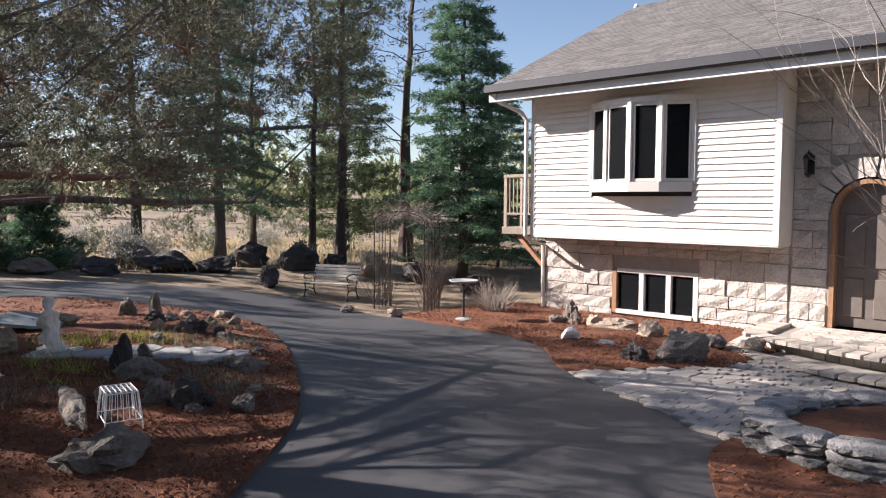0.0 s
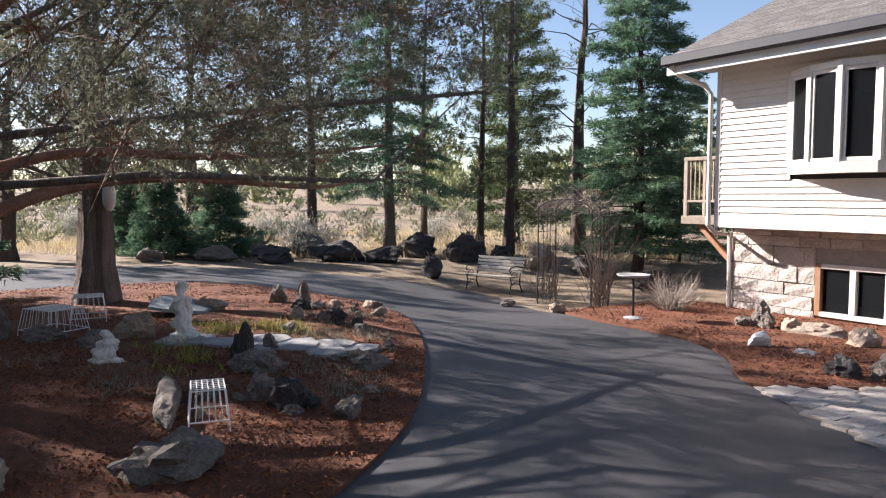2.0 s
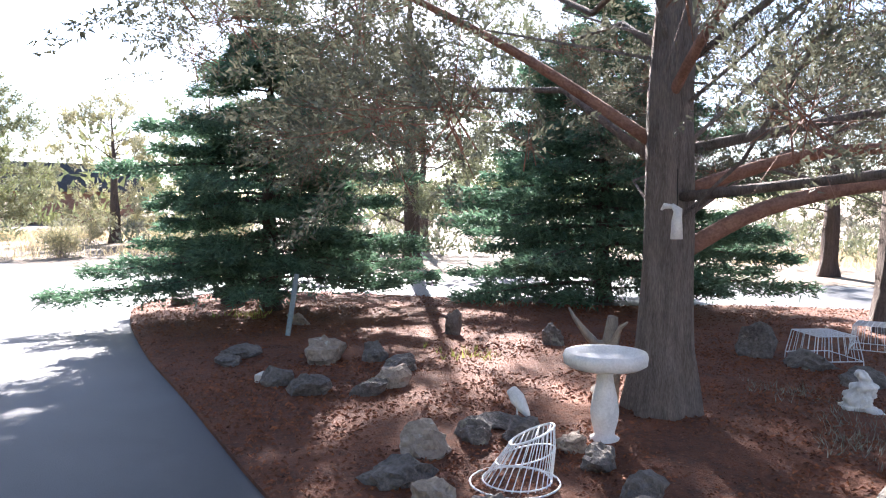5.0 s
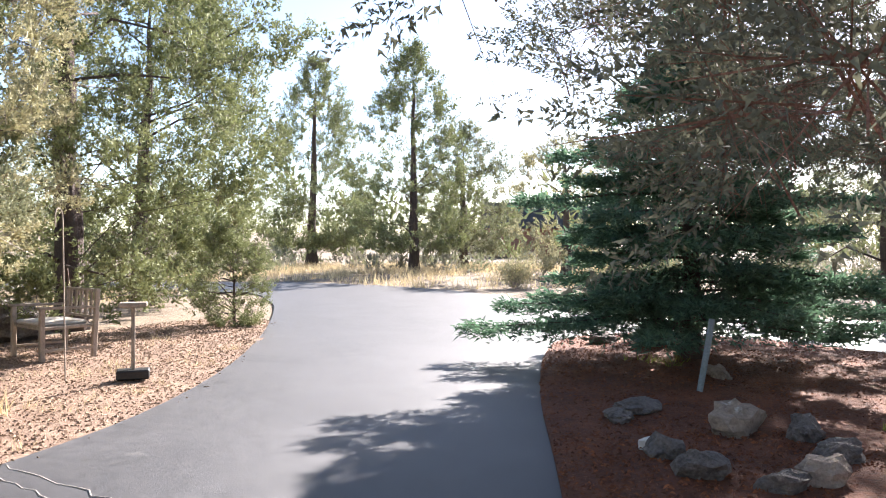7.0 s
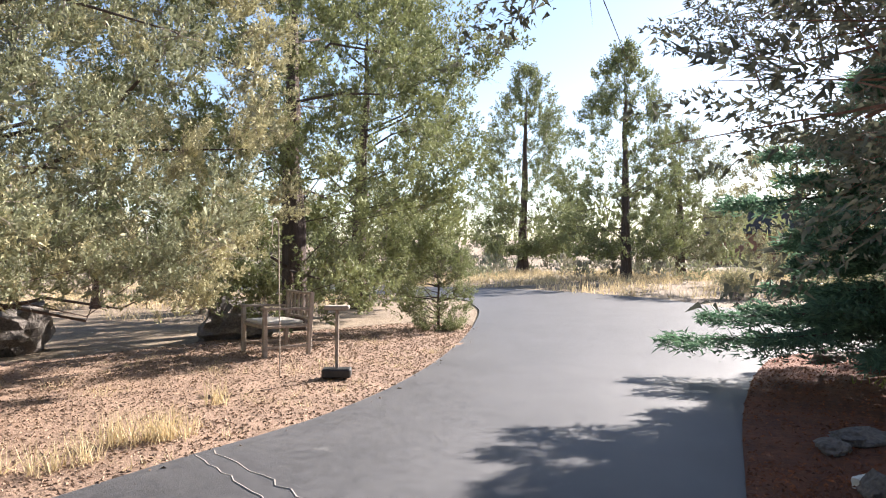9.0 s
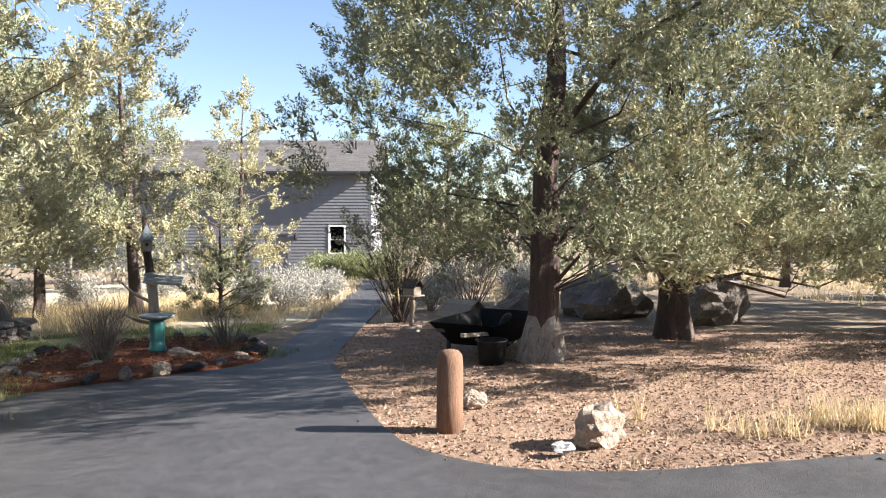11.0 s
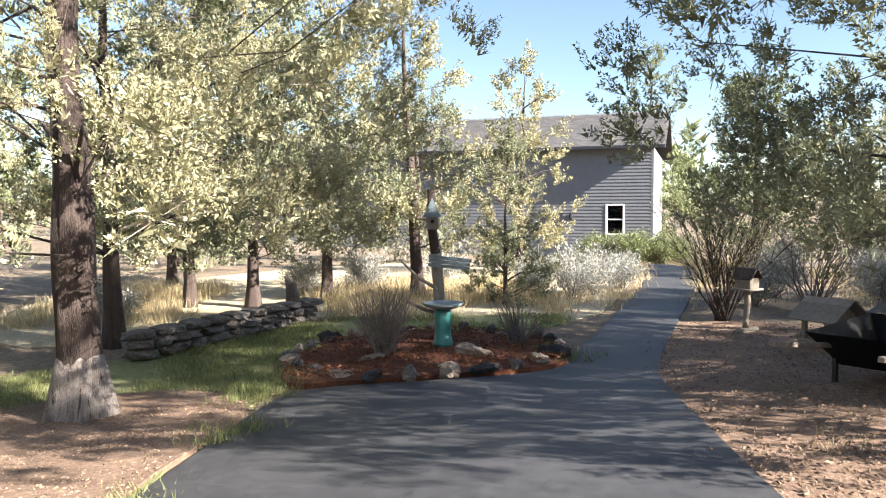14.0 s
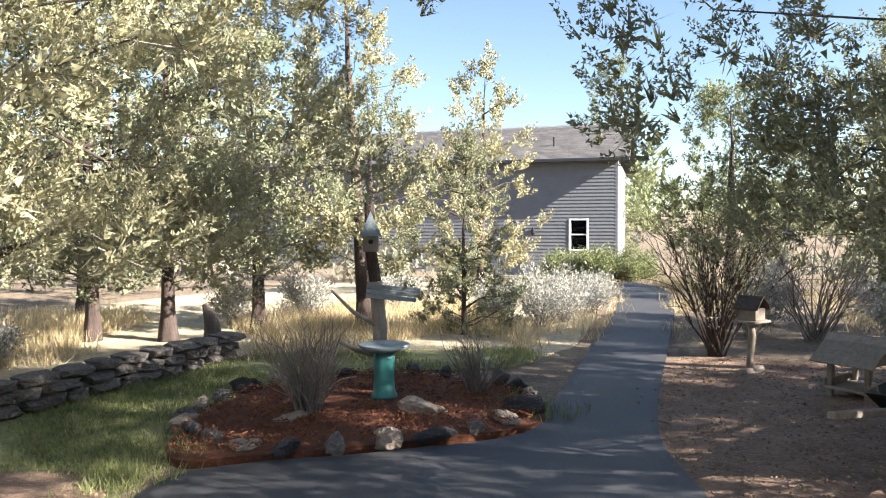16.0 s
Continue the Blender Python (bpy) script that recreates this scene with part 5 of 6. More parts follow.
# boulders beyond the drive
for i, (x, y, s, h, m) in enumerate(((1.7, 19.4, 1.5, .9, LAVA_DARK), (3.7, 18.0, .9, .85, ROCK_TAN), (.62, 16.3, .7, .55, LAVA_DARK), (-1.9, 19.3, 1.6, .6, LAVA_DARK), (-3.5, 18.3, 1.3, .55, LAVA_DARK), (-.6, 19.0, 1.4, .5, LAVA_DARK), (-5.0, 18.0, 1.0, .5, LAVA), (4.7, 16.9, 1.2, .6, LAVA_DARK),
                                     (-2.9, 20.8, 1.2, .8, LAVA), (.4, 20.6, 1.5, .8, LAVA_DARK), (2.9, 20.0, 1.0, .6, LAVA_DARK), (-4.6, 20.6, 1.6, .7, LAVA), (5.6, 14.6, .9, .5, LAVA_DARK), (-6.5, 17.2, .8, .4, LAVA))):
    rock(x, y, s, s * .75, h, m, "dark lava boulder beyond the driveway", 180 + i, turn=i * 61, name="boulder", group="boulders")
for i, (x, y, s, h) in enumerate(((-11.7, -6.5, 1.5, .75), (-9.6, -8.8, 1.5, .9), (-8.7, -10.3, 1.8, 1.0), (-6.5, -9.4, 1.1, .8))):
    rock(x, y, s, s * .8, h, LAVA, "large grey boulder in the shade of junipers", 300 + i, turn=i * 50, name="boulder", group="boulders")
rock(-3.85, -3.75, .42, .3, .26, ROCK_TAN, "sunlit tan rock on the verge", 310)
rock(-3.5, -3.65, .16, .12, .07, FLAG, "small pale stone on the verge", 311)
rock(-3.6, -5.1, .2, .16, .14, ROCK_TAN, "tan stone beside the wooden post", 312)
for i in range(26):
    an = 2 * math.pi * i / 26
    x, y = -1.28 + 1.5 * math.cos(an), -10.05 + 1.25 * math.sin(an)
    if x > -2.9:
        rock(x, y, .2 + .06 * (i % 3), .14, .10 + .02 * (i % 4), (LAVA, ROCK_TAN, LAVA_DARK)[i % 3], "edging stone round the small bed", 320 + i, turn=i * 47)
rock(-1.75, -9.55, .42, .3, .18, ROCK_TAN, "pale stone at the foot of the birdbath", 350)
rock(-.7, -9.6, .3, .2, .12, ROCK_TAN, TAN_L, 351)


# ---------------------------------------------------------------- stacked stone
LAVA_PALE = surf("pale pitted lava stone", (0.20, 0.19, 0.19), (0.48, 0.47, 0.47), 7, 0.95, 1.0, 40, spots=(0.10, 0.095, 0.095), spot_at=0.6, spot_scale=14, depth=0.04)


def stacked(name, line, heights, label, category, material, seed, thick=.26):
    """A dry wall of separate stones along a line."""
    rng = random.Random(seed)
    ob = empty(name, Matrix(), label, category)
    for lvl, (z0, h) in enumerate(heights):
        for i in range(len(line) - 1):
            a, b = Vector(line[i]), Vector(line[i + 1])
            L = (b - a).length
            s = rng.uniform(-.1, .05)
            while s < L:
                w = rng.uniform(.2, .42)
                p = a + (b - a) * ((s + w / 2) / L)
                ang = math.degrees(math.atan2(b.y - a.y, b.x - a.x)) + rng.uniform(-8, 8)
                bm = bmesh.new()
                bmesh.ops.create_icosphere(bm, subdivisions=2, radius=1)
                off = Vector((rng.uniform(0, 90), lvl, i))
                for v in bm.verts:
                    d = v.co.copy()
                    q = max(abs(d.x), abs(d.y), abs(d.z)) ** 0.9
                    d = d / q * (1 + .3 * noise.noise(d * 2.2 + off) + .15 * noise.noise(d * 6 + off))
                    v.co = Vector((d.x * w * .46, d.y * thick * .55, d.z * h * .48))
                part("stone", bm, material, ob, m=pose(p.x, p.y, land(p.x, p.y) + .0 + z0 + h / 2, rng.uniform(-5, 5), rng.uniform(-4, 4), ang))
                s += w
    return ob


ring = smooth_loop([(3.35, 2.1), (3.1, 1.6), (3.5, .8), (4.6, .2), (5.9, .3), (6.6, 1.2), (6.0, 2.1), (4.9, 2.4), (4.0, 2.35)], 2)
stacked("stone_planter", [(*p,) for p in ring] + [tuple(ring[0])], ((0, .11), (.10, .09), (.18, .09)), "raised planter of stacked pale lava stones", "planter", LAVA_PALE, 3, .3)
sheet("planter_soil", smooth_loop([(3.5, 2.0), (3.4, 1.5), (3.7, 1.0), (4.6, .5), (5.8, .6), (6.3, 1.2), (5.8, 1.95), (4.9, 2.2)], 2), .2, .3, MULCH, "mulch filling the stone planter", category="mulch", skirt=.22)
stacked("dry_stone_wall", [(2.1, -10.35), (1.75, -10.75), (1.2, -11.5), (.75, -12.1), (.4, -12.6)], ((0, .13), (.12, .12), (.23, .11)), "low dry stone wall beside the lawn", "wall", LAVA, 5, .28)


# ---------------------------------------------------------------- garden ornaments of the island
def bird_bath():
    ob = empty("bird_bath", pose(-3.24, 2.39, land(-3.24, 2.39) + .02), "white concrete bird bath with a baluster pedestal", "bird bath")
    part("pedestal", lathe(bmesh.new(), [(.085, 0), (.085, .025), (.06, .04), (.058, .06), (.075, .12), (.08, .18), (.07, .26), (.05, .34), (.045, .38), (.055, .42)], 24), WHITE_STONE, ob, smooth=True)
    part("basin", lathe(bmesh.new(), [(.06, .415), (.2, .43), (.232, .45), (.238, .49), (.228, .515), (.205, .515), (.17, .485), (.02, .475)], 32), WHITE_STONE, ob, smooth=True)


bird_bath()


def wire(name, pts, r, parent, mat_=None):
    return part(name, tube(bmesh.new(), pts, [r] * len(pts), 5), mat_ or WHITE_WIRE, parent)


def cloche():
    ob = empty("wire_cloche", pose(-3.0, 1.56, land(-3.0, 1.56) + .03, 0, 0, 42), "slanted white wire plant cloche on a ring", "plant cover")
    def hoop(cx, cz, r, tiltx):
        return [(cx + r * math.cos(2 * math.pi * k / 28) * math.cos(tiltx), r * math.sin(2 * math.pi * k / 28), cz - r * math.cos(2 * math.pi * k / 28) * math.sin(tiltx)) for k in range(29)]
    wire("hoop", hoop(-.02, .015, .215, 0), .005, ob)
    wire("hoop", hoop(-.01, .03, .165, 0), .004, ob)
    top = hoop(.06, .25, .115, -.42)
    mid = hoop(.03, .15, .145, -.26)
    wire("hoop", top, .006, ob)
    wire("hoop", mid, .004, ob)
    base = hoop(-.01, .02, .165, 0)
    for k in range(0, 28):
        wire("rod", [base[k], mid[k], top[k]], .0028, ob)
    for k in (3, 6, 9, 12):
        wire("rod", [top[k], top[28 - k]], .0028, ob)


cloche()


def figurine(name, x, y, z, profile, label, category, seed, turn=0, flat=.8, wob=.18):
    """A small carved ornament as one plain mesh."""
    bm = bmesh.new()
    lathe(bm, profile, 22)
    bmesh.ops.subdivide_edges(bm, edges=bm.edges[:], cuts=2, use_grid_fill=True)
    for v in bm.verts:
        k = noise.noise(Vector((v.co.x * 14, v.co.y * 14, v.co.z * 11 + seed)))
        k2 = noise.noise(Vector((v.co.x * 34, v.co.y * 34, v.co.z * 30 + seed)))
        v.co.x = v.co.x * (1 + wob * k * 2.6 + wob * 1.6 * k2) + .10 * profile[0][0] * 4 * noise.noise(Vector((seed, 2, v.co.z * 7)))
        v.co.y = v.co.y * (1 + wob * k * 2.6 + wob * 1.6 * k2) * flat + .3 * profile[0][0] * noise.noise(Vector((5, seed, v.co.z * 9)))
    return tagged(part(name, bm, WHITE_STONE, m=pose(x, y, z, 0, 0, turn), smooth=True), label, category)


g0 = land(-2.46, 5.39) + .05
figurine("garden_statue", -2.46, 5.39, g0, [(.13, 0), (.135, .05), (.085, .07), (.10, .14), (.08, .22), (.095, .30), (.085, .36), (.07, .40), (.035, .43), (.052, .47), (.055, .52), (.03, .56)], "white carved garden statue on a flat stone", "statue", 4, 30)
figurine("garden_statue", -2.78, 4.31, land(-2.78, 4.31) + .02, [(.11, 0), (.11, .05), (.085, .06), (.10, .11), (.07, .15), (.085, .19), (.05, .22), (.06, .25), (.02, .29)], "small white carved ornament in mulch", "statue", 9, 10, wob=.24)


def bird_ornament():
    ob = empty("bird_ornament", pose(-3.6, 2.05, land(-3.6, 2.05) + .02), "small white bird ornament on a stake", "ornament")
    wire("stake", [(0, 0, 0), (0, 0, .16)], .006, ob)
    bm = bmesh.new()
    tube(bm, [(-.08, 0, .24), (-.04, 0, .25), (.0, 0, .22), (.06, 0, .17), (.11, 0, .13)], [.012, .036, .045, .03, .008], 12)
    part("body", bm, WHITE_STONE, ob, smooth=True)


bird_ornament()


def wire_stand(x, y, w, d, h, turn, label):
    """A white coated wire plant cover: a bar grid on top, bars down the sides and four feet."""
    ob = empty("wire_stand", pose(x, y, land(x, y) + .05, 0, 0, turn), label, "plant cover", "wire plant covers")
    top, foot = h, .05
    tw, td = w * .42, d * .42
    bw, bd = w * .5, d * .5
    wire("rim", [(-tw, -td, top), (tw, -td, top), (tw, td, top), (-tw, td, top), (-tw, -td, top)], .0045, ob)
    wire("rim", [(-bw, -bd, foot), (bw, -bd, foot), (bw, bd, foot), (-bw, bd, foot), (-bw, -bd, foot)], .0045, ob)
    for sx in (-1, 1):
        for sy in (-1, 1):
            wire("foot", [(sx * tw, sy * td, top), (sx * bw, sy * bd, foot), (sx * bw * 1.02, sy * bd * 1.02, -.03)], .005, ob)
    n = 6
    for k in range(1, n):
        f = -1 + 2 * k / n
        wire("bar", [(f * tw, -td, top), (f * tw, td, top)], .003, ob)
        wire("bar", [(f * tw, -td, top), (f * bw, -bd, foot)], .003, ob)
        wire("bar", [(f * tw, td, top), (f * bw, bd, foot)], .003, ob)
    m = max(3, int(d / .05))
    for k in range(1, m):
        f = -1 + 2 * k / m
        wire("bar", [(-tw, f * td, top), (tw, f * td, top)], .003, ob)
        if k % 2:
            wire("bar", [(-tw, f * td, top), (-bw, f * bd, foot)], .003, ob)
            wire("bar", [(tw, f * td, top), (bw, f * bd, foot)], .003, ob)


wire_stand(-1.57, 2.66, .23, .32, .23, 15, "white wire plant cover standing in dark mulch")
wire_stand(-3.83, 5.78, .42, .5, .26, 60, "white wire plant cover tilted on a rock")
wire_stand(-3.87, 6.75, .36, .42, .28, 20, "white wire plant cover near the juniper trunk")


def flagstones():
    rng = random.Random(6)
    for i, (x, y, r) in enumerate(((-2.42, 5.30, .26), (-2.0, 5.2, .22), (-1.7, 5.35, .24), (-1.72, 4.98, .22), (-1.35, 5.12, .25), (-1.02, 5.2, .22), (-1.05, 4.85, .22), (-.75, 5.05, .18), (-3.05, 7.35, .42))):
        bm = bmesh.new()
        n = 7
        r *= 1.3
        pts = [(r * rng.uniform(.65, 1.15) * math.cos(2 * math.pi * k / n), .75 * r * rng.uniform(.8, 1.1) * math.sin(2 * math.pi * k / n)) for k in range(n)]
        lo = [bm.verts.new((*p, 0)) for p in pts]
        hi = [bm.verts.new((p[0] * .97, p[1] * .97, .035)) for p in pts]
        bm.faces.new(lo[::-1])
        bm.faces.new(hi)
        for k in range(n):
            bm.faces.new((lo[k], lo[(k + 1) % n], hi[(k + 1) % n], hi[k]))
        last = i == 8
        tagged(part("flagstone", bm, SLATE_BLUE if last else FLAG, m=pose(x, y, land(x, y) + (.12 if last else .03), 10 if last else 0, 0, rng.uniform(0, 90))), "blue-grey slate slab propped in mulch" if last else "flat grey flagstone in the planted bed", "flagstone", "flagstones")
    rock(-3.05, 7.4, .4, .3, .16, LAVA, LAVA_L, 399)


flagstones()


def hung_ornament(x, y, z, label, kind_):
    ob = empty("hanging_ornament", pose(x, y, z, 0, 0, 30), label, "ornament")
    bm = bmesh.new()
    if kind_ == 0:
        tube(bm, [(0, 0, -.11), (0, 0, 0), (.005, 0, .06), (-.03, 0, .09)], [.036, .030, .026, .012], 12)
        part("body", bm, WHITE_STONE, ob, smooth=True)
        part("flap", tube(bmesh.new(), [(-.02, 0, .08), (-.07, 0, .085), (-.09, 0, .06)], [.012, .018, .006], 8), WHITE_STONE, ob, smooth=True)
    else:
        tube(bm, [(0, 0, -.2), (0, 0, -.1), (.01, 0, .05), (0, 0, .16), (0, 0, .2)], [.03, .085, .095, .07, .02], 12, .2, 3)
        part("body", bm, WHITE_STONE, ob, smooth=True)
    wire("cord", [(0, 0, .08), (0, .0, .3)], .003, ob, BLACK_IRON)


hung_ornament(-3.14, 2.86, 1.42, "small white ornament hung on the juniper limb", 0)
hung_ornament(-4.2, 8.38, 1.52, "white carved ornament hung on the far juniper", 1)


def big_limb(pts, radii, label="reddish juniper limb"):
    trunk = [o for o in scene.objects if o.name == "juniper"][0]
    inv = trunk.matrix_basis.inverted()
    bm = bmesh.new()
    fine, fr = [], []
    for i in range(len(pts) - 1):
        p0, p1, p2, p3 = (Vector(pts[min(len(pts) - 1, max(0, i + j - 1))]) for j in range(4))
        for s in range(5):
            t = s / 5
            fine.append(inv @ (0.5 * ((2 * p1) + (p2 - p0) * t + (2 * p0 - 5 * p1 + 4 * p2 - p3) * t * t + (3 * p1 - p0 - 3 * p2 + p3) * t ** 3)))
            fr.append(radii[i] * (1 - t) + radii[i + 1] * t)
    tube(bm, fine, fr, 9, .2, 5)
    part("limb", bm, BARK_RED, trunk, label, smooth=True)


big_limb([(-3.40, 3.2, 1.2), (-3.0, 3.55, 1.5), (-2.5, 4.15, 1.66), (-1.9, 5.0, 1.66), (-1.2, 6.1, 1.62), (-.7, 7.4, 1.75)], [.065, .052, .042, .034, .024, .008])
big_limb([(-3.38, 3.2, 1.6), (-2.8, 3.8, 1.84), (-2.0, 4.6, 1.86), (-1.2, 5.6, 1.95), (-.4, 6.4, 2.1)], [.045, .036, .03, .022, .007])
big_limb([(-3.5, 3.1, 1.9), (-4.2, 2.6, 2.5), (-4.6, 1.9, 2.9), (-4.8, 1.1, 3.2)], [.045, .035, .025, .008])
big_limb([(-3.45, 3.1, 2.1), (-2.8, 2.8, 2.6), (-2.1, 2.6, 2.95), (-1.4, 2.6, 3.15)], [.036, .03, .02, .007])


def driftwood(x, y, seed, label):
    rng = np.random.default_rng(seed)
    ob = empty("driftwood", pose(x, y, land(x, y) + .02), label, "driftwood")
    for k in range(6):
        bm = bmesh.new()
        p = curve_to(rng, (0, 0, .1 + .06 * k), (rng.normal(0, 1), rng.normal(0, .5), .7), rng.uniform(.25, .5), .4, 5, .1)
        tube(bm, p, [.035, .03, .028, .02, .014, .006], 7, .3, k)
        part("root", bm, GREY_WOOD, ob, smooth=True)
    bm = tube(bmesh.new(), [(0, 0, -.05), (.03, 0, .2), (0, .02, .42), (.04, 0, .6)], [.06, .05, .05, .03], 9, .3, seed)
    part("stem", bm, GREY_WOOD, ob, smooth=True)


driftwood(-3.78, 2.98, 3, "gnarled grey driftwood leaning on the juniper trunk")


# ---------------------------------------------------------------- bench, arbour and bird table
def bench():
    bx, by = 1.93, 14.8
    ob = empty("garden_bench", pose(bx, by, land(bx, by) - .05, 0, 0, -40), "park bench with pale weathered slats and black iron ends", "bench")
    for k in range(5):
        y, z = -.2 + .1 * k, .40 - .012 * k
        part("seat_slat", box(bmesh.new(), -.62, .62, y - .04, y + .04, z, z + .025, .005), PALE_WOOD, ob)
    for k in range(5):
        y, z = .25 + .028 * k, .47 + .075 * k
        part("back_slat", box(bmesh.new(), -.62, .62, y - .012, y + .012, z - .03, z + .03, .004), PALE_WOOD, ob)
    for x in (-.58, .58):
        for nm, p, r in (("end_frame", [(x, .38, .80), (x, .27, .5), (x, .2, .36), (x, -.24, .40)], .017), ("leg", [(x, -.22, .40), (x, -.18, .25), (x, -.24, .1), (x, -.27, 0)], .017),
                         ("leg", [(x, .2, .38), (x, .2, .2), (x, .27, .08), (x, .32, 0)], .017), ("armrest", [(x, .28, .58), (x, .05, .62), (x, -.2, .6), (x, -.26, .55), (x, -.22, .5), (x, -.16, .53)], .016),
                         ("scroll", [(x, -.2, .41), (x, -.1, .5), (x, .02, .48), (x, .08, .4), (x, .0, .36), (x, -.05, .42)], .010), ("stretcher", [(x, -.2, .2), (x, .0, .26), (x, .2, .2)], .012)):
            part(nm, tube(bmesh.new(), p, [r] * len(p), 7), BLACK_IRON, ob, smooth=True)


bench()


def arbour():
    cx, cy = 3.3, 12.95
    ob = empty("garden_arbour", pose(cx, cy, land(cx, cy) - .04, 0, 0, -50), "black iron arbour overgrown with bare grey vines", "arbour")
    w, d, h = .66, .3, 1.95
    for sx in (-1, 1):
        for sy in (-1, 1):
            bar("post", (sx * w, sy * d, -.05), (sx * w, sy * d, h), .022, .022, BLACK_IRON, ob)
        for k in range(6):
            bar("rung", (sx * w, -d, .2 + k * .33), (sx * w, d, .2 + k * .33), .012, .012, BLACK_IRON, ob)
        for k in (-.4, 0, .4):
            bar("upright", (sx * w, k * d, 0), (sx * w, k * d, h), .01, .01, BLACK_IRON, ob)
    for sy in (-1, 0, 1):
        p = [(w * math.cos(math.pi * k / 14), sy * d, h + .24 * math.sin(math.pi * k / 14)) for k in range(15)]
        part("arch", tube(bmesh.new(), p, [.013] * 15, 6), BLACK_IRON, ob)
    rng = np.random.default_rng(3)
    bm = bmesh.new()
    for k in range(150):
        sx = 1 if k % 3 else -1
        a = (sx * w + rng.normal(0, .06), rng.uniform(-d, d), rng.uniform(0, .3))
        p = curve_to(rng, a, (rng.normal(0, .12), rng.normal(0, .12), 1), rng.uniform(.8, 2.0), .16, 8)
        tube(bm, p, [.007 - .0006 * q for q in range(9)], 3)
    for k in range(280):
        t = rng.uniform(0, math.pi)
        a = (w * math.cos(t) + rng.normal(0, .08), rng.uniform(-d, d) * 1.2, h + .24 * math.sin(t) + rng.normal(.0, .08))
        p = curve_to(rng, a, rng.normal(0, 1, 3) + np.array((0, 0, .2)), rng.uniform(.25, .6), .35, 5, -.02)
        tube(bm, p, [.006, .005, .004, .003, .003, .002], 3)
    tagged(part("vine", bm, TWIG, ob, "tangle of bare vines"), kind="stuff")


arbour()


def bird_table():
    x, y = 3.47, 9.7
    ob = empty("bird_table", pose(x, y, land(x, y) + .02), "black iron bird table with a shallow pale tray", "bird table")
    part("post", lathe(bmesh.new(), [(.028, 0), (.022, .05), (.022, .64), (.05, .68)], 10), BLACK_IRON, ob)
    part("tray", lathe(bmesh.new(), [(.05, .675), (.24, .70), (.27, .735), (.25, .735), (.22, .715), (.02, .71)], 20), FLAG, ob, smooth=True)
    part("foot", lathe(bmesh.new(), [(.17, 0), (.15, .035), (.04, .06)], 14), FLAG, ob)


bird_table()


# ---------------------------------------------------------------- shrubs, grass and loose litter
def twig_bush(name, x, y, h, r, n, label, mat_, seed, leaf=None, leaves=0, category="shrub", up=.8, lsize=.05, forks=3, thick=.006):
    """A many-stemmed shrub of forking twigs, with small leaves where it has any."""
    rng = np.random.default_rng(seed)
    ob = empty(name, pose(x, y, land(x, y) - .05), label, category, "shrubs")
    bm = bmesh.new()
    tips, ways = [], []
    for k in range(n):
        an = rng.uniform(0, 6.28)
        d = np.array((math.cos(an) * (1 - up) * rng.uniform(.3, 1.4), math.sin(an) * (1 - up) * rng.uniform(.3, 1.4), up))
        p = curve_to(rng, (rng.normal(0, .06 * r), rng.normal(0, .06 * r), 0), d, h * rng.uniform(.6, 1.0), .12, 5)
        tube(bm, p, [thick * (1.6 - .25 * q) for q in range(6)], 4 if thick > .007 else 3)
        for _ in range(forks):
            j = int(rng.integers(2, 6))
            q = curve_to(rng, p[j], p[j] - p[j - 1] + rng.normal(0, .08 * h / 2, 3), h * rng.uniform(.2, .4), .18, 4)
            tube(bm, q, [thick * .6, thick * .5, thick * .4, thick * .3, thick * .2], 3)
            for u in q[1:]:
                tips.append(u)
                ways.append(q[-1] - q[0])
    tagged(part("stem_tangle", bm, mat_, ob), kind="stuff")
    if leaves:
        t, w = np.array(tips), np.array(ways)
        w = w / np.linalg.norm(w, axis=1, keepdims=True)
        c = np.repeat(t, leaves, 0) + rng.normal(0, lsize * 1.2, (len(t) * leaves, 3))
        tri_mesh("leaves", blades(rng, c, np.repeat(w, leaves, 0), lsize, lsize * .35, .5), leaf, ob)["kind"] = "stuff"
    return ob


twig_bush("dry_bush", 4.5, 10.75, .75, .7, 130, "dry leafless grey bush by the house", TWIG, 1, up=.5)
twig_bush("dry_bush", -.85, -9.75, .85, .5, 110, "dry brown twiggy bush in the small bed", TWIG, 2, up=.72)
twig_bush("dry_bush", -2.35, -10.2, .6, .4, 60, "small dry twiggy bush in the small bed", TWIG, 3, up=.7)
twig_bush("willow_shrub", -5.45, -11.85, 1.75, .85, 34, "tall vase-shaped shrub with sparse green leaves", BARK_DARK, 4, JUN_GOLD, 3, up=.72, lsize=.04, forks=9, thick=.010)
twig_bush("willow_shrub", -7.2, -12.6, 1.5, 1.1, 26, "bare spreading shrub behind the feeder", TWIG, 5, up=.62, forks=8, thick=.009)
twig_bush("bare_tree", 4.8, 1.3, 3.9, 1.6, 20, "small leafless tree in the stone planter", TWIG, 6, up=.62, forks=26, thick=.0075, category="tree")
for i, (x, y, s) in enumerate(((-4.0, -14.7, .8), (-4.5, -15.2, .75), (-3.4, -15.4, .6), (-5.3, -16.2, .6), (-6.6, -13.2, .7), (-7.4, -14.2, .8), (-7.9, -12.0, .7), (.9, -15.9, .6), (-.2, -16.4, .7), (-1.9, -17.4, .6), (3.2, -12.8, .5), (-8.8, -13.4, .8))):
    twig_bush("sagebrush", x, y, s, s, 26, "silvery sagebrush in dry grass", TWIG, 20 + i, SAGE, 7, up=.66, lsize=.06, forks=5, thick=.004)
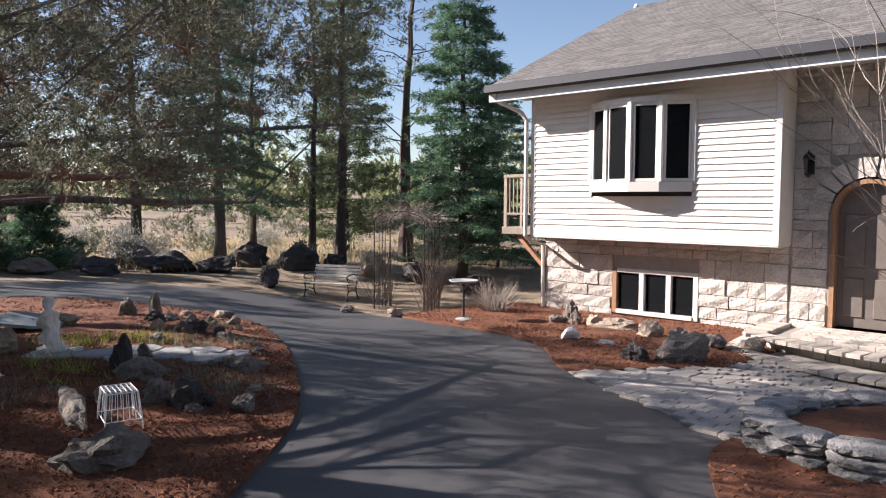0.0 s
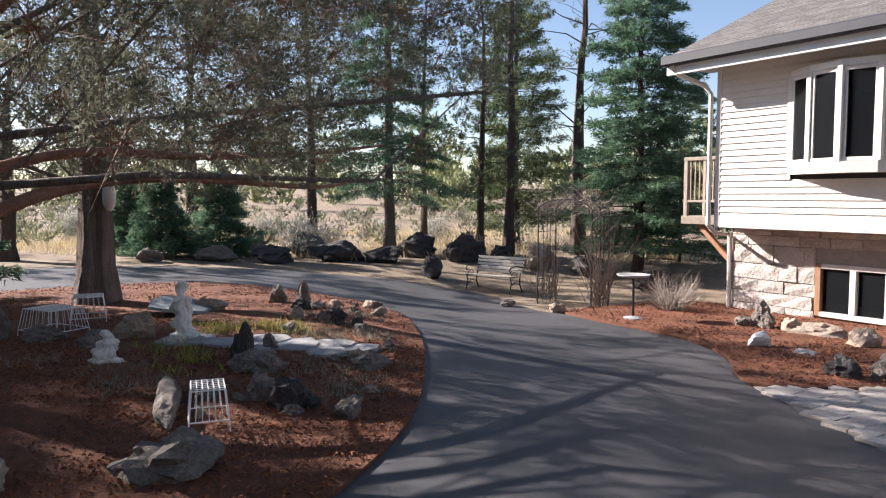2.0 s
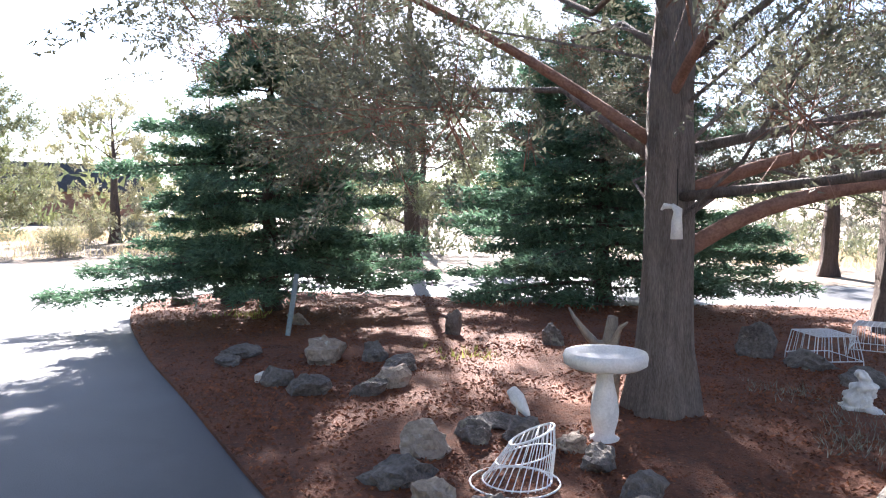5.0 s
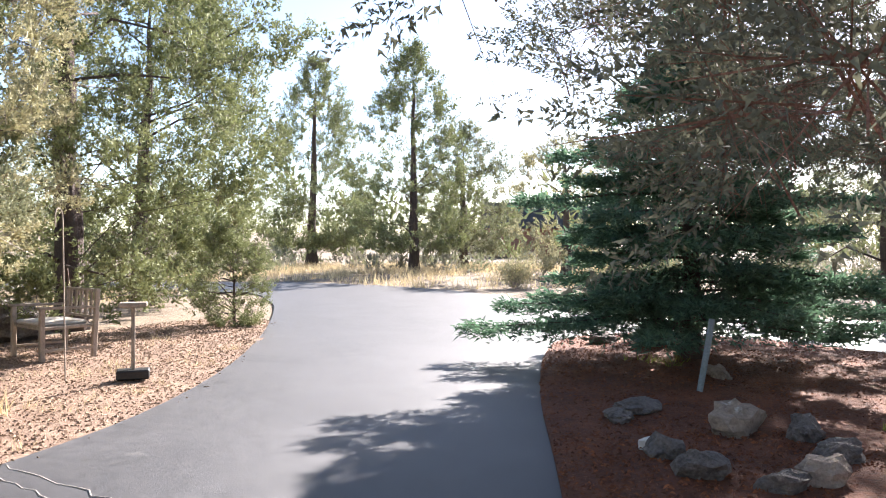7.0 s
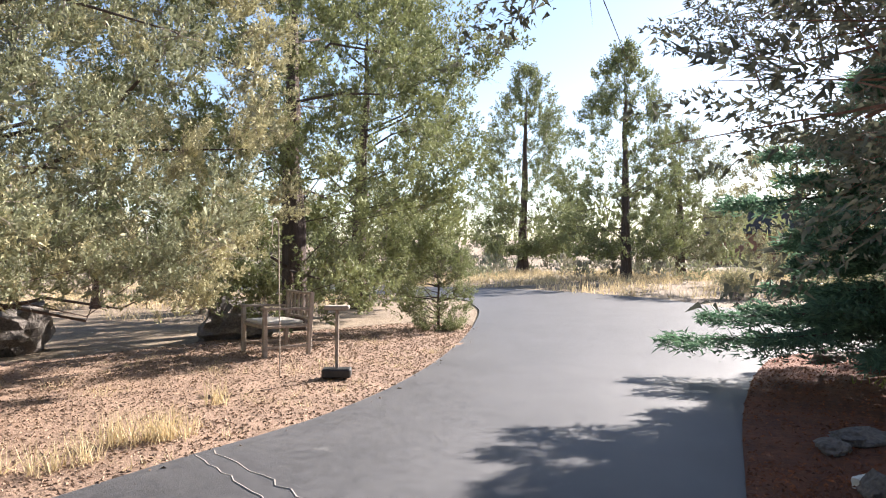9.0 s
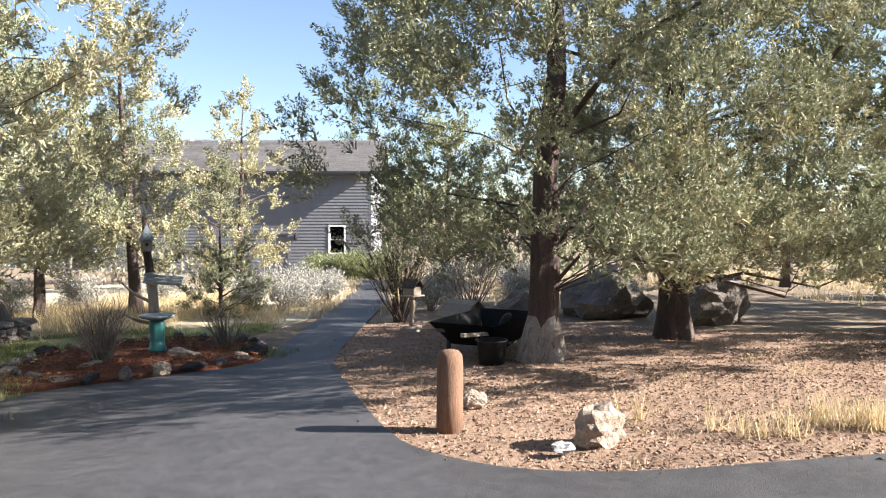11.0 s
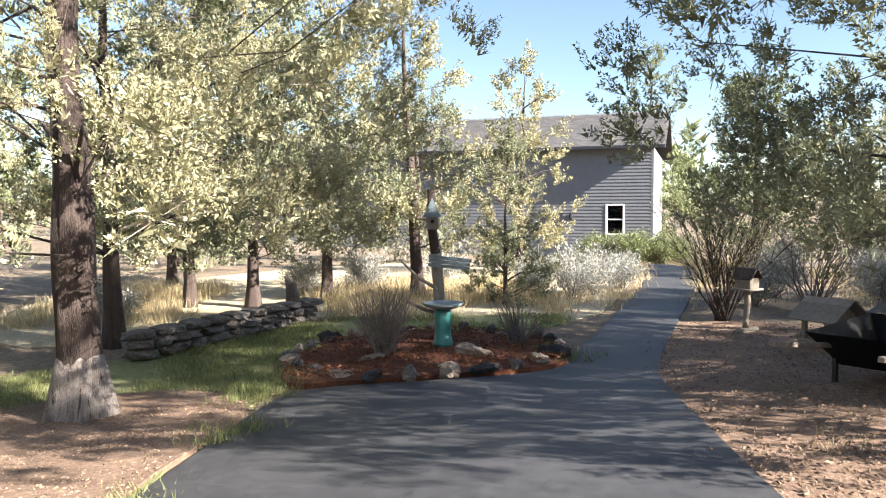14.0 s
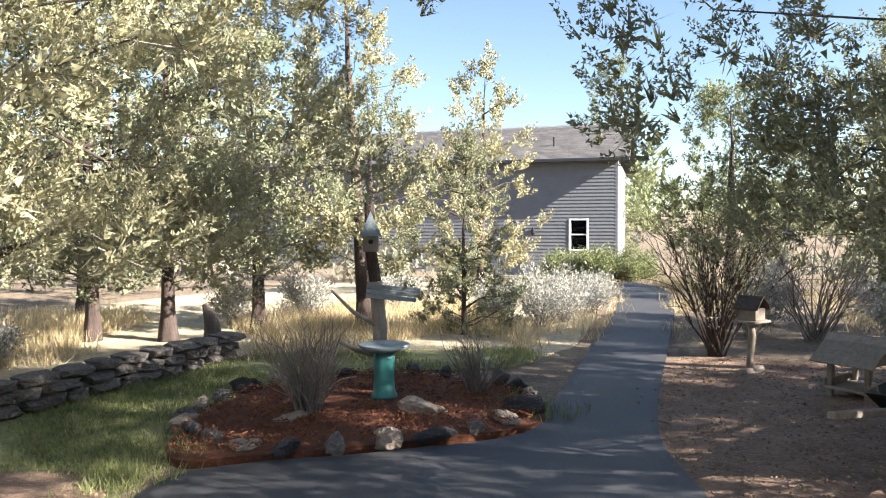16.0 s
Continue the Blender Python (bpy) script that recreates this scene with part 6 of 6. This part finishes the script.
for i, (x, y, s) in enumerate(((-10.2, -31.5, 1.3), (-11.6, -31.2, 1.2), (-9.0, -32.0, 1.1))):
    twig_bush("green_shrub", x, y, s, s, 40, "low green shrub below the grey house wall", BARK_DARK, 40 + i, JUN_GREEN, 14, up=.5, lsize=.1, forks=6)
for i in range(26):
    an = rng_r.uniform(0, 6.28)
    x, y = ((rng_r.uniform(-13, 8), rng_r.uniform(19.5, 30)), (rng_r.uniform(-30, -15), rng_r.uniform(-16, -9)), (rng_r.uniform(-32, -22), rng_r.uniform(2, 14)))[i % 3]
    twig_bush("sagebrush", x, y, rng_r.uniform(.7, 1.2), 1, 20, "grey-green brush in dry grass", TWIG, 60 + i, (SAGE, JUN_GREY, JUN_GOLD)[i % 3], 4, up=.6, lsize=.11, forks=5, thick=.006)


def scatter(name, count, spots, length, width, up, spread, material, label, category, seed, clump=.05, per=24, rise=-.02):
    """Blades of grass in tufts; spots gives places or a function that yields one."""
    rng = np.random.default_rng(seed)
    C = []
    for _ in range(count):
        x, y, s = spots(rng)
        k = max(4, int(per * s))
        dx = rng.normal(0, clump * s, (k, 2))
        C.append(np.stack([x + dx[:, 0], y + dx[:, 1], np.full(k, land(x, y) + rise)], 1))
    C = np.concatenate(C)
    W = np.tile(np.array((0, 0, up)), (len(C), 1))
    return tagged(tri_mesh(name, blades(rng, C, W, length, width, spread), material), label, category, kind="stuff")


def verge(rng):
    while True:
        x, y = rng.uniform(-12, -3.3), rng.uniform(-6.5, -2.5)
        if not inside(x, y, DRIVE) and noise.noise(Vector((x * .9, y * .9, 1))) > .12:
            return x, y, rng.uniform(.5, 1.2)


def tufts_at(*places, close=.16):
    def pick(rng):
        x, y, s = places[int(rng.integers(len(places)))]
        return x + rng.normal(0, close), y + rng.normal(0, close), s * rng.uniform(.6, 1.2)
    return pick


def meadow(x0, x1, y0, y1):
    def pick(rng):
        while True:
            x, y = rng.uniform(x0, x1), rng.uniform(y0, y1)
            if not inside(x, y, DRIVE) and noise.noise(Vector((x * .35, y * .35, 9))) > -.1:
                return x, y, rng.uniform(.6, 1.4)
    return pick


scatter("dry_grass", 110, verge, .10, .006, 1, .5, STRAW, "sparse dry grass on the verge", "grass", 1, per=14)
scatter("dry_grass", 34, tufts_at((-4.45, -4.20, 0.8), (-4.88, -3.19, 1.2), (-5.42, -3.31, 1.6), (-5.46, -3.04, 1.4), (-4.63, -3.60, 0.7), (-6.75, -3.50, 0.7), (-4.66, -3.28, 0.5), close=.06), .24, .008, 1, .32, STRAW, "sunlit tufts of straw-coloured grass", "grass", 2, per=20)
scatter("dry_grass", 900, meadow(-3.5, 5, -18, -12.6), .26, .010, 1, .4, STRAW, "pale dry grass before the grey house", "grass", 3, clump=.12, per=20)
scatter("dry_grass", 700, meadow(-11, -3.8, -30, -13), .24, .012, 1, .45, STRAW, "pale dry grass beside the path", "grass", 4, clump=.14, per=16)
scatter("dry_grass", 1200, meadow(-50, -25, -14, 10), .40, .022, 1, .4, STRAW, "straw-coloured grass beyond the road", "grass", 5, clump=.25, per=14)
scatter("dry_grass", 1100, meadow(-16, 9, 19, 36), .36, .018, 1, .45, STRAW, "straw-coloured grass beyond the boulders", "grass", 6, clump=.25, per=14)
scatter("dry_grass", 600, meadow(-32, -14, -24, -8), .30, .016, 1, .45, STRAW, "straw-coloured grass behind the junipers", "grass", 7, clump=.2, per=14)


def on(loop, lo=-1, f=.5, clear=()):
    xs, ys = [p[0] for p in loop], [p[1] for p in loop]
    def pick(rng):
        while True:
            x, y = rng.uniform(min(xs), max(xs)), rng.uniform(min(ys), max(ys))
            if inside(x, y, loop) and not (clear and inside(x, y, clear)) and noise.noise(Vector((x * f, y * f, 4))) > lo:
                return x, y, rng.uniform(.6, 1.2)
    return pick


scatter("lawn_grass", 2600, on(TURF, -.2, .7, SHOULDER), .06, .008, 1, .5, LAWN, "short green lawn grass", "grass", 8, clump=.1, per=18, rise=.0)
scatter("lawn_grass", 160, tufts_at((.25, -7.4, 1), (.3, -8.6, 1), (.1, -9.1, 1), (-2.6, -9.9, 1), (-2.75, -9.5, .8)), .13, .008, 1, .4, LAWN, "longer grass at the edge of the bed", "grass", 9, per=14)
scatter("green_shoots", 190, tufts_at((-2.2, 5.9, 1), (-1.9, 6.3, 1), (-2.5, 6.2, 1), (-1.5, 6.0, .8), (-2.4, 4.8, 1), (-2.1, 4.5, 1), (-2.6, 4.9, .8), (-2.0, 4.0, .7), (-5.6, 3.2, .3), (-9.0, 2.4, .5)), .10, .014, 1, .45, SUCCULENT, "yellow-green bulb shoots in the bed", "plants", 10, per=8, rise=.03)
scatter("dry_grass", 260, tufts_at((-.75, 3.7, 1), (-.6, 4.6, 1), (-1.35, 5.8, 1), (-.8, 4.0, 1), (-.7, 5.9, 1), (-1.4, 7.2, 1), (-.8, 7.6, 1), (-1.0, 4.4, 1), (-1.1, 5.6, 1), (-.9, 3.4, 1), (-1.3, 3.7, 1), (-1.1, 6.6, 1), (-2.6, 4.0, .8), (-3.35, 4.3, .8), (-2.3, 3.5, .8)), .08, .006, 1, .6, SCRUB, "grey low plants among the rocks", "plants", 11, per=16, rise=.03)


def chips(name, loop, count, size, material, label, seed, lift, near=None, tip=.35):
    """Loose bark chips: small wedge-shaped flakes lying every way."""
    rng = np.random.default_rng(seed)
    xs, ys = [p[0] for p in loop], [p[1] for p in loop]
    P = []
    while len(P) < count:
        x, y = rng.uniform(min(xs), max(xs)), rng.uniform(min(ys), max(ys))
        if inside(x, y, loop) and (near is None or rng.random() < near(x, y)):
            P.append((x, y, land(x, y) + lift))
    P = np.array(P)
    n = len(P)
    an = rng.uniform(0, 6.28, n)
    d = np.stack([np.cos(an), np.sin(an), rng.normal(0, tip, n)], 1)
    L = size * rng.uniform(.5, 1.6, n)[:, None]
    s = np.cross(d, np.stack([rng.normal(0, .4, n), rng.normal(0, .4, n), np.ones(n)], 1))
    s /= np.linalg.norm(s, axis=1, keepdims=True)
    w = L * rng.uniform(.2, .45, n)[:, None]
    up = np.stack([rng.normal(0, .2, n), rng.normal(0, .2, n), np.ones(n)], 1) * .012
    a, b, c, t = P - d * L / 2 - s * w / 2, P - d * L / 2 + s * w / 2, P + d * L / 2, P + up
    tri = np.concatenate([np.stack([a, b, t], 1), np.stack([b, c, t], 1), np.stack([c, a, t], 1)])
    tagged(tri_mesh(name, tri, material), label, "bark mulch", kind="stuff")


chips("bark_chips", BED, 30000, .028, CHIP, "loose red bark chips", 1, .04, lambda x, y: 1 if y < 5.5 and x > -6 else .35)
chips("bark_chips", SIDE_BED, 9000, .034, CHIP, "loose orange bark chips", 2, .045)
chips("bark_chips", NEAR_BED, 3500, .03, CHIP, "loose bark chips by the planter", 3, .035)
chips("bark_chips", ISLE, 3500, .032, CHIP, "loose red bark chips in the small bed", 4, .085)
chips("needle_flakes", LITTER, 24000, .026, CHIP_DRY, "dry bark flakes and needles", 5, .0, lambda x, y: .04 if inside(x, y, DRIVE) else 1 if y > -6 else .4, .12)
chips("needle_flakes", [(1.1, -2), (.55, -4.4), (.5, -6.4), (.2, -8.4), (2.6, -8.6), (3.4, -5), (2.5, -2)], 7000, .026, CHIP_DRY, "dry needle litter beside the lawn", 7, .004, None, .12)


# ---------------------------------------------------------------- by the drive
def tray_post():
    x, y = -8.23, -3.05
    ob = empty("tray_post", pose(x, y, land(x, y) + .02, 0, 0, 110), "slim grey post with a small tray on a block", "post")
    part("base", box(bmesh.new(), -.15, .15, -.1, .1, 0, .09, .012), BLACK_IRON, ob)
    bar("post", (0, 0, .08), (0, 0, .71), .035, .035, GREY_WOOD, ob)
    part("tray", box(bmesh.new(), -.13, .13, -.08, .08, .70, .745, .01), GREY_WOOD, ob)


tray_post()


def hook():
    x, y = -8.2, -3.7
    ob = empty("shepherd_hook", pose(x, y, land(x, y), 3, -4, 0), "tall thin iron shepherd hook", "garden hook")
    p = [(0, 0, -.05), (0, 0, .9), (0, 0, 1.6)] + [(.07 - .07 * math.cos(math.pi * k / 8), 0, 1.6 + .09 * math.sin(math.pi * k / 8)) for k in range(1, 9)] + [(.14, 0, 1.5)]
    part("rod", tube(bmesh.new(), p, [.007] * len(p), 6), GREY_WOOD, ob)


hook()


def wooden_chair():
    x, y = -9.95, -4.75
    ob = empty("wooden_armchair", pose(x, y, land(x, y), 0, 0, -38 + 90), "weathered wooden garden armchair with slatted back", "chair")
    w, d = .38, .30
    for sx in (-1, 1):
        bar("leg", (sx * w, -d, 0), (sx * w, -d, .62), .055, .055, GREY_WOOD, ob)
        bar("leg", (sx * w, d, 0), (sx * w, d + .05, .82), .055, .055, GREY_WOOD, ob)
        bar("armrest", (sx * w, -d - .05, .62), (sx * w, d, .60), .07, .03, GREY_WOOD, ob)
        bar("side_rail", (sx * w, -d, .12), (sx * w, d, .12), .04, .03, GREY_WOOD, ob)
    part("seat", box(bmesh.new(), -w, w, -d, d, .36, .40, .008), GREY_WOOD, ob)
    part("cushion", box(bmesh.new(), -w + .05, w - .05, -d, d - .04, .40, .45, .02), PALE_WOOD, ob, "faded pale seat cushion")
    bar("back_rail", (-w, d + .04, .80), (w, d + .04, .80), .05, .03, GREY_WOOD, ob)
    bar("back_rail", (-w, d + .02, .48), (w, d + .02, .48), .04, .03, GREY_WOOD, ob)
    for k in range(5):
        f = -.26 + .13 * k
        bar("back_slat", (f, d + .02, .48), (f, d + .04, .80), .05, .018, GREY_WOOD, ob)


wooden_chair()


def bollard():
    x, y = -3.17, -4.56
    bm = lathe(bmesh.new(), [(.092, -.08), (.095, .2), (.093, .46), (.085, .53), (.06, .56), (.012, .57)], 14)
    for v in bm.verts:
        k = 1 + .08 * noise.noise(v.co * 9)
        v.co.x, v.co.y = v.co.x * k, v.co.y * k
    tagged(part("wooden_post", bm, POST_WOOD, m=pose(x, y, land(x, y)), smooth=True), "short brown wooden post with a rounded top", "post")


bollard()


def marker_pole():
    x, y = -7.4, 2.2
    ob = empty("marker_pole", pose(x, y, land(x, y) + .05), "leaning blue-grey plastic stake in mulch", "stake")
    part("stake", tube(bmesh.new(), [(0, 0, 0), (-.02, .06, .3), (-.04, .12, .62)], [.028, .028, .028], 8), SLATE_BLUE, ob)


marker_pole()


def feeder_hutch():
    x, y = -5.5, -9.35
    ob = empty("feeder_hutch", pose(x, y, land(x, y) - .045, 0, 0, 24) @ Matrix.Diagonal((.95, .95, .95, 1)), "low wooden feeder with a planked gable roof", "feeder")
    for sx in (-1, 1):
        for sy in (-1, 1):
            bar("leg", (sx * .19, sy * .17, 0), (sx * .19, sy * .17, .34), .05, .05, GREY_WOOD, ob)
    part("tray", box(bmesh.new(), -.24, .24, -.2, .2, .1, .13, .006), GREY_WOOD, ob)
    for sy in (-1, 1):
        part("side_board", box(bmesh.new(), -.24, .24, sy * .2 - .012, sy * .2 + .012, .1, .19, .004), GREY_WOOD, ob)
    for side in (-1, 1):
        for k in range(4):
            m = pose(side * (.055 + .075 * k), 0, .535 - .055 * k, 0, side * 37, 0)
            part("roof_plank", box(bmesh.new(), -.055, .055, -.29, .29, 0, .018, .004), GREY_WOOD, ob, m=m)
    bm = bmesh.new()
    for y0 in (-.19, .19):
        v = [bm.verts.new(c) for c in ((-.2, y0 - .01, .34), (.2, y0 - .01, .34), (0, y0 - .01, .52), (-.2, y0 + .01, .34), (.2, y0 + .01, .34), (0, y0 + .01, .52))]
        for q in ((0, 1, 2), (5, 4, 3), (0, 3, 4, 1), (1, 4, 5, 2), (2, 5, 3, 0)):
            bm.faces.new([v[i] for i in q])
    part("gable", bm, GREY_WOOD, ob)


feeder_hutch()


def small_feeder():
    x, y = -5.25, -10.7
    ob = empty("house_feeder", pose(x, y, land(x, y) - .045, 0, 0, 30), "little house-shaped bird feeder on a gnarled stem", "feeder")
    part("stem", tube(bmesh.new(), [(0, 0, 0), (.03, .01, .2), (-.02, 0, .4), (0, 0, .56)], [.05, .035, .04, .03], 8, .3, 2), GREY_WOOD, ob, smooth=True)
    part("floor", box(bmesh.new(), -.15, .15, -.13, .13, .55, .575, .005), GREY_WOOD, ob)
    part("house", box(bmesh.new(), -.09, .09, -.1, .1, .575, .70, .005), GREY_WOOD, ob)
    for s in (-1, 1):
        part("roof_board", box(bmesh.new(), -.09, .09, -.14, .14, 0, .015, .003), BARK_DARK, ob, m=pose(s * .06, 0, .75, 0, s * 48, 0))
    part("base_log", tube(bmesh.new(), [(-.2, 0, .03), (0, .02, .04), (.22, 0, .03)], [.05, .05, .04], 8, .3, 4), GREY_WOOD, ob, smooth=True)


small_feeder()


def garden_cart():
    x, y = -4.95, -7.55
    ob = empty("garden_cart", pose(x, y, land(x, y) - .04, 0, 0, 35) @ Matrix.Diagonal((1.25, 1.25, 1.15, 1)), "black wheelbarrow with a deep tub under the juniper", "wheelbarrow")
    bm = bmesh.new()
    lo = [bm.verts.new(c) for c in ((-.32, -.2, .13), (.28, -.2, .13), (.28, .2, .13), (-.32, .2, .13))]
    hi = [bm.verts.new(c) for c in ((-.52, -.34, .40), (.46, -.34, .36), (.46, .34, .36), (-.52, .34, .40))]
    bm.faces.new(lo[::-1])
    for i in range(4):
        bm.faces.new((lo[i], lo[(i + 1) % 4], hi[(i + 1) % 4], hi[i]))
    bmesh.ops.solidify(bm, geom=bm.faces[:], thickness=.02)
    bmesh.ops.recalc_face_normals(bm, faces=bm.faces)
    part("tub", bm, BLACK_IRON, ob)
    wheel = part("wheel", tube(bmesh.new(), [(-.5 + .16 * math.cos(2 * math.pi * k / 20), 0, .17 + .16 * math.sin(2 * math.pi * k / 20)) for k in range(21)], [.045] * 21, 8), BLACK_IRON, ob, smooth=True)
    part("rim", lathe(bmesh.new(), [(.11, -.02), (.12, 0), (.11, .02)], 16), GREY_WOOD, wheel, m=pose(-.5, 0, .17, 90, 0, 0))
    for s in (-1, 1):
        bar("handle", (-.5, s * .1, .17), (.95, s * .3, .34), .035, .035, GREY_WOOD, ob)
        bar("leg", (.3, s * .22, .0), (.3, s * .22, .22), .03, .03, BLACK_IRON, ob)


garden_cart()


def garden_tub():
    x, y = -4.62, -6.75
    ob = empty("garden_tub", pose(x, y, land(x, y) - .02), "black plastic tub standing on needle litter", "tub")
    part("body", lathe(bmesh.new(), [(.13, 0), (.16, .25), (.165, .26), (.15, .265), (.12, .03), (.02, .02)], 20), BLACK_IRON, ob, smooth=True)
    part("rim", tube(bmesh.new(), [(.165 * math.cos(2 * math.pi * k / 24), .165 * math.sin(2 * math.pi * k / 24), .258) for k in range(25)], [.011] * 25, 6), BLACK_IRON, ob, smooth=True)


garden_tub()


# ---------------------------------------------------------------- birdhouse post in the small bed
def bird_post():
    x, y = -1.45, -10.3
    ob = empty("birdhouse_post", pose(x, y, land(x, y) + .06), "weathered log post carrying a birdhouse and planks", "post")
    part("log", tube(bmesh.new(), [(-.03, 0, -.1), (.0, 0, .3), (.02, 0, .7), (.05, 0, 1.02)], [.085, .07, .065, .06], 12, .18, 3), GREY_WOOD, ob, smooth=True)
    part("pole", tube(bmesh.new(), [(.04, 0, .95), (.09, 0, 1.3), (.1, 0, 1.75)], [.055, .05, .04], 10, .12, 3), BARK_DARK, ob, "dark upper pole", smooth=True)
    for k in range(3):
        part("plank", box(bmesh.new(), -.23 - .015 * k, .23, .06, .09, .86 + .045 * k, .90 + .045 * k, .004), SLATE_BLUE, ob, "faded grey-green plank", m=pose(0, 0, 0, 0, -6, 0))
    for p, r in (([(0, .03, .6), (.25, .08, .75), (.45, .05, .95)], .025), ([(0, .03, .33), (.2, .12, .4), (.38, .2, .5)], .03)):
        part("snag", tube(bmesh.new(), p, [r, r * .8, r * .4], 7, .2, 1), GREY_WOOD, ob, smooth=True)


bird_post()


def birdhouse():
    x, y = -1.36, -10.18
    ob = empty("birdhouse", pose(x, y, land(x, y) + 1.36, 0, 0, 180), "small grey birdhouse with a steep pointed roof", "birdhouse")
    part("body", box(bmesh.new(), -.07, .07, -.06, .06, 0, .16, .005), GREY_WOOD, ob)
    bm = bmesh.new()
    base = [bm.verts.new(c) for c in ((-.1, -.09, .14), (.1, -.09, .14), (.1, .09, .14), (-.1, .09, .14))]
    top = bm.verts.new((0, 0, .36))
    bm.faces.new(base[::-1])
    for i in range(4):
        bm.faces.new((base[i], base[(i + 1) % 4], top))
    part("roof", bm, SLATE_BLUE, ob)
    part("entrance", lathe(bmesh.new(), [(.022, 0), (.022, .006)], 12), BLACK_IRON, ob, m=pose(0, -.067, .09, 90, 0, 0))


birdhouse()


def teal_bath():
    x, y = -1.47, -10.0
    ob = empty("bird_bath", pose(x, y, land(x, y) + .08), "teal glazed bird bath with a wide shallow bowl", "bird bath")
    part("pedestal", lathe(bmesh.new(), [(.115, 0), (.115, .03), (.098, .06), (.085, .22), (.10, .34), (.085, .4)], 20), TEAL, ob, smooth=True)
    part("bowl", lathe(bmesh.new(), [(.085, .40), (.19, .43), (.235, .47), (.215, .475), (.16, .445), (.02, .435)], 26), SLATE_BLUE, ob, smooth=True)


teal_bath()


def stump():
    x, y = .68, -13.5
    bm = tube(bmesh.new(), [(0, 0, -.1), (.02, 0, .3), (.05, .02, .45), (.12, .03, .6)], [.15, .11, .09, .03], 14, .3, 7)
    tagged(part("broken_stump", bm, BARK, m=pose(x, y, land(x, y)), smooth=True), "splintered grey juniper stump", "stump")


stump()


def sealed_joint():
    """The wavy tar-sealed joints across the asphalt."""
    for i, line in enumerate((((-5.1, -2.55), (-4.6, -1.9), (-4.1, -1.2), (-3.4, -.6), (-2.7, .2), (-2.3, .5)), ((-5.2, -2.5), (-4.72, -1.8), (-4.25, -1.1), (-3.5, -.5), (-2.8, .25), (-2.35, .5)))):
        bm = bmesh.new()
        rng = random.Random(i)
        pts = []
        for a, b in zip(line, line[1:]):
            for k in range(8):
                x, y = a[0] + (b[0] - a[0]) * k / 8 + rng.uniform(-.02, .02), a[1] + (b[1] - a[1]) * k / 8 + rng.uniform(-.02, .02)
                pts.append((x, y, land(x, y) - .004))
        tube(bm, pts, [.006] * len(pts), 5)
        tagged(part("tar_seam", bm, MORTAR), "tar-sealed crack across the asphalt", "crack", kind="structure")


sealed_joint()
